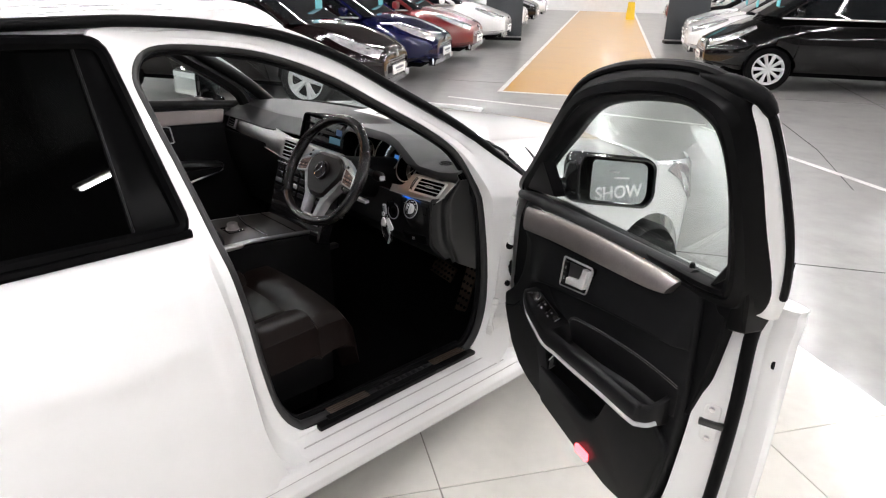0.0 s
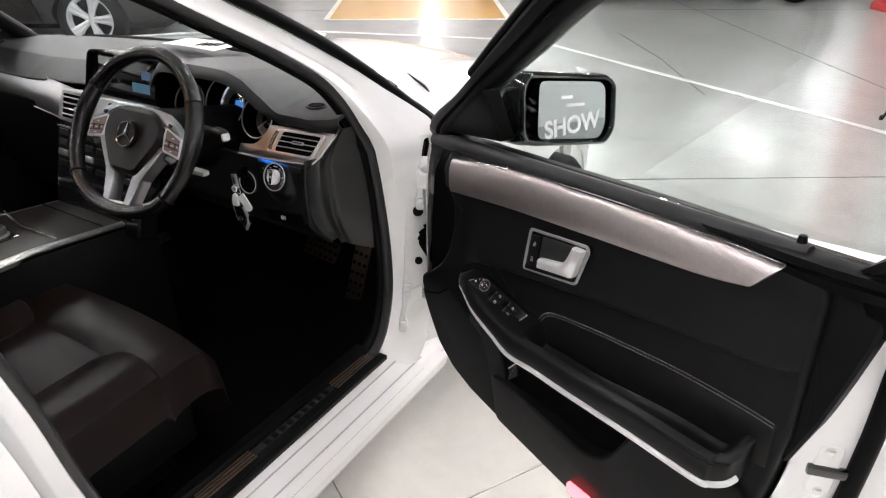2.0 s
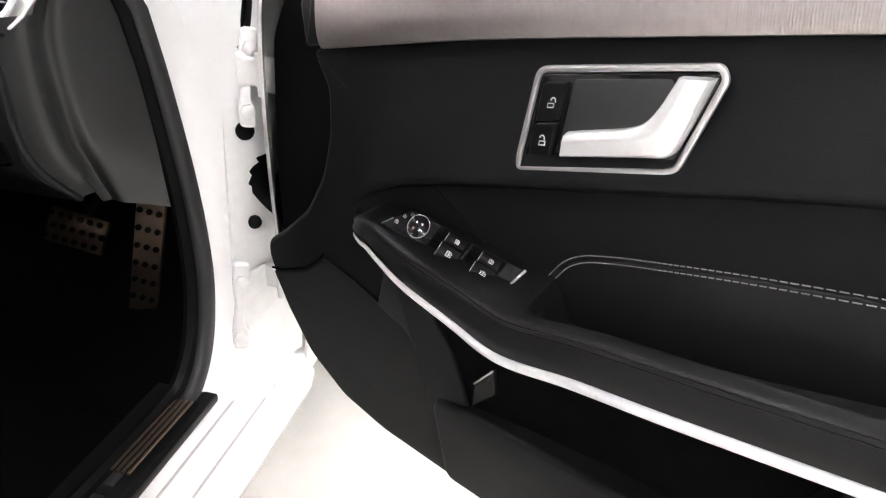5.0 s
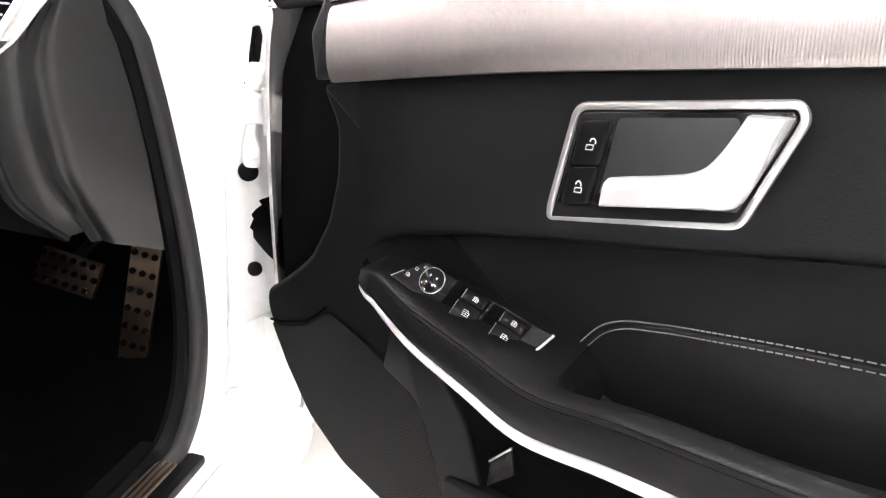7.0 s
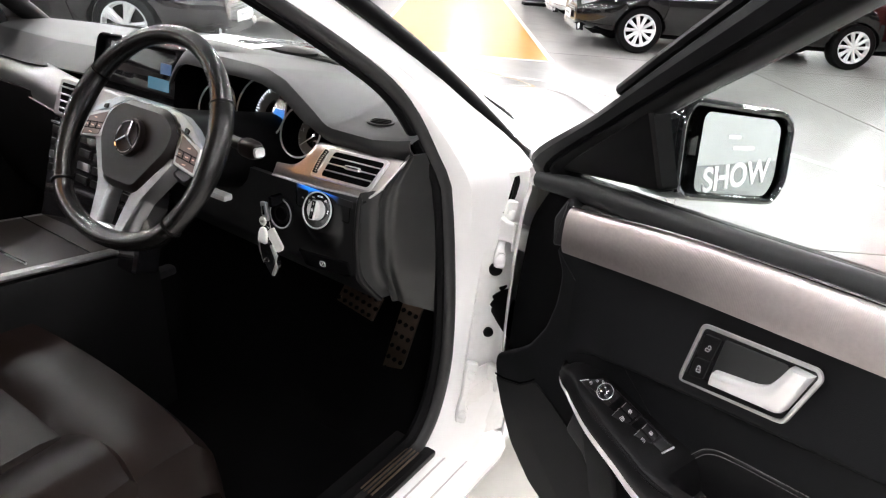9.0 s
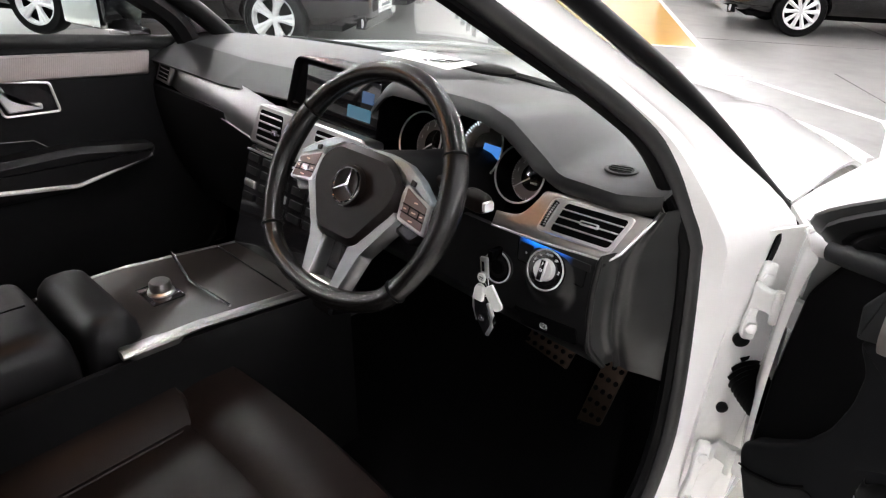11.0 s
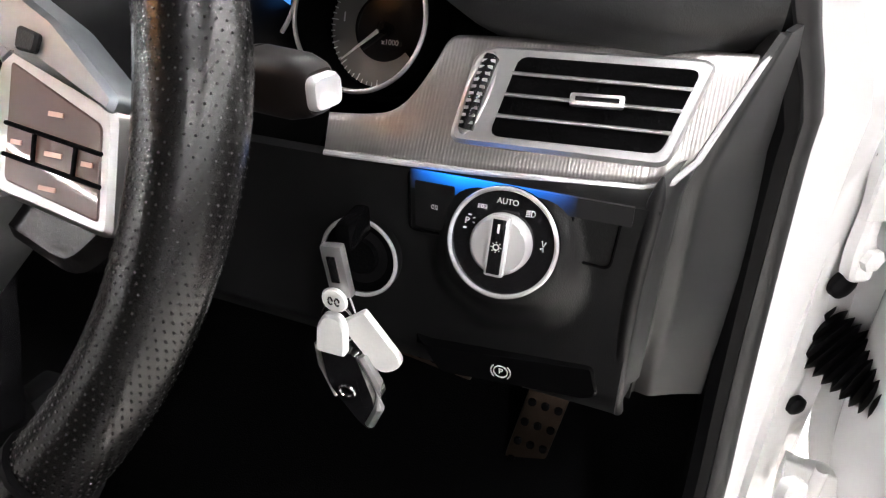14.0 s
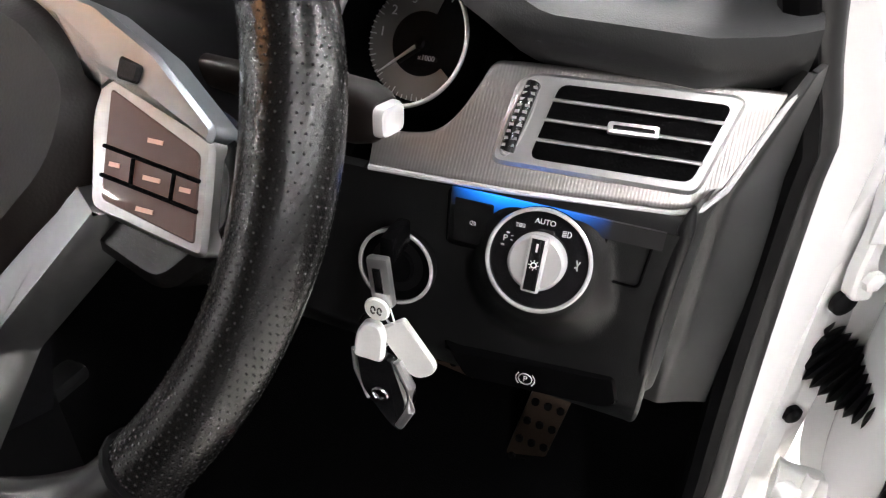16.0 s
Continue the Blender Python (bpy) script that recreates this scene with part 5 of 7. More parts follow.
# driver-side lower panel
def low_panel(s, t):
    x = 0.20 + 0.531 * t
    z = 0.907 - 0.217 * s
    y = -0.062 + 0.075 * max(0, (s - 0.62) / 0.38) ** 1.4 + 0.02 * (1 - t) * s
    dx, dz = x - 0.654, z - 0.877
    d = max(1e-6, math.hypot(dx, dz))
    spread = 0.008 + 0.036 * max(0.0, -dz / d) ** 1.3
    f = max(0.0, min(1.0, (0.036 + spread - d) / (spread + 0.004)))
    swell = (0.0105 - 0.32 * max(-0.034, min(0.033, dz))) * f * f * (3 - 2 * f)
    return Vector((x, y - swell, z))


part("lower_panel", sheet(low_panel, 64, 170, 0.010), KNEEPL, dash, "black lower dash panel under the steering wheel")
EDGE = spline([(0.7330, -0.0560, 0.925), (0.7320, -0.0575, 0.910), (0.7305, -0.0590, 0.885), (0.7290, -0.0595, 0.850), (0.7290, -0.0570, 0.800), (0.7300, -0.0440, 0.757), (0.7310, -0.0130, 0.718), (0.7310, 0.0080, 0.697)], 40)
part("panel_edge", tube(EDGE, [min(0.0050, 0.0006 + 0.0008 * k) for k in range(40)], 12), KNEEPL, dash, "rounded edge of the lower dash panel")


def side_row(q):
    """From the panel's rounded edge over the soft ridge to the end panel, at the height of q."""
    foot = end_pt(0.10, max(0.0, (q.z - 0.680) / 0.305))
    rise = 0.0055 * ease((q.z - 0.715) / 0.02)
    row = []
    for f, h in ((0.0, 0.0), (0.2, 0.0002), (0.4, 0.001), (0.52, 0.35), (0.60, 0.85), (0.68, 1.0), (0.76, 0.85), (0.86, 0.25), (1.0, -0.3)):
        p = q.lerp(foot, f)
        row.append(Vector((p.x + rise * h, p.y - 0.25 * rise * h, q.z)))
    return row


part("end_ridge", loft([side_row(q) for q in EDGE], closed=False), GREYPL, dash, "dark grey side of the lower panel with a soft ridge")
part("knee_pad", sheet(lambda s, t: Vector((-0.66 + 0.60 * t, -0.065 + 0.10 * s * s, 0.915 - 0.34 * s)), 12, 12, 0.01), PLASTIC, dash, "black glove box front")
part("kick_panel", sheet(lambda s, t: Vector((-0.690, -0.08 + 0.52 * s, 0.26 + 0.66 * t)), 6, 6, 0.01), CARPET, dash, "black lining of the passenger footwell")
# dark sheet added under the dash to stand for the shade there
part("knee_shade_sheet", sheet(lambda s, t: Vector((-0.66 + 1.39 * t, 0.06 + 0.37 * s, 0.69)), 4, 4, 0.01), CARPET, dash)

# corner trim with the driver's air vent
VO = Vector((0.679, -0.0225, 0.9475))
VN = Vector((-0.125, 0.814, -0.567)).normalized()
VX = Vector((0.988, 0.152, 0))
VN = (VN - VX * VN.dot(VX)).normalized()
VM = frame_at(VO, VX, VN.cross(VX))
if (VM.to_3x3() @ Vector((0, 0, 1))).y > 0:
    VM = VM @ Matrix.Rotation(math.pi, 4, "X")
VUP = 1 if (VM.to_3x3() @ Vector((0, 1, 0))).z > 0 else -1


def vm(p, h=0.0):
    """A place on the trim plane: p in metres right and up from the vent's middle, h proud of it."""
    return VM @ Vector((p[0], VUP * p[1], h))


TRIMRIB = ribbed("ribbed_silver_trim", (0.39, 0.373, 0.362), 0.30, 1.0, (1, 0, 0), 0.0021, 0.22, 0.0003)
tr_low = spline([(-0.147, -0.041, 0), (-0.130, -0.042, 0), (-0.116, -0.0425, 0), (-0.106, -0.043, 0), (-0.098, -0.0432, 0), (-0.091, -0.0435, 0), (-0.084, -0.044, 0), (-0.068, -0.044, 0), (-0.030, -0.044, 0), (0.010, -0.0435, 0), (0.038, -0.043, 0), (0.050, -0.0405, 0), (0.060, -0.034, 0), (0.066, -0.0265, 0)], 66)
tr_top = spline([(-0.147, -0.018, 0), (-0.125, -0.0172, 0), (-0.110, -0.0145, 0), (-0.100, -0.0070, 0), (-0.092, 0.0050, 0), (-0.085, 0.0190, 0), (-0.0785, 0.0320, 0), (-0.066, 0.0350, 0), (-0.025, 0.0350, 0), (0.020, 0.0348, 0), (0.060, 0.0345, 0), (0.078, 0.0343, 0), (0.088, 0.0342, 0), (0.096, 0.0340, 0)], 66)
tr_rows = []
for a, b in zip(tr_low, tr_top):
    tr_rows.append([vm((a.x + (b.x - a.x) * f, a.y + (b.y - a.y) * f), h) for f, h in ((0.0, -0.012), (0.0, -0.002), (0.02, -0.0005), (0.05, 0.0), (0.25, 0.0), (0.5, 0.0), (0.75, 0.0), (0.95, 0.0), (0.98, -0.0005), (1.0, -0.002), (1.0, -0.012))])
vent = part("air_vent", loft(tr_rows, cap0=True, cap1=True), TRIMRIB, car, "ribbed silver corner trim with an air vent")
part("trim_bead", tube([vm((-0.147, -0.043), 0.0), vm((-0.06, -0.046), 0.0), vm((0.040, -0.0455), 0), vm((0.056, -0.041), 0), vm((0.068, -0.028), 0), vm((0.098, 0.033), 0)], 0.0020, 8), WHITECHROME, vent)


def vslab(name, pts, r, h0, h1, bev, material, label=""):
    return part(name, slab(rounded(pts, r, 4), lambda x, y: vm((x, y), h0), lambda x, y: vm((x, y), h1), bev), material, vent, label)


vslab("vent_bezel", [(-0.072, -0.030), (0.052, -0.034), (0.072, 0.024), (0.066, 0.028), (-0.052, 0.028), (-0.062, 0.022)], 0.008, -0.004, 0.004, 0.002, RINGSILVER, "satin silver vent bezel")
# shade inside the vent, put in as a flat near-black plate
vslab("vent_mouth_shade", [(-0.048, -0.025), (0.047, -0.027), (0.064, 0.021), (-0.036, 0.022)], 0.006, 0.002, 0.0046, 0.0, CARPET, "near-black plate standing for the shaded vent mouth")
for k in range(3):
    y = 0.0115 - 0.0125 * k
    x0, x1 = -0.039 - 0.003 * k, 0.060 - 0.0045 * k
    part("slat", tube([vm((x0, y), 0.0065), vm((x1, y - 0.002), 0.0065)], 0.0016, 8, flat=0.7), RINGSILVER, vent)
part("vent_tab", box(0, 0, 0, 0.030, 0.0075, 0.006, 0.002, VM @ Matrix.Translation((0.010, VUP * -0.0015, 0.008))), RINGSILVER, vent)
part("tab_slot", box(0, 0, 0, 0.024, 0.0025, 0.003, 0.0005, VM @ Matrix.Translation((0.010, VUP * -0.0015, 0.0105))), GLOSSBLK, vent)
wheelp = [vm((-0.062 + 0.010 * f, -0.022 + 0.042 * f), 0.004 + 0.004 * math.sin(math.pi * f)) for f in np.linspace(0, 1, 12)]
part("thumbwheel", tube(wheelp, 0.0048, 10), GLOSSBLK, vent, "black vent thumbwheel")
b = bmesh.new()
for k in range(10):
    f = 0.06 + 0.096 * k
    c = vm((-0.062 + 0.010 * f, -0.022 + 0.042 * f), 0.0075 + 0.004 * math.sin(math.pi * f))
    box(0, 0, 0, 0.0075, 0.0016, 0.002, m=frame_at(c, VM.to_3x3() @ Vector((1, 0, 0)), VM.to_3x3() @ Vector((0, 1, 0))), bm=b)
part("wheel_rib", b, RINGSILVER, vent)
part("wheel_slot_rim", tube([vm((-0.0625 + 0.010 * (0.5 + 0.56 * math.sin(q)) + 0.0062 * math.cos(q), -0.022 + 0.042 * (0.5 + 0.56 * math.sin(q))), 0.0052) for q in np.linspace(0, 2 * math.pi, 36, endpoint=False)], 0.0013, 6, closed=True), RINGSILVER, vent)
part("panel_ledge", sheet(lambda s, t: Vector((0.53 + 0.205 * t, -0.062 + 0.045 * s, 0.907 + 0.003 * math.sin(math.pi * s))), 6, 16, 0.004), PLASTIC, car)


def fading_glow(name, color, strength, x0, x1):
    """A glow for light spilled on a surface; it fades from x0 to x1."""
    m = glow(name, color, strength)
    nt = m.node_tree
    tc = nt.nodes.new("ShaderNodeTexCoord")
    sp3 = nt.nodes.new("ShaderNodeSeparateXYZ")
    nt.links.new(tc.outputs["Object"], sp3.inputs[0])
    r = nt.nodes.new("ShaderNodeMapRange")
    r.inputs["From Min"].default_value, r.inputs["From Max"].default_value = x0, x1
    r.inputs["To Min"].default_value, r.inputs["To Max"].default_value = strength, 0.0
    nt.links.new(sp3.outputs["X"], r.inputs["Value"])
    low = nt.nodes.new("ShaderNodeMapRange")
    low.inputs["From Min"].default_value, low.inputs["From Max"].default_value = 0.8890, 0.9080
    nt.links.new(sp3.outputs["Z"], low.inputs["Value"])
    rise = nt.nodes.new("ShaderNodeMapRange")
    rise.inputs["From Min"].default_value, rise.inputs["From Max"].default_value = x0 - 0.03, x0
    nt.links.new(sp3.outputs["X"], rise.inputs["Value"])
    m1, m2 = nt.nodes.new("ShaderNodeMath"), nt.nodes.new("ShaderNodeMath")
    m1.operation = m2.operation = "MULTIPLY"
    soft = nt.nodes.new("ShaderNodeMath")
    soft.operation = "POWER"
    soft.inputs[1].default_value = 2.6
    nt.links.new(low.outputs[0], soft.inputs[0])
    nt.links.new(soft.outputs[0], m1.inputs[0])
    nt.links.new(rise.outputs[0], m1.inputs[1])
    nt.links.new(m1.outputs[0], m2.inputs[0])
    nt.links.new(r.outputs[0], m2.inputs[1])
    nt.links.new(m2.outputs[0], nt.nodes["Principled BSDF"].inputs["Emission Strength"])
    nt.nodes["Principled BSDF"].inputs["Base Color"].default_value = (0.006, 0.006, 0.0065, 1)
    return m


# glowing strip stands for blue ambient light falling on the panel's top edge
part("ambient_spill", box(0.657, -0.0628, 0.9020, 0.130, 0.0020, 0.012), fading_glow("blue_ambient", (0.005, 0.17, 0.80), 1.7, 0.622, 0.692), car, "blue ambient light spilled on the lower panel, put in as a glowing strip")

# light switch
LS = frame_at((0.654, -0.0730, 0.8770), (1, 0, 0), (0, 0.34, 1)) @ Matrix.Diagonal((0.91, 0.91, 0.9, 1))
ls = part("light_switch", lathe([(0.036, -0.006), (0.036, 0.003), (0.0350, 0.0055), (0.0336, 0.005), (0.0332, 0.003)], 48, LS), BLKTRIM, car, "round light switch with a silver ring")
part("switch_rim", tube([LS @ Vector((0.0346 * math.cos(a), 0.0346 * math.sin(a), 0.0052)) for a in np.linspace(0, 2 * math.pi, 60, endpoint=False)], 0.0014, 8, closed=True, up=(0, 1, 0)), WHITECHROME, ls)
part("switch_face", lathe([(0.0335, 0.0), (0.0335, 0.0038), (0.001, 0.0042)], 48, LS), GLOSSBLK, ls)
part("switch_knob", lathe([(0.0195, 0.003), (0.0190, 0.012), (0.0170, 0.0145), (0.001, 0.0150)], 40, LS), WHITECHROME, ls, "satin silver rotary knob")
part("knob_bar", box(0, 0, 0.0150, 0.0125, 0.0385, 0.007, 0.0025, LS), WHITECHROME, ls)
part("bar_face", box(0, 0, 0.0184, 0.0085, 0.0345, 0.001, 0.0004, LS), GLOSSBLK, ls)
part("bar_mark", box(0, 0.0115, 0.0190, 0.0013, 0.0055, 0.0004, m=LS), ICON, ls)
for k in range(8):
    a = math.pi / 4 * k
    part("bar_ray", tube([LS @ Vector((0.0026 * math.cos(a), 0.0026 * math.sin(a), 0.0191)), LS @ Vector((0.0034 * math.cos(a), 0.0034 * math.sin(a), 0.0191))], 0.0003, 4), ICON, ls)
words("switch_word", "AUTO", 0.0050, LS @ Matrix.Translation((0.0, 0.0262, 0.0046)), ICON, ls)
words("switch_letter", "P", 0.0062, LS @ Matrix.Translation((-0.0245, 0.010, 0.0046)), ICON, ls)


def lamp_symbol(m, parent, sides, scale=1.0):
    """Half-round lamp bulbs with short rays beside them; sides lists (x, direction)."""
    b = bmesh.new()
    for x, d in sides:
        bow = [m @ (Vector((x + d * 0.0020 * math.cos(a), 0.0017 * math.sin(a), 0)) * scale) for a in np.linspace(-1.57, 1.57, 8)]
        tube(bow, 0.0003 * scale, 5, closed=True, bm=b)
        for k in range(4):
            y = -0.0015 + 0.001 * k
            tube([m @ (Vector((x - d * 0.0007, y, 0)) * scale), m @ (Vector((x - d * 0.0030, y - 0.0003, 0)) * scale)], 0.00026 * scale, 4, bm=b)
    part("symbol", b, ICON, parent)


def on_face(a, r=0.0262):
    return LS @ Matrix.Translation((r * math.cos(radians(a)), r * math.sin(radians(a)), 0.0046))


lamp_symbol(on_face(55), ls, [(0.0006, 1)], 1.15)
lamp_symbol(on_face(127), ls, [(-0.0012, 1), (0.0012, -1)], 0.72)
lamp_symbol(frame_at((0.6075, -0.0644, 0.886), (1, 0, 0), (0, 0, 1)), ls, [(-0.0004, -1)], 0.8)
b = bmesh.new()
for k in (-1, 1):
    tube([on_face(158, 0.0262) @ Vector((-0.001 + k * 0.0012, k * 0.0044, 0)), on_face(158, 0.0262) @ Vector((0.001 + k * 0.0012, k * 0.0044, 0))], 0.0005, 5, bm=b)
    tube([on_face(158, 0.0295) @ Vector((0.0066, k * 0.0012, 0)), on_face(158, 0.0295) @ Vector((0.0080, k * 0.0018, 0))], 0.0003, 5, bm=b)
part("symbol", b, ICON, ls)
b = bmesh.new()
tube([on_face(6) @ Vector(v) for v in ((-0.0012, 0.0034, 0), (-0.0002, -0.0004, 0), (0.0012, 0.0028, 0))], 0.0004, 5, bm=b)
tube([on_face(6) @ Vector(v) for v in ((-0.0018, -0.0018, 0), (-0.0002, -0.0010, 0), (0.0002, -0.0034, 0))], 0.0004, 5, bm=b)
part("symbol", b, ICON, ls)
part("bar_sun", tube([LS @ Vector((0.0018 * math.cos(a), 0.0018 * math.sin(a), 0.0191)) for a in np.linspace(0, 6.283, 10, endpoint=False)], 0.0004, 5, closed=True), ICON, ls)
part("panel_button", box(0.6075, -0.0612, 0.886, 0.026, 0.006, 0.032, 0.0015), KNEEPL, ls, "black fog lamp button")
part("cover_gap", tube([Vector((q.x, -0.0628, q.y)) for q in rounded([(0.5905, 0.867), (0.626, 0.867), (0.626, 0.907), (0.5905, 0.907)], 0.004, 4)], 0.0009, 5, closed=True, up=(0, 1, 0)), CARPET, ls)
part("cover_gap", tube([Vector((q.x, -0.0628, q.y)) for q in rounded([(0.690, 0.868), (0.714, 0.8665), (0.7165, 0.9010), (0.690, 0.9030)], 0.005, 4)], 0.0009, 5, closed=True, up=(0, 1, 0)), CARPET, ls)
# ignition, key and tags
ig = frame_at((0.5575, -0.0675, 0.842), (1, 0, 0), (0, 0.16, 1)) @ Matrix.Diagonal((0.96, 0.96, 1, 1))
igo = part("ignition_lock", lathe([(0.0285, -0.004), (0.0285, 0.003), (0.0276, 0.0045), (0.0266, 0.004), (0.0266, 0.001)], 40, ig), PLASTIC, car, "round ignition lock with a chrome ring")
part("lock_rim", tube([ig @ Vector((0.0275 * math.cos(a), 0.0275 * math.sin(a), 0.0042)) for a in np.linspace(0, 2 * math.pi, 50, endpoint=False)], 0.0014, 8, closed=True, up=(0, 1, 0)), WHITECHROME, igo)
part("lock_face", lathe([(0.0268, 0.0), (0.0262, 0.002), (0.014, 0.0), (0.012, 0.004), (0.001, 0.004)], 36, ig), CARPET, igo)

key = thing("car_key", "black and chrome car key hanging from the ignition", "key", (0.566, -0.090, 0.805))
key.scale = (1.08, 1.08, 1.08)
part("key_blade", box(0.0, 0.0, 0.066, 0.009, 0.026, 0.018, 0.003), BLKTRIM, key)
part("key_clasp", box(0.011, -0.026, 0.054, 0.013, 0.006, 0.032, 0.002, Matrix.Rotation(radians(-8), 4, "Y")), RINGSILVER, key, "chrome clasp")
part("clasp_window", box(0.0105, -0.0292, 0.056, 0.005, 0.0008, 0.016, 0.0002, Matrix.Rotation(radians(-8), 4, "Y")), GLOSSBLK, key)
part("key_ring", tube([(-0.004 + 0.011 * math.cos(a), -0.018, 0.012 + 0.013 * math.sin(a)) for a in np.linspace(0, 6.283, 20, endpoint=False)], 0.0009, 6, closed=True, up=(0, 1, 0)), CHROME, key)
ko = rounded([(-0.018, 0.006), (0.010, 0.008), (0.022, -0.030), (0.016, -0.058), (0.006, -0.052), (-0.014, -0.026)], 0.008, 4)
KM = Matrix.Translation((0.0, -0.018, -0.008))
kb = part("key_fob", slab(ko, lambda x, z: KM @ Vector((x, 0.006, z)), lambda x, z: KM @ Vector((x, -0.006, z)), 0.003), GLOSSBLK, key, "gloss black key fob")
part("fob_edge", tube([KM @ Vector((0.012, -0.004, 0.004)), KM @ Vector((0.021, -0.004, -0.014)), KM @ Vector((0.021, -0.004, -0.034)), KM @ Vector((0.014, -0.004, -0.05))], 0.0034, 8), RINGSILVER, key)
part("fob_edge", tube([KM @ Vector((-0.018, -0.004, 0.004)), KM @ Vector((-0.017, -0.004, -0.012)), KM @ Vector((-0.008, -0.004, -0.034))], 0.0014, 8), RINGSILVER, key)
part("fob_mark", tube([KM @ Vector((0.001 + 0.005 * math.cos(a), -0.0065, -0.026 + 0.004 * math.sin(a))) for a in np.linspace(0, 6.283, 14, endpoint=False)], 0.0011, 6, closed=True, up=(0, 1, 0)), CHROME, kb)
part("key_tag", slab(rounded([(-0.015, -0.004), (0.0045, -0.004), (0.006, 0.016), (0.003, 0.025), (-0.007, 0.025), (-0.0125, 0.015)], 0.004, 4), lambda x, z: Vector((x, -0.024, z)), lambda x, z: Vector((x, -0.029, z)), 0.0015), TAGWHITE, key, "white key tag")
part("key_tag", lathe([(0.007, -0.0015), (0.008, 0.0), (0.007, 0.0015)], 18, frame_at((0.003, -0.031, 0.039), (1, 0, 0), (0, 0, 1))), TAGWHITE, key, "small round white tag")
for dx in (-0.0018, 0.0022):
    part("tag_mark", tube([(0.003 + dx + 0.0013 * math.cos(a), -0.0328, 0.039 + 0.0024 * math.sin(a)) for a in np.linspace(0, 5.5, 9)], 0.0005, 5), GLOSSBLK, key)
TM = Matrix.Translation((0.020, -0.020, 0.004)) @ Matrix.Rotation(radians(-38), 4, "Y")
part("key_tag", slab(rounded([(-0.0105, -0.018), (0.0105, -0.018), (0.0105, 0.022), (-0.0105, 0.022)], [0.010, 0.010, 0.002, 0.002], 5), lambda x, z: TM @ Vector((x, 0.002, z)), lambda x, z: TM @ Vector((x, -0.002, z)), 0.0008), TAGWHITE, key, "white paper key tag")
part("tag_string", tube([(0.004, -0.018, 0.034), (0.008, -0.02, 0.026), (0.009, -0.02, 0.022)], 0.0006, 5), TAGWHITE, key)

# parking brake handle
ph = rounded([(0.590, 0.782), (0.602, 0.780), (0.715, 0.795), (0.722, 0.770), (0.712, 0.762), (0.61, 0.752)], 0.006, 3)
pk = part("brake_release", slab(ph, lambda x, z: Vector((x, -0.050, z)), lambda x, z: Vector((x, -0.0635, z)), 0.004), BLKTRIM, car, "black parking brake release")
PKM = frame_at((0.655, -0.0645, 0.771), (1, 0, 0.06), (0, 0, 1))
part("brake_mark", tube([PKM @ Vector((0.0048 * math.cos(a), 0.0048 * math.sin(a), 0)) for a in np.linspace(0, 6.283, 16, endpoint=False)], 0.0005, 5, closed=True), ICON, pk)
words("brake_letter", "P", 0.0065, PKM, ICON, pk)
for sgx in (-1, 1):
    part("brake_arc", tube([PKM @ Vector((sgx * 0.0068 * math.cos(a), 0.0068 * math.sin(a), 0)) for a in np.linspace(-0.8, 0.8, 8)], 0.0005, 5), ICON, pk)

# demister outlet on the dash top
dm = frame_at((0.686, 0.050, 1.0185), (1, 0.30, 0.02), (-0.3, 1, 0.06))
dmo = part("demister", lathe([(0.026, -0.004), (0.026, 0.001), (0.0235, 0.0022), (0.020, 0.001)], 32, dm @ Matrix.Diagonal((1, 0.80, 0.6, 1))), DASH, car, "oval demister outlet")
part("outlet_mouth", lathe([(0.020, 0.0), (0.0195, 0.0016), (0.001, 0.0016)], 32, dm @ Matrix.Diagonal((1, 0.80, 0.6, 1))), CARPET, dmo)
for k in range(3):
    part("slat", box(0, -0.008 + 0.008 * k, 0.0016, 0.032, 0.0016, 0.0016, m=dm), PLASTIC, dmo)

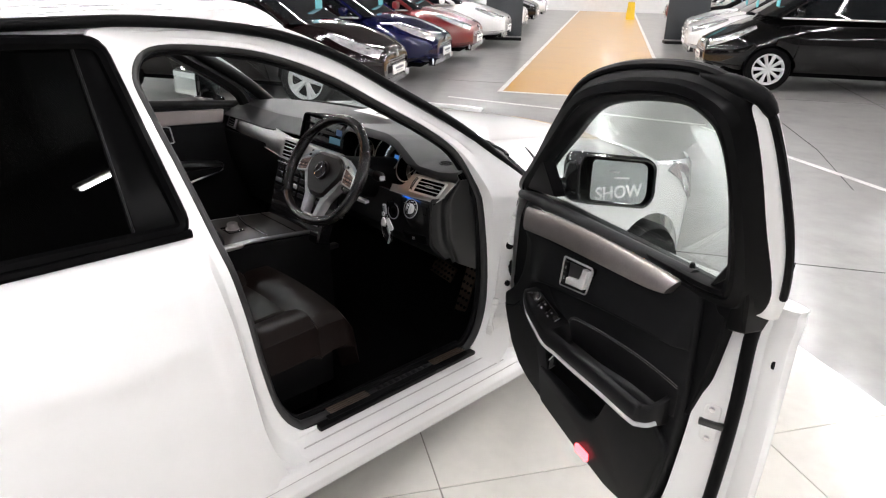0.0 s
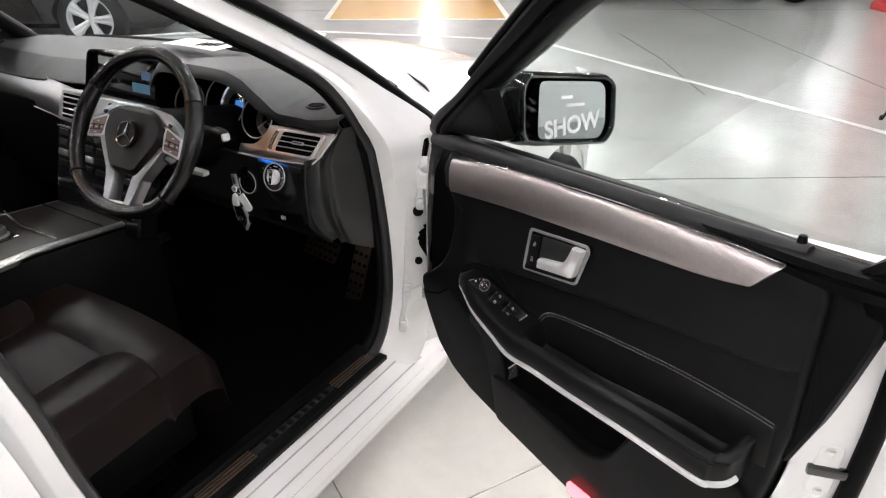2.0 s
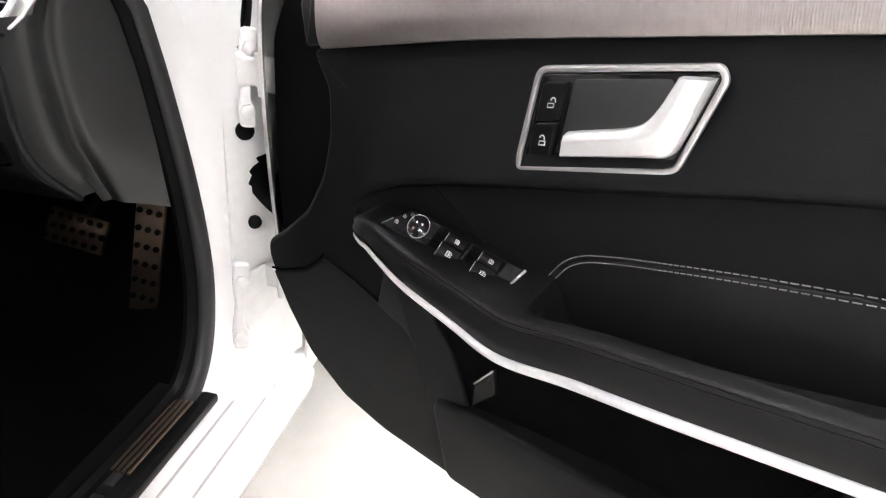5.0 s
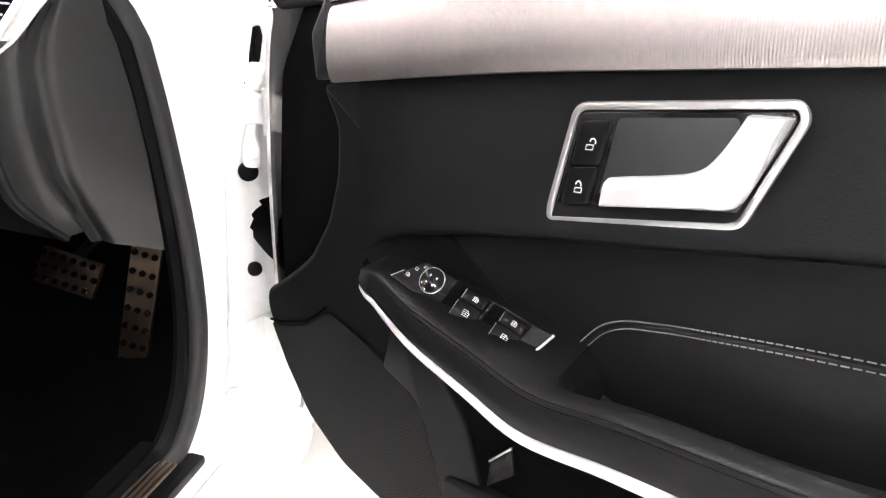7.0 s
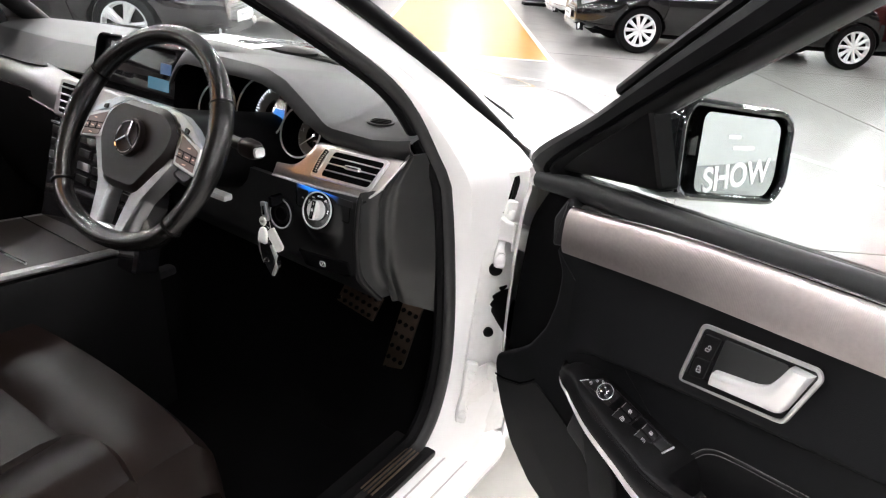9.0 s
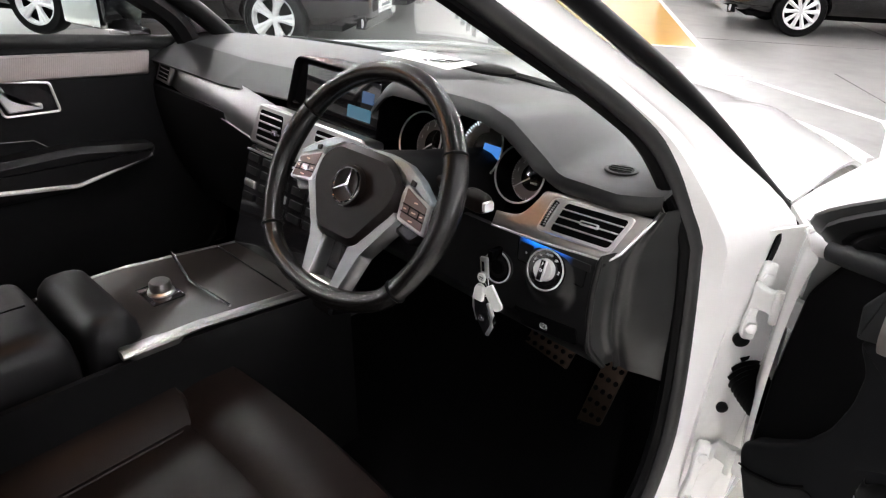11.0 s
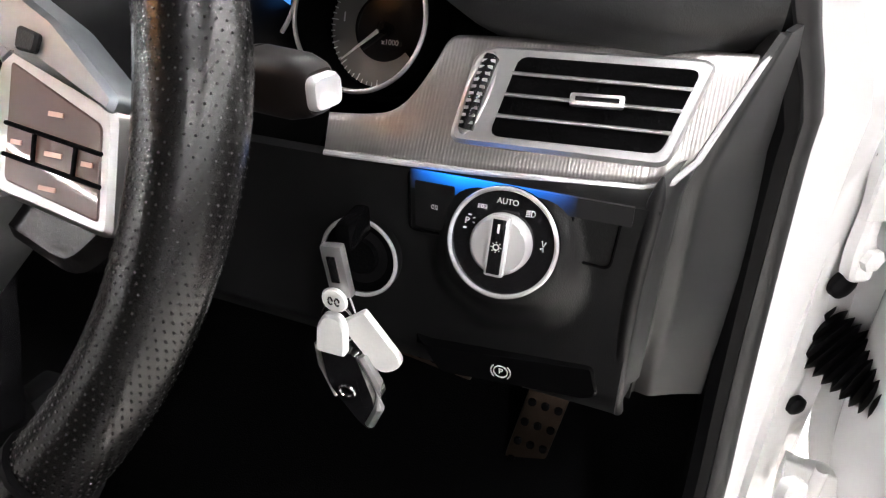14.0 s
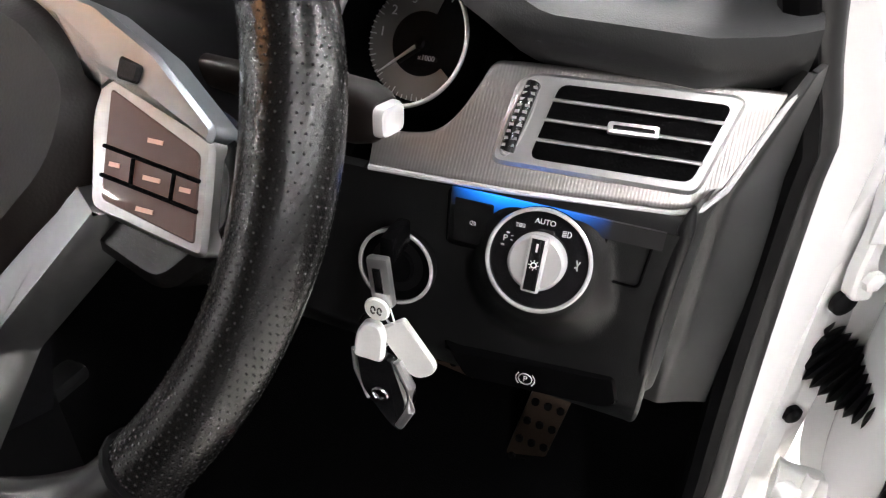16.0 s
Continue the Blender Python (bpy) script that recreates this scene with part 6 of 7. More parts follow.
# instruments
cluster = part("instrument_panel", slab(rounded([(0.175, 0.885), (0.585, 0.900), (0.592, 0.985), (0.54, 1.020), (0.45, 1.040), (0.30, 1.036), (0.18, 1.00)], 0.02, 3), lambda x, z: Vector((x, 0.098 + 0.40 * (z - 0.967), z)), lambda x, z: Vector((x, 0.086 + 0.40 * (z - 0.967), z)), 0.004), CARPET, car, "black instrument cluster with three dials")
DIALGREY = mat("dial_grey", (0.16, 0.15, 0.14), 0.5)
BLUELIT = glow("dial_blue_light", (0.05, 0.20, 0.60), 0.8)
WHITELIT = glow("dial_white_light", (0.85, 0.92, 1.0), 1.3)
for x, z, r, lit in ((0.2790, 0.972, 0.0535, False), (0.4035, 0.9885, 0.0675, True), (0.5175, 0.9705, 0.0505, False)):
    dmx = frame_at((x, 0.022 + 0.40 * (z - 0.972), z), (1, 0, 0), (0, 0.40, 1)) @ Matrix.Translation((0, 0, -0.050))
    d = part("dial", lathe([(r * 0.99, 0.0), (r * 0.99, 0.049), (r * 0.95, 0.049), (r * 0.92, 0.004)], 48, dmx, caps=False), CARPET, cluster, "round dial in a black tube with a silver ring")
    part("dial_ring", tube([dmx @ Vector((r * 0.975 * math.cos(a), r * 0.975 * math.sin(a), 0.050)) for a in np.linspace(0, 2 * math.pi, 56, endpoint=False)], 0.0017, 8, closed=True, up=dmx.to_3x3() @ Vector((0, 0, 1))), RINGSILVER, d, "thin silver ring")
    part("dial_face", lathe([(r * 0.91, 0.002), (r * 0.91, 0.004), (0.001, 0.0045)], 40, dmx), GLOSSBLK, d)
    b = bmesh.new()
    ring = [[dmx @ Vector((r * q * math.cos(a), r * q * math.sin(a), 0.006)) for q in (0.48, 0.86)] for a in np.linspace(radians(70 if not lit else 100), radians(320), 40)]
    loft(ring, closed=False, bm=b)
    part("dial_scale", b, DIALGREY, d)
    b = bmesh.new()
    for k in range(44):
        a = radians(60 + 250 * k / 43)
        q0 = 0.80 if k % 4 else 0.75
        tube([dmx @ Vector((r * q0 * math.cos(a), r * q0 * math.sin(a), 0.0075)), dmx @ Vector((r * 0.86 * math.cos(a), r * 0.86 * math.sin(a), 0.0075))], 0.0004 if not lit else 0.0011, 4, bm=b)
    part("dial_graduation", b, WHITELIT if lit else ICON, d)
    part("dial_needle", tube([dmx @ Vector((0, 0, 0.010)), dmx @ Vector((-r * 0.62, -r * 0.52, 0.010))], [0.0018, 0.0006], 6), ICON, d)
    if lit:
        part("dial_display", box(0.014, -0.010, 0.009, 0.040, 0.044, 0.001, m=dmx), BLUELIT, d)
    else:
        words("dial_word", "x1000", r * 0.11, dmx @ Matrix.Translation((r * 0.12, -r * 0.20, 0.0075)), ICON, d)
        part("dial_hub", lathe([(r * 0.09, 0.005), (r * 0.09, 0.011), (r * 0.05, 0.013), (0.001, 0.013)], 16, dmx), GLOSSBLK, d)
        for n, a in ((1, 172), (2, 140), (3, 108)):
            words("dial_number", str(n), r * 0.20, dmx @ Matrix.Translation((r * 0.66 * math.cos(radians(a)), r * 0.66 * math.sin(radians(a)), 0.0075)), ICON, d)

# centre screen and stack
scrm = frame_at((0.085, -0.012, 1.020), (1, 0.0, 0), (0, 0.18, 1))
scr_out = rounded([(-0.172, -0.058), (0.128, -0.060), (0.128, 0.050), (0.118, 0.058), (-0.140, 0.058), (-0.152, 0.048)], 0.008, 4)
sc = part("centre_screen", loft([[scrm @ Vector((q.x, q.y, h)) for q in scr_out] for h in (-0.10, 0.004)] + [[scrm @ Vector((q.x * 0.985, q.y * 0.97, 0.008)) for q in scr_out], [scrm @ Vector((q.x * 0.94, q.y * 0.90, 0.004)) for q in scr_out], [scrm @ Vector((q.x * 0.92, q.y * 0.87, -0.004)) for q in scr_out]], cap0=True, cap1=True), BLKTRIM, car, "black centre screen showing a blue menu")
part("screen_glass", box(0.0, 0, -0.004, 0.235, 0.088, 0.002, 0.0005, scrm), GLOSSBLK, sc)
part("screen_image", box(0.058, -0.022, -0.0022, 0.070, 0.024, 0.001, m=scrm), glow("screen_blue", (0.04, 0.16, 0.24), 0.5), sc)
part("screen_image", box(0.080, 0.012, -0.0022, 0.034, 0.022, 0.001, m=scrm), glow("screen_blue_dim", (0.03, 0.08, 0.18), 0.6), sc)
STACK = frame_at((0.088, -0.110, 0.945), (1, 0, 0), (0, 0.30, 1))
stv = part("centre_vents", slab(rounded([(-0.185, -0.040), (0.175, -0.040), (0.170, 0.045), (-0.165, 0.045)], 0.01, 4), lambda x, y: STACK @ Vector((x, y, -0.05)), lambda x, y: STACK @ Vector((x, y, 0)), 0.004), SATIN, car, "silver centre trim with twin air vents")
for x0 in (-0.115, 0.075):
    # near-black plate for the shade inside each centre vent
    part("vent_mouth_shade", slab(rounded([(x0 - 0.042, -0.030), (x0 + 0.042, -0.030), (x0 + 0.040, 0.034), (x0 - 0.040, 0.034)], 0.006, 3), lambda x, y: STACK @ Vector((x, y, -0.002)), lambda x, y: STACK @ Vector((x, y, 0.001))), CARPET, stv)
    for k in range(4):
        part("slat", tube([STACK @ Vector((x0 - 0.038, -0.020 + 0.015 * k, 0.003)), STACK @ Vector((x0 + 0.038, -0.020 + 0.015 * k, 0.003))], 0.0018, 6), SATIN, stv)
    part("vent_tab", box(x0 + 0.028, -0.002, 0.006, 0.014, 0.012, 0.010, 0.002, STACK), CHROME, stv)
stk = part("button_console", slab(rounded([(-0.185, -0.30), (0.17, -0.30), (0.17, -0.045), (-0.185, -0.045)], 0.01, 3), lambda x, y: STACK @ Vector((x, y, -0.06)), lambda x, y: STACK @ Vector((x, y, -0.004)), 0.006), GLOSSBLK, car, "black centre stack with rows of buttons")
for r in range(4):
    for k in range(6):
        x = -0.155 + 0.055 * k
        y = -0.070 - 0.028 * r
        silver = r == 2 and k in (0, 2, 5)
        part("stack_button", box(x, y, -0.003, 0.040, 0.016, 0.006, 0.002, STACK), SATIN if silver else PLASTIC, stk)
part("stack_strip", box(-0.01, -0.055, 0.0, 0.34, 0.004, 0.004, 0.001, STACK), SATIN, stk)

# passenger-side silver band and outer vent
def band_pt(s, t):
    x = -0.635 + 0.57 * s
    sag = math.sin(math.pi * s)
    y = -0.045 - 0.055 * s + 0.015 * sag
    z0, z1 = 0.925 - 0.030 * s - 0.012 * sag, 0.992 - 0.010 * s + 0.0 * sag
    return Vector((x, y + 0.030 * t - 0.012 * math.sin(math.pi * t), z0 + (z1 - z0) * t))


part("dash_band", sheet(band_pt, 24, 8, 0.006), ribbed("ribbed_silver_band", (0.36, 0.36, 0.36), 0.32, 1.0, (1, 0, 0), 0.0024, 0.3, 0.0004), dash, "silver ribbed dash band")
part("band_edge", tube([band_pt(k / 20, 0) for k in range(21)], 0.003, 6), CHROME, dash)
LVM = frame_at(band_pt(0.03, 0.5) + Vector((0.02, -0.008, 0)), (1, -0.1, 0), (0, 0.4, 1))
lv2 = part("outer_vent", box(0, 0, 0, 0.085, 0.062, 0.012, 0.004, LVM), SATIN, car, "small outer air vent")
# near-black block for the shade inside the outer vent
part("vent_mouth_shade", box(0.004, 0, 0.005, 0.064, 0.046, 0.004, 0.001, LVM), CARPET, lv2)
for k in range(4):
    part("slat", box(0.004, -0.016 + 0.0105 * k, 0.008, 0.062, 0.002, 0.002, m=LVM), SATIN, lv2)
part("dash_speaker", lathe([(0.065, 0), (0.065, 0.006), (0.055, 0.009), (0.001, 0.010)], 30, frame_at((0.15, 0.36, 1.036), (1, 0, 0), (0, 1, 0.05)) @ Matrix.Diagonal((1.3, 0.55, 1, 1))), PLASTIC, car, "low black speaker grille on the dash top")
paper = thing("paper_sheet", "white printed sheet lying on the dash top", "paper", (0.02, 0.30, 1.047))
part("sheet", sheet(lambda s, t: Vector((-0.11 + 0.22 * s, -0.05 + 0.10 * t, 0.003 * math.sin(3 * s))), 8, 4, 0.001), TAGWHITE, paper)
for k in range(4):
    part("print_bar", box(0.02 + 0.018 * k, -0.01 + 0.008 * k, 0.0045, 0.012, 0.05, 0.0006), GLOSSBLK, paper)

# steering wheel
tilt = radians(30)
WN = Vector((0, -math.cos(tilt), math.sin(tilt)))
WM = frame_at((0.400, -0.236, 0.977), (1, 0, 0), (0, math.sin(tilt), math.cos(tilt)))


def rim_pt(a):
    """Rim centre line: a from the right, anticlockwise; the bottom is flattened."""
    x, y = 0.187 * math.cos(a), 0.187 * math.sin(a)
    if y < -0.130:
        y = -0.130 - (-(y) - 0.130) * 0.66
    return WM @ Vector((x, y, 0))


angles = np.linspace(0, 2 * math.pi, 96, endpoint=False)
PITGREY = mat("leather_pit", (0.011, 0.011, 0.0115), 0.55, spec=0.3)
wheel_rim = part("steering_wheel", tube([rim_pt(a) for a in angles], [0.0160 + 0.0022 * math.exp(-((math.sin(a) - 0.25) / 0.35) ** 2) for a in angles], 16, closed=True, up=WN), RIMLEATHER, car, "black leather steering wheel with silver spokes")
for c in (0, math.pi):
    arc = np.linspace(c - 0.62, c + 0.52, 26) if c == 0 else np.linspace(c - 0.52, c + 0.62, 26)
    part("grip", tube([rim_pt(a) for a in arc], [0.0168 + 0.0024 * math.exp(-((math.sin(a) - 0.2) / 0.35) ** 2) for a in arc], 18, up=WN), RIMLEATHER, wheel_rim, "perforated leather grip")
    b = bmesh.new()
    for i in range(68):
        a = arc[0] + (arc[-1] - arc[0]) * (i + 0.5) / 68
        p0, tang = rim_pt(a), (rim_pt(a + 0.01) - rim_pt(a - 0.01)).normalized()
        sd = tang.cross(WN).normalized()
        rr = 0.0170 + 0.0024 * math.exp(-((math.sin(a) - 0.2) / 0.35) ** 2)
        for j in range(34):
            g = 2 * math.pi * (j + (0.5 if i % 2 else 0.0)) / 34
            nn = sd * math.cos(g) + WN * math.sin(g)
            m4 = frame_at(p0 + nn * rr, tang, nn.cross(tang))
            bvs = [b.verts.new(m4 @ Vector((0.00046 * math.cos(q), 0.00046 * math.sin(q), 0.0))) for q in np.linspace(0, 5.236, 6)]
            b.faces.new(bvs)
    part("perforation", b, PITGREY, wheel_rim, "small dark pits in the leather")
for a in (0.53, math.pi - 0.53, -0.63, math.pi + 0.63):
    d = rim_pt(a)
    part("rim_joint", tube([rim_pt(a - 0.006), rim_pt(a + 0.006)], 0.0190, 16, up=WN), RUBBER, wheel_rim)


def wslab(name, pts, r, h0, h1, bev, material, label="", parent=None, drop=0.030, crown=0.0):
    return part(name, slab(rounded(pts, r, 5), lambda x, y: WM @ Vector((x, y, h0 - drop)), lambda x, y: WM @ Vector((x, y, h1 - drop - 1.6 * (x * x + y * y) * (1 if h1 > 0.045 else 0) - crown * min(0.0005, (abs(x) - 0.030 - 0.17 * (y + 0.176) - 0.65 * max(0.0, y + 0.088)) ** 2))), bev), material, parent or wheel_rim, label)


HUBPAD = mat("brown_black_pad", (0.0048, 0.0033, 0.0029), 0.38, noise_scale=12, var=0.12, bump=0.2, bump_scale=700, spec=0.15)
wslab("airbag_pad", [(-0.062, 0.064), (0.062, 0.064), (0.098, 0.036), (0.098, -0.008), (0.046, -0.086), (-0.046, -0.086), (-0.098, -0.008), (-0.098, 0.036)], [0.03, 0.03, 0.03, 0.02, 0.02, 0.02, 0.02, 0.03], 0.0, 0.050, 0.012, HUBPAD, "dark soft airbag pad")
part("hub_ring", tube([WM @ Vector((0.0272 * math.cos(a), 0.0272 * math.sin(a), 0.0205)) for a in np.linspace(0, 6.283, 36, endpoint=False)], 0.0017, 8, closed=True, up=WN), DARKCHROME, wheel_rim, "chrome ring on the hub")
part("hub_disc", lathe([(0.032, 0.010), (0.0315, 0.0200), (0.029, 0.0205), (0.026, 0.0190), (0.001, 0.0180)], 40, WM), HUBPAD, wheel_rim, "dark hollow disc on the hub")
b = bmesh.new()
for k in range(3):
    a = math.pi / 2 + k * 2 * math.pi / 3
    tube([WM @ Vector((0, 0, 0.0205)), WM @ Vector((0.0268 * math.cos(a), 0.0268 * math.sin(a), 0.0205))], [0.0034, 0.0010], 6, bm=b)
part("hub_bars", b, DARKCHROME, wheel_rim)
COPPERMARK = mat("copper_mark", (0.45, 0.27, 0.20), 0.5)
BUTTONBROWN = mat("button_brown", (0.045, 0.019, 0.013), 0.35, coat=0.2)
for sgn in (1, -1):
    wslab("spoke", [(sgn * 0.082, 0.038), (sgn * 0.122, 0.036), (sgn * 0.160, 0.018), (sgn * 0.168, -0.010), (sgn * 0.135, -0.046), (sgn * 0.080, -0.030)][:: sgn], 0.012, -0.010, 0.022, 0.006, RIMLEATHER)
    pad = wslab("spoke_frame", [(sgn * 0.092, 0.020), (sgn * 0.096, 0.042), (sgn * 0.152, 0.020), (sgn * 0.158, -0.026), (sgn * 0.100, -0.018)][:: sgn], 0.006, 0.018, 0.029, 0.002, SATIN, "satin silver button frame")
    wslab("button_plate", [(sgn * 0.100, 0.032), (sgn * 0.148, 0.014), (sgn * 0.153, -0.021), (sgn * 0.105, -0.013)][:: sgn], 0.003, 0.024, 0.0296, 0.001, BUTTONBROWN, "brown-black button plate", pad)
    for x0, y0, x1, y1 in ((0.103, 0.0085, 0.150, 0.0035), (0.104, -0.0030, 0.1515, -0.0080), (0.1180, 0.0060, 0.1190, -0.0050), (0.1380, 0.0045, 0.1385, -0.0065)):
        part("button_gap", tube([WM @ Vector((sgn * x0, y0, 0.0001)), WM @ Vector((sgn * x1, y1, 0.0001))], 0.0009, 5), CARPET, pad)
    for dx, dy, wd in ((0.127, 0.0145, 0.007), (0.128, -0.0125, 0.008), (0.110, 0.0020, 0.005), (0.1285, 0.0000, 0.008), (0.1445, -0.0010, 0.005)):
        part("button_mark", box(sgn * dx, dy, 0.0004, wd, 0.0018, 0.0005, m=WM), COPPERMARK, pad)
    wslab("shoulder_button", [(sgn * 0.104, 0.0445), (sgn * 0.115, 0.0420), (sgn * 0.114, 0.0345), (sgn * 0.104, 0.0355)][:: sgn], 0.002, 0.026, 0.0325, 0.001, PLASTIC, "small black button", pad)
    wslab("shoulder", [(sgn * 0.004, 0.0615), (sgn * 0.004, 0.0660), (sgn * 0.045, 0.0685), (sgn * 0.085, 0.0635), (sgn * 0.118, 0.0485), (sgn * 0.152, 0.0240), (sgn * 0.150, 0.0170), (sgn * 0.104, 0.0360), (sgn * 0.095, 0.0280), (sgn * 0.092, 0.0420), (sgn * 0.062, 0.0580)][:: sgn], 0.003, 0.012, 0.030, 0.002, SHOULDER, "satin silver shoulder of the spoke")
    wslab("lower_spoke", [(sgn * 0.027, -0.084), (sgn * 0.044, -0.076), (sgn * 0.090, -0.006), (sgn * 0.110, -0.018), (sgn * 0.063, -0.090), (sgn * 0.042, -0.176), (sgn * 0.022, -0.176), (sgn * 0.022, -0.150), (sgn * 0.0245, -0.115)][:: sgn], 0.003, -0.005, 0.024, 0.004, SPOKESILVER, "satin silver lower spoke", drop=0.022, crown=14.0)
wslab("spoke_foot", [(-0.026, -0.149), (0.026, -0.149), (0.043, -0.180), (-0.043, -0.180)], 0.006, -0.004, 0.0255, 0.005, SATIN, "silver foot joining the lower spokes", drop=0.022)
part("column_shroud", tube([Vector((0.40, -0.20, 0.965)), Vector((0.40, -0.10, 0.935)), Vector((0.40, 0.04, 0.90))], [0.062, 0.070, 0.080], 20), RUBBER, car, "black steering column shroud")
STM = frame_at(Vector((0.586, -0.138, 0.977)), Vector((0.97, -0.22, 0.03)).normalized(), (0, 0, 1))


def stalk_ring(x, w, h, r):
    return [STM @ Vector((x, q.x, q.y)) for q in rounded([(-w, -h), (w, -h), (w, h), (-w, h)], r, 5)]


st = part("column_stalk", loft([stalk_ring(-0.15, 0.008, 0.008, 0.0079), stalk_ring(-0.060, 0.010, 0.010, 0.0099), stalk_ring(-0.050, 0.0145, 0.0140, 0.011), stalk_ring(-0.046, 0.0150, 0.0145, 0.011), stalk_ring(-0.0455, 0.0140, 0.0135, 0.010), stalk_ring(-0.0448, 0.0140, 0.0135, 0.010), stalk_ring(-0.0443, 0.0150, 0.0145, 0.011), stalk_ring(-0.018, 0.0145, 0.0140, 0.010), stalk_ring(-0.008, 0.0120, 0.0115, 0.008), stalk_ring(-0.005, 0.0095, 0.0095, 0.006)], cap0=True, cap1=True), mat("stalk_black", (0.0062, 0.0046, 0.0042), 0.42, noise_scale=20, var=0.1, spec=0.16), car, "black column stalk with a silver end")
part("stalk_end", loft([stalk_ring(-0.008, 0.0080, 0.0095, 0.005), stalk_ring(-0.002, 0.0080, 0.0095, 0.005), stalk_ring(0.000, 0.0070, 0.0085, 0.0045), stalk_ring(-0.0003, 0.0052, 0.0062, 0.0040), stalk_ring(-0.0016, 0.0036, 0.0045, 0.0032)], cap1=True), WHITECHROME, st, "silver stalk end")
part("column_lever", box(0.46, -0.13, 0.87, 0.06, 0.02, 0.012, 0.004), SILVERPL, car)

# seat
def cushion(s, t):
    x = (s - 0.5) * 2
    y = -0.385 - 0.60 * t
    back = max(0.0, min(1.0, (t - 0.19) / 0.03))
    bol = max(0.0, (abs(x) - 0.54) / 0.46)
    front = math.sin(math.pi * min(1.0, max(0.0, (t + 0.02) / 0.21)))
    z = 0.540 + 0.030 * math.sin(bol * math.pi * 0.7) * back + 0.014 * front * (1 - back) - 0.085 * max(0.0, (0.05 - t) / 0.05) ** 2 - 0.03 * t - 0.05 * max(0, abs(x) - 0.93) / 0.07
    for c in (-0.52, 0.56):
        z -= 0.011 * math.exp(-(((x - c) / 0.022) ** 2)) * back
    z -= 0.012 * math.exp(-(((t - 0.19) / 0.012) ** 2))
    return Vector((0.405 + x * 0.262, y + 0.02 * (1 - x * x) * (1 - t), z))


seat = thing("driver_seat", "brown-black leather driver seat in the white car", "seat", (0, 0, 0))
part("seat_cushion", sheet(cushion, 60, 40, -0.06), SEATLEATHER, seat, "leather seat cushion with side bolsters")
part("seat_base", box(0.405, -0.70, 0.385, 0.46, 0.50, 0.20, 0.03), PLASTIC, seat, "black seat base")


def backrest(s, t):
    x = (s - 0.5) * 2
    z = 0.53 + 0.64 * t
    bol = max(0.0, (abs(x) - 0.6) / 0.4)
    w = 0.262 * (1 - 0.22 * max(0, t - 0.6) / 0.4)
    return Vector((0.405 + x * w, -0.98 - 0.24 * t + 0.05 * math.sin(bol * math.pi * 0.7) - 0.02 * (1 - x * x), z))


part("backrest", sheet(backrest, 30, 24, 0.08), SEATLEATHER, seat, "leather backrest")
part("headrest", box(0.405, -1.23, 1.27, 0.24, 0.10, 0.16, 0.04), SEATLEATHER, seat)
for x in (0.34, 0.47):
    part("headrest_post", tube([(x, -1.22, 1.15), (x, -1.23, 1.22)], 0.007, 8), CHROME, seat)
for off in (0.0, 0.012):
    b = bmesh.new()
    for k in range(44):
        f0 = 0.03 + 0.9 * k / 44
        tube([cushion(0.985 - off, f0) + Vector((0, 0, 0.002)), cushion(0.985 - off, f0 + 0.013) + Vector((0, 0, 0.002))], 0.0009, 4, bm=b)
    part("seam", b, THREAD, seat, "grey stitched seam")
part("seat_side", box(0.664, -0.68, 0.44, 0.03, 0.52, 0.12, 0.012), PLASTIC, seat)

# centre console
def cons_z(y):
    return 0.712 - 0.03 * max(0, (y + 0.42)) / 0.3


cons = part("centre_console", sheet(lambda s, t: Vector((-0.085 + 0.27 * t, -0.53 + 0.42 * s, cons_z(-0.53 + 0.42 * s) + 0.004 * math.sin(math.pi * t))), 14, 10, 0.02), mat("console_dark_wood", (0.013, 0.0108, 0.0096), 0.36, noise_scale=30, var=0.35, spec=0.32), car, "dark glossy console top")
for x in (-0.092, 0.192):
    part("console_rail", tube([Vector((x, -0.55 + 0.45 * k / 10, cons_z(-0.55 + 0.45 * k / 10) - 0.002)) for k in range(11)], 0.011 if x > 0 else 0.004, 8, flat=0.7), SATIN, cons, "silver console rail")
    part("console_side", sheet(lambda s, t, x=x: Vector((x + (0.012 if x > 0 else -0.012) + 0.02 * t * (1 if x > 0 else -1), -1.1 + 1.0 * s, (cons_z(-1.1 + 1.0 * s) if s > 0.55 else 0.712) - 0.012 - 0.40 * t)), 14, 8, 0.012), PLASTIC, cons, "black console side")
part("console_rise", box(0.19, -0.33, 0.60, 0.03, 0.55, 0.02, 0.008), DASH, cons)
part("rail_end", slab(rounded([(0.150, -0.555), (0.205, -0.535), (0.207, -0.46), (0.188, -0.44)], 0.006, 3), lambda x, y: Vector((x, y, 0.700)), lambda x, y: Vector((x, y, 0.7125)), 0.003), SATIN, cons, "broad silver end of the console rail")
part("rotary_knob", lathe([(0.024, 0), (0.024, 0.005), (0.019, 0.008), (0.019, 0.022), (0.017, 0.025), (0.001, 0.025)], 32, Matrix.Translation((0.058, -0.418, 0.716))), SATIN, cons, "silver rotary controller")
part("knob_plate", box(0.058, -0.42, 0.7165, 0.075, 0.06, 0.003, 0.001), GLOSSBLK, cons)
part("console_lid_line", tube([(-0.08, -0.33, 0.7165), (0.05, -0.36, 0.7175), (0.18, -0.35, 0.7150)], 0.003, 6), CHROME, cons)
part("console_lid_line", tube([(-0.08, -0.23, 0.698), (0.18, -0.23, 0.697)], 0.0015, 6), GLOSSBLK, cons)
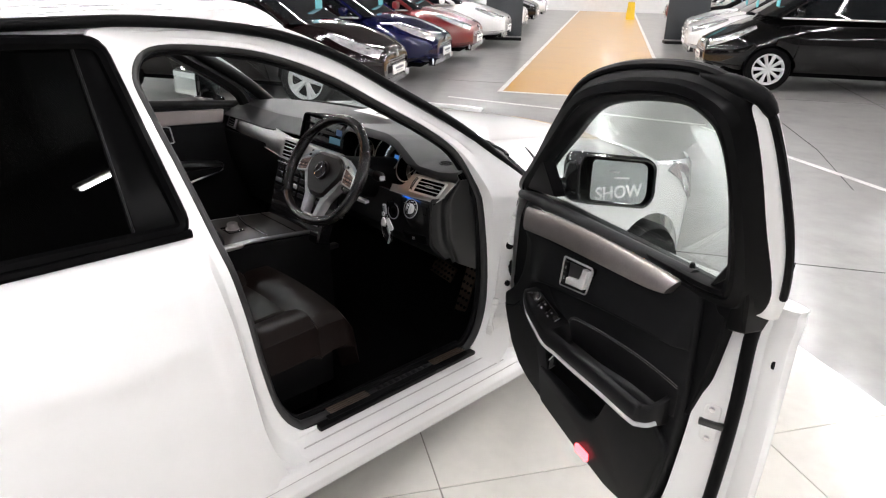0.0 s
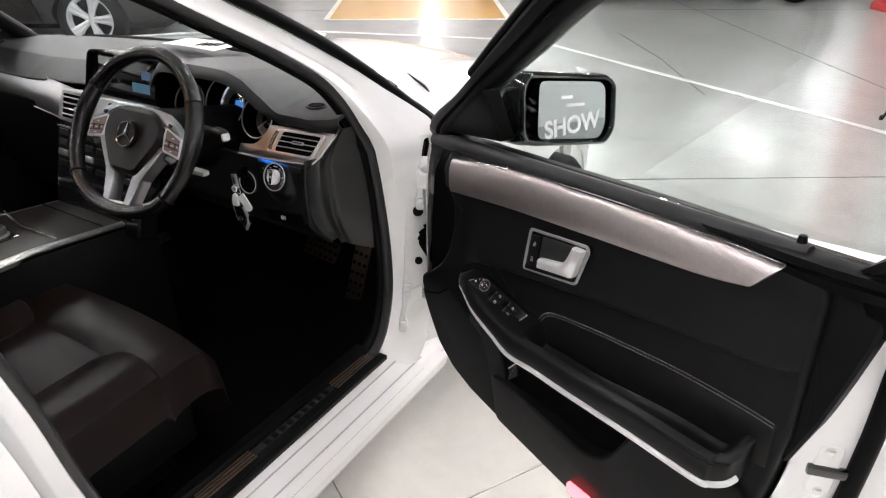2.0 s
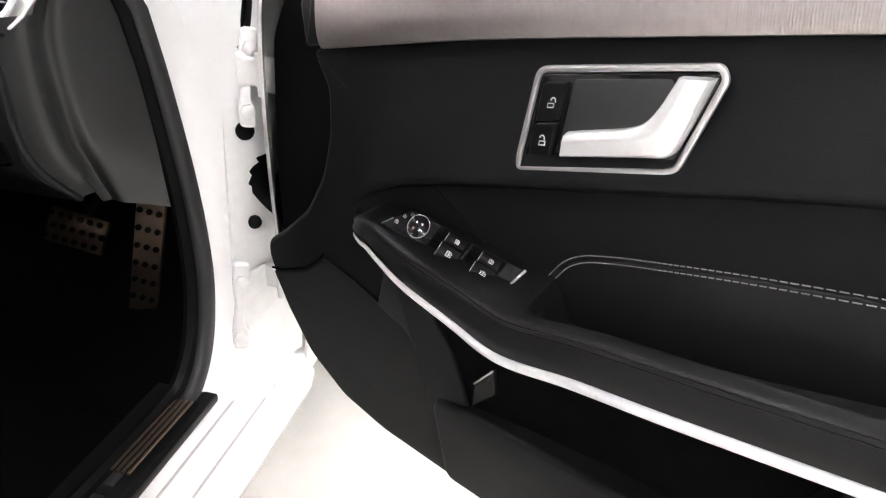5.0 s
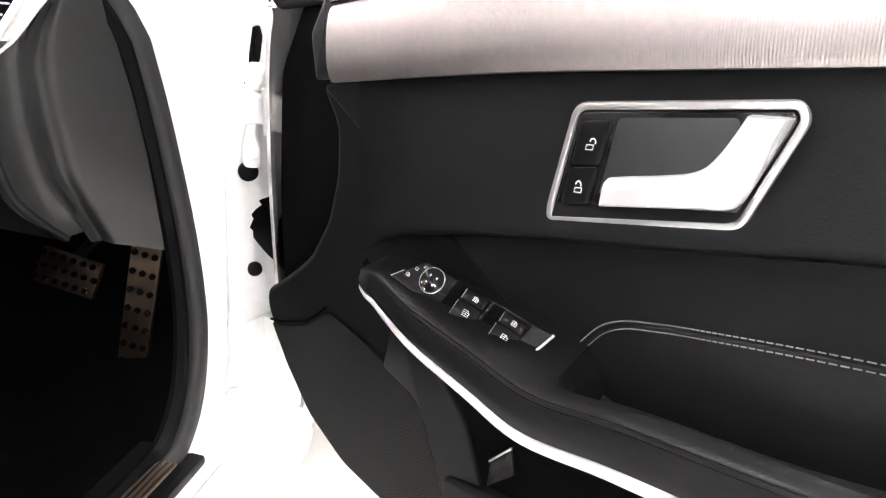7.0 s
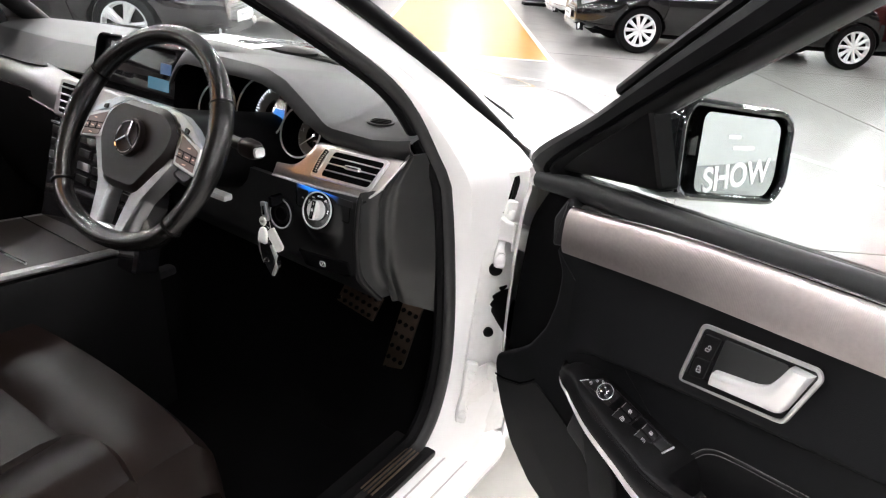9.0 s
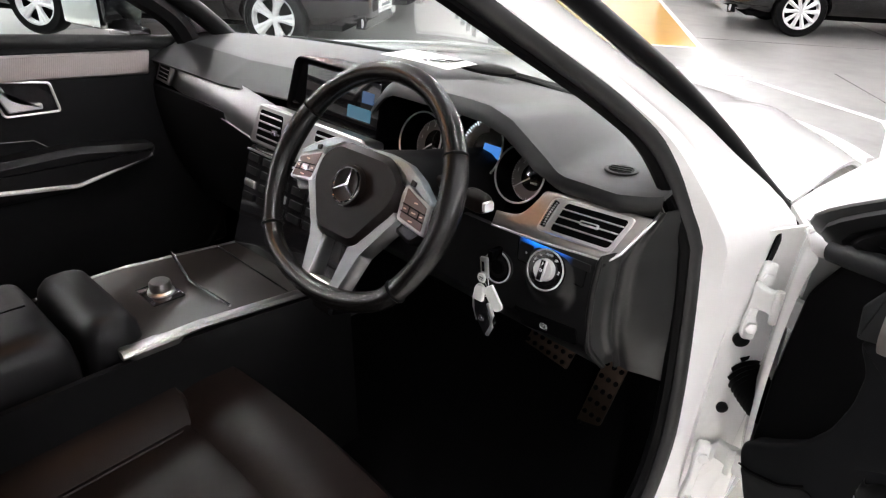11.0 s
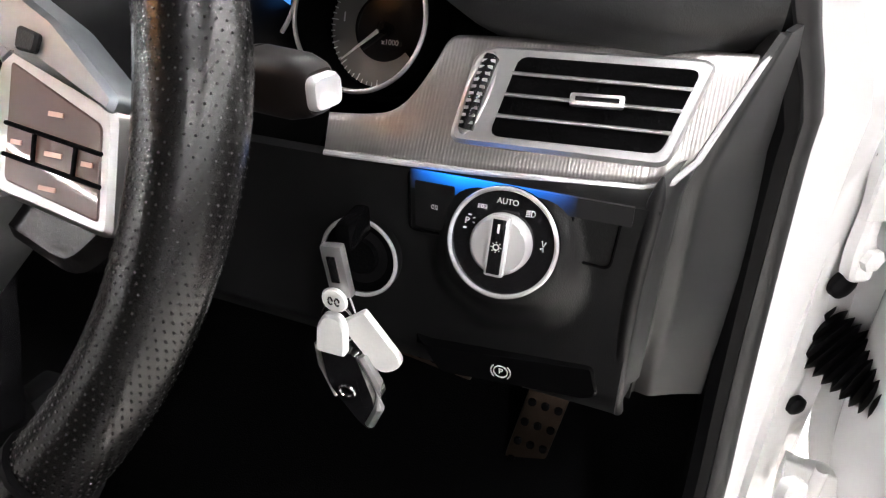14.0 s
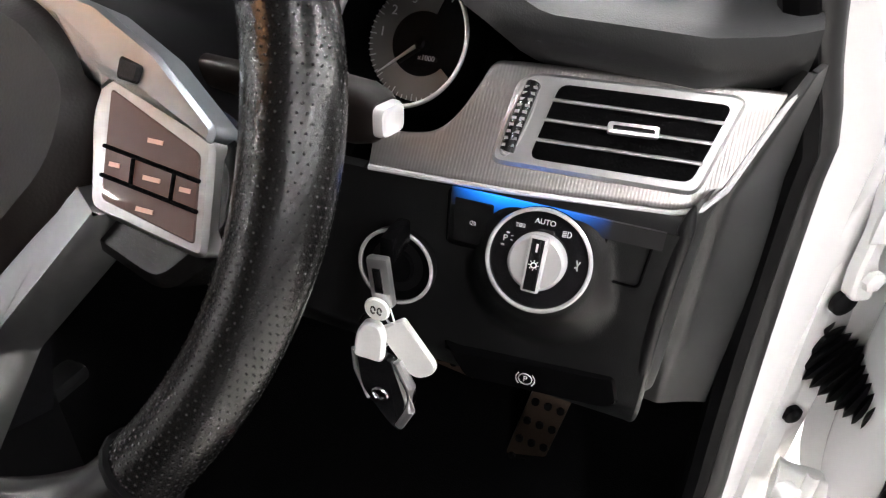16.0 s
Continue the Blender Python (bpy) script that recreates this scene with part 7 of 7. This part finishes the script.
def pad_pt(x0, x1, y0, y1, z0, z1):
    """A cushion block with a crowned top and round edges, as rings from the base up."""
    rings = []
    for f, ins in ((0.0, 0.0), (0.55, 0.0), (0.80, 0.005), (0.93, 0.014), (0.99, 0.028), (1.0, 0.045)):
        out = rounded([(x0 + ins, y0 + ins), (x1 - ins, y0 + ins), (x1 - ins, y1 - ins), (x0 + ins, y1 - ins)], 0.03, 5)
        rings.append([Vector((q.x, q.y, z0 + (z1 - z0) * f)) for q in out])
    return loft(rings, cap0=True, cap1=True)


arm = part("console_armrest", pad_pt(-0.085, 0.178, -1.12, -0.60, 0.62, 0.772), LEATHER, car, "black leather centre armrest")
part("armrest_pad", pad_pt(-0.080, 0.172, -0.592, -0.495, 0.64, 0.762), LEATHER, arm)
part("armrest_split", box(0.047, -0.86, 0.7722, 0.003, 0.46, 0.002), CARPET, arm)

# pedals
for nm, o, w, h, tl in (("brake_pedal", (0.487, 0.245, 0.505), 0.115, 0.062, 35), ("accelerator_pedal", (0.628, 0.205, 0.400), 0.050, 0.39, 28)):
    PM = Matrix.Translation(o) @ Matrix.Rotation(radians(tl + 0), 4, "X") @ Matrix.Rotation(radians(0), 4, "Y") @ Matrix.Rotation(radians(90), 4, "X")
    if nm == "accelerator_pedal":
        PM = frame_at(o, (1, 0.1, -0.2), (0.055, 0.03, 0.21))
    else:
        PM = frame_at(o, (1, 0.0, -0.15), (0.1, 0.5, 0.9))
    pd = part(nm, box(0, 0, 0, w, h, 0.010, 0.003, PM), STEEL, car, "steel pedal with rubber studs")
    nx, ny = (6, 3) if w > h else (3, 12)
    for i in range(nx):
        for j in range(ny):
            part("stud", lathe([(0.0055, 0), (0.0050, 0.004), (0.001, 0.005)], 8, PM @ Matrix.Translation((w * ((i + 0.5 + (0.25 if j % 2 else -0.25) * (nx > 3)) / nx - 0.5), h * ((j + 0.5) / ny - 0.5), 0.005))), RUBBER, pd)
    part("pedal_arm", tube([PM @ Vector((0, h * 0.3, -0.004)), PM @ Vector((0, h * 0.5 + 0.05, -0.05)), PM @ Vector((0, h * 0.5 + 0.16, -0.07))], 0.010, 8), PLASTIC, pd)
part("foot_rest", box(0.62, 0.20, 0.315, 0.07, 0.03, 0.02, 0.004), STEEL, car)

# passenger door lining
LX = -0.655
def lpoly(pts, x0, x1, bev, r, material, name, label=""):
    return part(name, slab(rounded(pts, r, 3), lambda y, z: Vector((x0, y, z)), lambda y, z: Vector((x1, y, z)), bev), material, pdoor, label)


pdoor = part("passenger_door", box(LX - 0.10, -0.40, 0.66, 0.06, 1.1, 0.70, 0.02), WHITE, car, "closed passenger door with black lining")
lpoly([(-0.95, 0.40), (0.10, 0.40), (0.09, 0.98), (-0.07, 1.02), (-0.95, 1.075)], LX - 0.07, LX, 0.01, 0.02, DOORCARD, "door_card")
lpoly([(-0.95, 1.005), (-0.075, 0.945), (-0.065, 1.005), (-0.95, 1.062)], LX, LX + 0.012, 0.004, 0.006, BRUSH, "trim_strip", "brushed aluminium strip")
HL = rounded([(-0.455, 0.975), (-0.318, 0.955), (-0.306, 0.884), (-0.428, 0.888)], 0.008, 4)
part("handle_surround", tube([Vector((LX + 0.004, q.x, q.y)) for q in HL], 0.0032, 8, closed=True, up=(1, 0, 0)), WHITECHROME, pdoor)
lpoly([(-0.450, 0.970), (-0.322, 0.951), (-0.311, 0.889), (-0.425, 0.893)], LX, LX + 0.003, 0.001, 0.006, GLOSSBLK, "handle_bowl")
lpoly([(-0.446, 0.966), (-0.424, 0.963), (-0.410, 0.930), (-0.385, 0.916), (-0.345, 0.911), (-0.345, 0.897), (-0.420, 0.897)], LX, LX + 0.014, 0.003, 0.004, WHITECHROME, "door_handle")
lpoly([(-0.95, 0.70), (-0.33, 0.69), (-0.12, 0.73), (-0.10, 0.77), (-0.30, 0.80), (-0.95, 0.79)], LX, LX + 0.06, 0.015, 0.02, LEATHER, "armrest")
part("silver_strip", tube([(LX + 0.062, -0.95, 0.738), (LX + 0.062, -0.56, 0.738), (LX + 0.060, -0.32, 0.705), (LX + 0.05, -0.12, 0.745)], 0.006, 8), SILVERPL, pdoor)
part("seam", tube([(LX + 0.003, -0.95, 0.848), (LX + 0.003, -0.54, 0.840), (LX + 0.003, -0.38, 0.822), (LX + 0.003, -0.34, 0.790)], 0.0012, 6), THREAD, pdoor)
part("window_ledge", tube([(LX - 0.02, -0.95, 1.075), (LX - 0.02, -0.4, 1.055), (LX - 0.01, 0.05, 1.012)], 0.018, 10), DASH, pdoor)
lm = part("wing_mirror", box(0, 0, 0, 0.20, 0.12, 0.13, 0.035, Matrix.Translation((-0.820, -0.10, 1.107)) @ Matrix.Rotation(radians(12), 4, "Z")), GLOSSBLK, pdoor, "black passenger wing mirror")
part("mirror_glass", box(0, -0.061, 0, 0.155, 0.003, 0.10, 0.001, Matrix.Translation((-0.820, -0.10, 1.107)) @ Matrix.Rotation(radians(12), 4, "Z")), MIRROR, lm)
part("mirror_arm", box(-0.74, -0.07, 1.04, 0.14, 0.06, 0.03, 0.01), GLOSSBLK, lm)
lg = part("door_glass", sheet(lambda s, t: Vector((-0.735 + 0.40 * 0.42 * t, -0.88 + 0.95 * s * (1 - 0.42 * t) , 1.06 + 0.36 * t)), 6, 6, 0.004), CLEAR, pdoor)
lg.visible_shadow = False

# ---- parked cars round the hall ----
def parked_car(b, a, facing, paint, label, length=4.3, width=1.78, height=1.5, group="parked cars", tall=False, plate=True, rim=SILVERPL, turn=0.0):
    """A parked car; its front middle stands at (b, a), facing is +1 or -1 across the lane."""
    rot = HALL_TURN + (-90 if facing > 0 else 90) + turn
    t = thing("parked_car", label, "car", hall(b, a), rot, group)
    L, W, H = length, width / 2, height
    hood = 0.66 if not tall else 0.60
    belt = H * 0.63
    ARCHES = (-0.88, -L + 0.85)

    def shape(y):
        """Half width, lowest and highest line of the body at y."""
        u = min(1.0, -y / 0.62)
        v = min(1.0, (L + y) / 0.5)
        w = W * (0.58 + 0.42 * (1 - (1 - u) ** 2.4)) * (0.80 + 0.20 * (1 - (1 - v) ** 2.2))
        low = 0.34 - 0.14 * u**0.45
        top = 0.58 + 0.20 * u**0.35 + (belt - 0.75) * ease(-y / 1.25) - 0.07 * (1 - v) ** 2
        return w, low, top

    def body_pt(y, a):
        """A place on the body's skin: a turns round the section from the right side over the top."""
        w, low, top = shape(y)
        c, q = math.cos(a), math.sin(a)
        x = w * math.copysign(abs(c) ** 0.50, c)
        if q >= 0:
            z = low + (top - low) * (0.52 + 0.48 * q**0.62)
        else:
            z = low + (top - low) * (0.52 - 0.52 * abs(q) ** 0.42)
        x *= 1 - 0.05 * max(0.0, -q) - 0.03 * max(0.0, q)
        for ax in ARCHES:
            d = abs(y - ax)
            if d < 0.37 and abs(x) > 0.55 * W:
                z = max(z, min(0.30 + math.sqrt(0.37**2 - d * d), top - 0.10))
        return Vector((x, y, z))

    ys = sorted([-L * f**1.9 for f in np.linspace(0, 1, 80)] + [ax + d for ax in ARCHES for d in (-0.371, -0.366, -0.34, 0.34, 0.366, 0.371)], reverse=True)
    NA = 44
    rings = [[body_pt(y, 2 * math.pi * k / NA) for k in range(NA)] for y in ys]
    part("body", loft(rings, cap0=True, cap1=True), paint, t, smooth=55)
    # greenhouse
    y0, y1, y2, y3 = (-0.95, -1.75, -L + 0.75, -L + 0.15) if not tall else (-0.75, -1.65, -L + 0.40, -L + 0.10)
    base_z = belt - 0.02
    gh = []
    for f in np.linspace(0, 1, 9):
        z = base_z + (H - 0.06 - base_z) * f
        w = W * (0.93 - 0.20 * f)
        yy0, yy1 = y0 + (y1 - y0) * f**0.9, y3 + (y2 - y3) * f
        rr = rounded([(-w, yy0 - 0.22), (-w * 0.7, yy0), (w * 0.7, yy0), (w, yy0 - 0.22), (w, yy1 + 0.1), (w * 0.8, yy1), (-w * 0.8, yy1), (-w, yy1 + 0.1)], 0.08, 3)
        gh.append([Vector((q.x, q.y, z)) for q in rr])
    cabin = part("cabin_glass", loft(gh, cap1=True), CARGLASS, t, "dark car windows")
    roof = []
    for f, dz in ((1.02, -0.03), (1.03, 0.0), (0.97, 0.035), (0.75, 0.055), (0.2, 0.06)):
        roof.append([Vector((q.x * f, (q.y - (y1 + y2) / 2) * f + (y1 + y2) / 2, H - 0.06 + dz)) for q in gh[-1]])
    part("roof", loft(roof, cap0=True, cap1=True), paint, t)
    for sx in (-1, 1):
        bl = [gh[0], gh[4], gh[8]]
        for idx in (0, 12) if sx < 0 else (12, 0):
            pass
        pts = lambda yy, f: Vector((sx * W * (0.935 - 0.20 * f), yy, base_z + (H - 0.06 - base_z) * f))
        part("pillar", tube([pts(y0 - 0.14, 0.0), pts((y0 + y1) / 2 - 0.15, 0.5), pts(y1 - 0.13, 1.0)], 0.035, 8), paint, t)
        mid = (y1 + y2) / 2 - 0.1
        part("pillar", tube([pts(mid, 0.0), pts(mid - 0.02, 0.5), pts(mid - 0.05, 1.0)], 0.04, 8), GLOSSBLK, t)
        part("pillar", tube([pts(y3 + 0.16, 0.0), pts((y2 + y3) / 2 + 0.12, 0.5), pts(y2 + 0.12, 1.0)], 0.06, 8), paint, t)
        part("waist_strip", tube([pts(y0 - 0.2, -0.02), pts(mid, -0.02), pts(y3 + 0.1, -0.02)], 0.013, 6), WHITECHROME, t)
        sx_out = sx * (W * 0.90)
        hl = part("headlight", lamp_patch(body_pt, sx), CRYSTAL, t, "clear headlight")
        lq = body_pt(-0.16, radians(44) if sx > 0 else math.pi - radians(44))
        part("lamp_lens", lathe([(0.050, 0), (0.050, 0.014), (0.030, 0.020), (0.001, 0.021)], 16, frame_at(lq, (1, -sx * 0.6, 0), (0, -0.7, 0.7))), CHROME, hl)
        part("tail_light", box(sx * W * 0.86, -L + 0.10, belt * 0.93, 0.16, 0.14, 0.20, 0.04), REDLENS, t, "red tail light")
        mir = part("wing_mirror", box(sx * (W + 0.09), y0 - 0.38, belt + 0.06, 0.20, 0.10, 0.13, 0.04), paint, t)
        for ax in (-0.88, -L + 0.85):
            road_wheel(t, sx * (W - 0.12), ax, sx, 0.325, rim, 10 if tall else 5)
        part("door_line", tube([Vector((sx * W * 0.995, y0 - 0.45, belt * 0.9)), Vector((sx * W * 1.003, y0 - 0.48, belt * 0.6)), Vector((sx * W * 0.985, y0 - 0.40, 0.30))], 0.004, 5), RUBBER, t)
        part("door_handle", box(sx * W * 1.0, mid + 0.15, belt * 0.86, 0.03, 0.18, 0.03, 0.01), paint, t)
    nose_y = lambda x, z: 0.006 - 0.10 * (x / W) ** 2
    gz = 0.53
    g = part("grille", slab(rounded([(-W * 0.50, gz - 0.01), (-W * 0.40, gz - 0.075), (W * 0.40, gz - 0.075), (W * 0.50, gz - 0.01), (W * 0.46, gz + 0.035), (-W * 0.46, gz + 0.035)], 0.02, 4), lambda x, z: Vector((x, nose_y(x, z) - 0.03, z)), lambda x, z: Vector((x, nose_y(x, z) + 0.006, z)), 0.004), GLOSSBLK, t, "black front grille")
    for k in range(3):
        part("grille_bar", tube([Vector((x, nose_y(x, 0) + 0.010, gz - 0.050 + 0.032 * k)) for x in np.linspace(-W * 0.42, W * 0.42, 9)], 0.005, 6), CHROME, g)
    part("lower_intake", slab(rounded([(-W * 0.62, 0.225), (W * 0.62, 0.225), (W * 0.56, 0.315), (-W * 0.56, 0.315)], 0.03, 4), lambda x, z: Vector((x, nose_y(x, z) - 0.10, z)), lambda x, z: Vector((x, nose_y(x, z) + 0.001, z)), 0.006), GLOSSBLK, t, "black lower air intake")
    part("badge", lathe([(0.048, 0), (0.048, 0.010), (0.030, 0.016), (0.001, 0.016)], 20, frame_at((0, nose_y(0, 0) - 0.004, gz + 0.075), (-1, 0, 0), (0, -0.5, 1))), CHROME, t)
    for sx in (-1, 1):
        part("fog_lamp", lathe([(0.042, 0), (0.042, 0.012), (0.030, 0.018), (0.001, 0.018)], 16, frame_at((sx * W * 0.70, -0.045, 0.300), (-1, -sx * 0.4, 0), (0, 0, 1))), SILVERPL, t)
        part("bumper_line", tube([body_pt(y, radians(-16) if sx > 0 else math.pi + radians(16)) + Vector((sx * 0.002, 0.002, 0)) for y in np.linspace(-0.02, -0.48, 12)], 0.0035, 5), RUBBER, t)
        part("bonnet_line", tube([body_pt(y, radians(66) if sx > 0 else math.pi - radians(66)) + Vector((0, 0, 0.001)) for y in np.linspace(-0.20, -1.05, 12)], 0.003, 5), RUBBER, t)
    if plate:
        pl = part("number_plate", box(0, 0.035, 0.42, 0.52, 0.012, 0.115, 0.004), TAGWHITE, t, "white dealer plate")
        part("plate_bar", box(0, 0.042, 0.432, 0.34, 0.003, 0.030), mat("plate_grey", (0.15, 0.16, 0.18), 0.5), pl)
        part("plate_bar", box(0, 0.042, 0.395, 0.26, 0.003, 0.012), mat("plate_pale", (0.45, 0.45, 0.46), 0.5), pl)
    card = part("price_card", box(-W * 0.35, y0 - 0.22, base_z + 0.20, 0.20, 0.012, 0.14, 0.002, Matrix.Identity(4)), mat("teal_card", (0.10, 0.42, 0.46), 0.5), t, "teal price card behind the windscreen")
    part("underside", box(0, -L / 2, 0.25, width * 0.8, L * 0.9, 0.06), CARPET, t)
    return t


CARGLASS = mat("parked_car_glass", (0.006, 0.007, 0.008), 0.04, coat=0.3)


def lamp_patch(skin, sx):
    """A headlight that lies on the body's corner, narrowing to the rear."""
    out = []
    for k in range(14):
        f = k / 13
        y = -0.055 - 0.60 * f
        row = []
        for g in (0.0, 0.25, 0.5, 0.75, 1.0):
            a = radians(44 + (g - 0.5) * 44 * (1 - 0.70 * f) + 6 * f)
            q = skin(y, a if sx > 0 else math.pi - a)
            row.append(q + Vector((sx * 0.006, 0.006, 0.006)))
        out.append(row)
    return loft(out, closed=False)


def paint(name, c):
    dark = max(c) < 0.1
    return mat(name, c, 0.07 if dark else 0.3, coat=0.0 if dark else 1.0, noise_scale=1.5, var=0.05, spec=0.45)


P_BLACK, P_BLUE, P_RED, P_WHITE = paint("black_paint", (0.003, 0.0029, 0.003)), paint("navy_paint", (0.004, 0.005, 0.032)), paint("dark_red_paint", (0.13, 0.007, 0.009)), paint("white_parked_paint", (0.72, 0.72, 0.72))
P_WINE = paint("wine_black_paint", (0.0045, 0.0013, 0.0016))

parked_car(-1.55, 6.1, 1, P_WINE, "black parked hatchback with bright headlights beside the lane", 4.4, 1.77, 1.55)
parked_car(-1.45, 8.4, 1, P_BLUE, "dark blue parked hatchback with a white dealer plate", 4.2, 1.75, 1.48)
parked_car(-1.35, 10.7, 1, P_RED, "dark red parked hatchback beside a blue one", 4.1, 1.74, 1.48)
parked_car(-1.2, 13.6, 1, P_WHITE, "white parked hatchback with a black grille", 4.1, 1.76, 1.45)
parked_car(-1.2, 16.9, 1, P_WHITE, "white parked hatchback farther down the row", 4.1, 1.74, 1.45)
parked_car(-1.2, 19.9, 1, P_BLACK, "black parked hatchback far down the hall", 4.1, 1.74, 1.45)
parked_car(-1.2, 22.8, 1, P_WHITE, "white parked hatchback near the end wall", 4.1, 1.74, 1.45)
parked_car(2.55, 9.62, -1, P_BLACK, "black parked people carrier with silver wheels", 4.85, 1.90, 1.72, tall=True)
parked_car(2.55, 12.3, -1, P_WHITE, "white parked crossover beside the lane", 4.2, 1.76, 1.52)
parked_car(2.75, 14.6, -1, P_WHITE, "white parked hatchback beside the lane", 4.1, 1.74, 1.45)
parked_car(2.8, 17.0, -1, P_BLACK, "dark parked hatchback beside the lane", 4.1, 1.74, 1.45)
parked_car(2.8, 19.6, -1, P_WHITE, "white parked hatchback far along the lane", 4.1, 1.74, 1.45)
parked_car(2.8, 22.4, -1, P_RED, "red parked hatchback near the end wall", 4.1, 1.74, 1.45)
parked_car(8.3, 12.0, -1, P_BLACK, "black parked saloon behind the people carrier", 4.5, 1.8, 1.45)
parked_car(8.1, 9.4, -1, P_BLACK, "black parked saloon next to the red column", 4.5, 1.8, 1.45)
parked_car(14.6, 7.4, 1, P_WHITE, "white parked hatchback showing its tail light", 4.2, 1.76, 1.48)

# red columns, banners, folding sign, tripod
for b, a in ((7.62, 7.87), (7.62, 20.0), (-7.5, 20.0)):
    t = thing("column", "square red painted hall column", "column", hall(b, a), HALL_TURN, "hall columns")
    part("shaft", box(0, 0, HIGH / 2, 0.5, 0.5, HIGH, 0.015), RED, t)
    part("skirting", box(0, 0, 0.05, 0.53, 0.53, 0.10, 0.008), RED, t)
for b, a, w in ((-1.5, 14.95, 0.9), (2.9, 15.9, 1.0)):
    t = thing("banner_stand", "dark upright banner stand between the cars", "banner", hall(b, a), HALL_TURN + 8)
    part("panel", box(0, 0, 1.15, w, 0.03, 2.1, 0.008), BANNER, t)
    part("foot", box(0, 0, 0.04, w, 0.35, 0.07, 0.015), PLASTIC, t)
    part("print_bar", box(0, -0.02, 1.6, w * 0.7, 0.006, 0.10), mat("banner_teal", (0.05, 0.30, 0.34), 0.5), t)
    part("print_bar", box(0, -0.02, 1.3, w * 0.6, 0.006, 0.05), mat("banner_orange", (0.6, 0.25, 0.05), 0.5), t)
t = thing("folding_sign", "yellow folding wet floor sign by the lane", "sign", hall(1.75, 25.0), HALL_TURN)
for s in (-1, 1):
    part("leaf", slab(rounded([(-0.16, 0.0), (0.16, 0.0), (0.12, 0.62), (-0.12, 0.62)], 0.03), lambda x, z, s=s: Vector((x, s * (0.16 - 0.24 * z), z)), lambda x, z, s=s: Vector((x, s * (0.175 - 0.24 * z), z)), 0.004), mat("sign_yellow", (0.75, 0.50, 0.02), 0.4), t)


def tripod(x, y):
    t = thing("tripod", "thin black tripod standing on the floor", "tripod", (x, y, 0))
    for k in range(3):
        a = radians(25 + 120 * k)
        d = Vector((math.cos(a), math.sin(a), 0))
        leg = part("leg", tube([d * 0.33, d * 0.20 + Vector((0, 0, 0.42)), d * 0.03 + Vector((0, 0, 1.0))], [0.009, 0.012, 0.014], 8), PLASTIC, t)
        part("rubber_foot", lathe([(0.014, 0), (0.016, 0.02), (0.010, 0.035), (0.001, 0.036)], 10, Matrix.Translation(d * 0.335)), RUBBER, leg)
        part("brace", tube([d * 0.20 + Vector((0, 0, 0.42)), Vector((0, 0, 0.50))], 0.006, 6), PLASTIC, t)
    part("centre_post", tube([(0, 0, 0.40), (0, 0, 1.35)], 0.012, 10), PLASTIC, t)
    part("head", box(0, 0, 1.38, 0.07, 0.09, 0.06, 0.015), PLASTIC, t)
    return t


tripod(2.27, 4.45)
for x0, y0, x1, y1 in ((-1.25, 5.98, 2.9, 3.86), (-4.4, 5.0, -1.25, 6.1)):
    d = Vector((x1 - x0, y1 - y0, 0))
    tagged(part("floor_line", box(d.length / 2, 0, 0.002, d.length, 0.06, 0.004, m=frame_at((x0, y0, 0), d, (-d.y, d.x, 0))), LINE), "thin white painted bay line on concrete", "floor marking", kind="structure")
# saw-cut joints and a crack in the concrete
JOINT = mat("floor_joint", (0.06, 0.058, 0.055), 0.8, noise_scale=8, var=0.2)
for x0, y0, x1, y1, w in ((-3.2, -0.05, 5.6, 5.67, 0.009), (-0.73, 6.98, 0.05, 5.88, 0.012), (0.05, 5.88, 0.75, 4.66, 0.008), (-5.5, 6.05, 6.5, 13.85, 0.010), (6.5, -1.2, -2.1, 12.0, 0.009)):
    d = Vector((x1 - x0, y1 - y0, 0))
    tagged(part("floor_joint", box(d.length / 2, 0, 0.0005, d.length, w, 0.002, m=frame_at((x0, y0, 0), d, (-d.y, d.x, 0))), JOINT), "thin dark joint in the grey concrete floor", "floor joint", kind="structure")
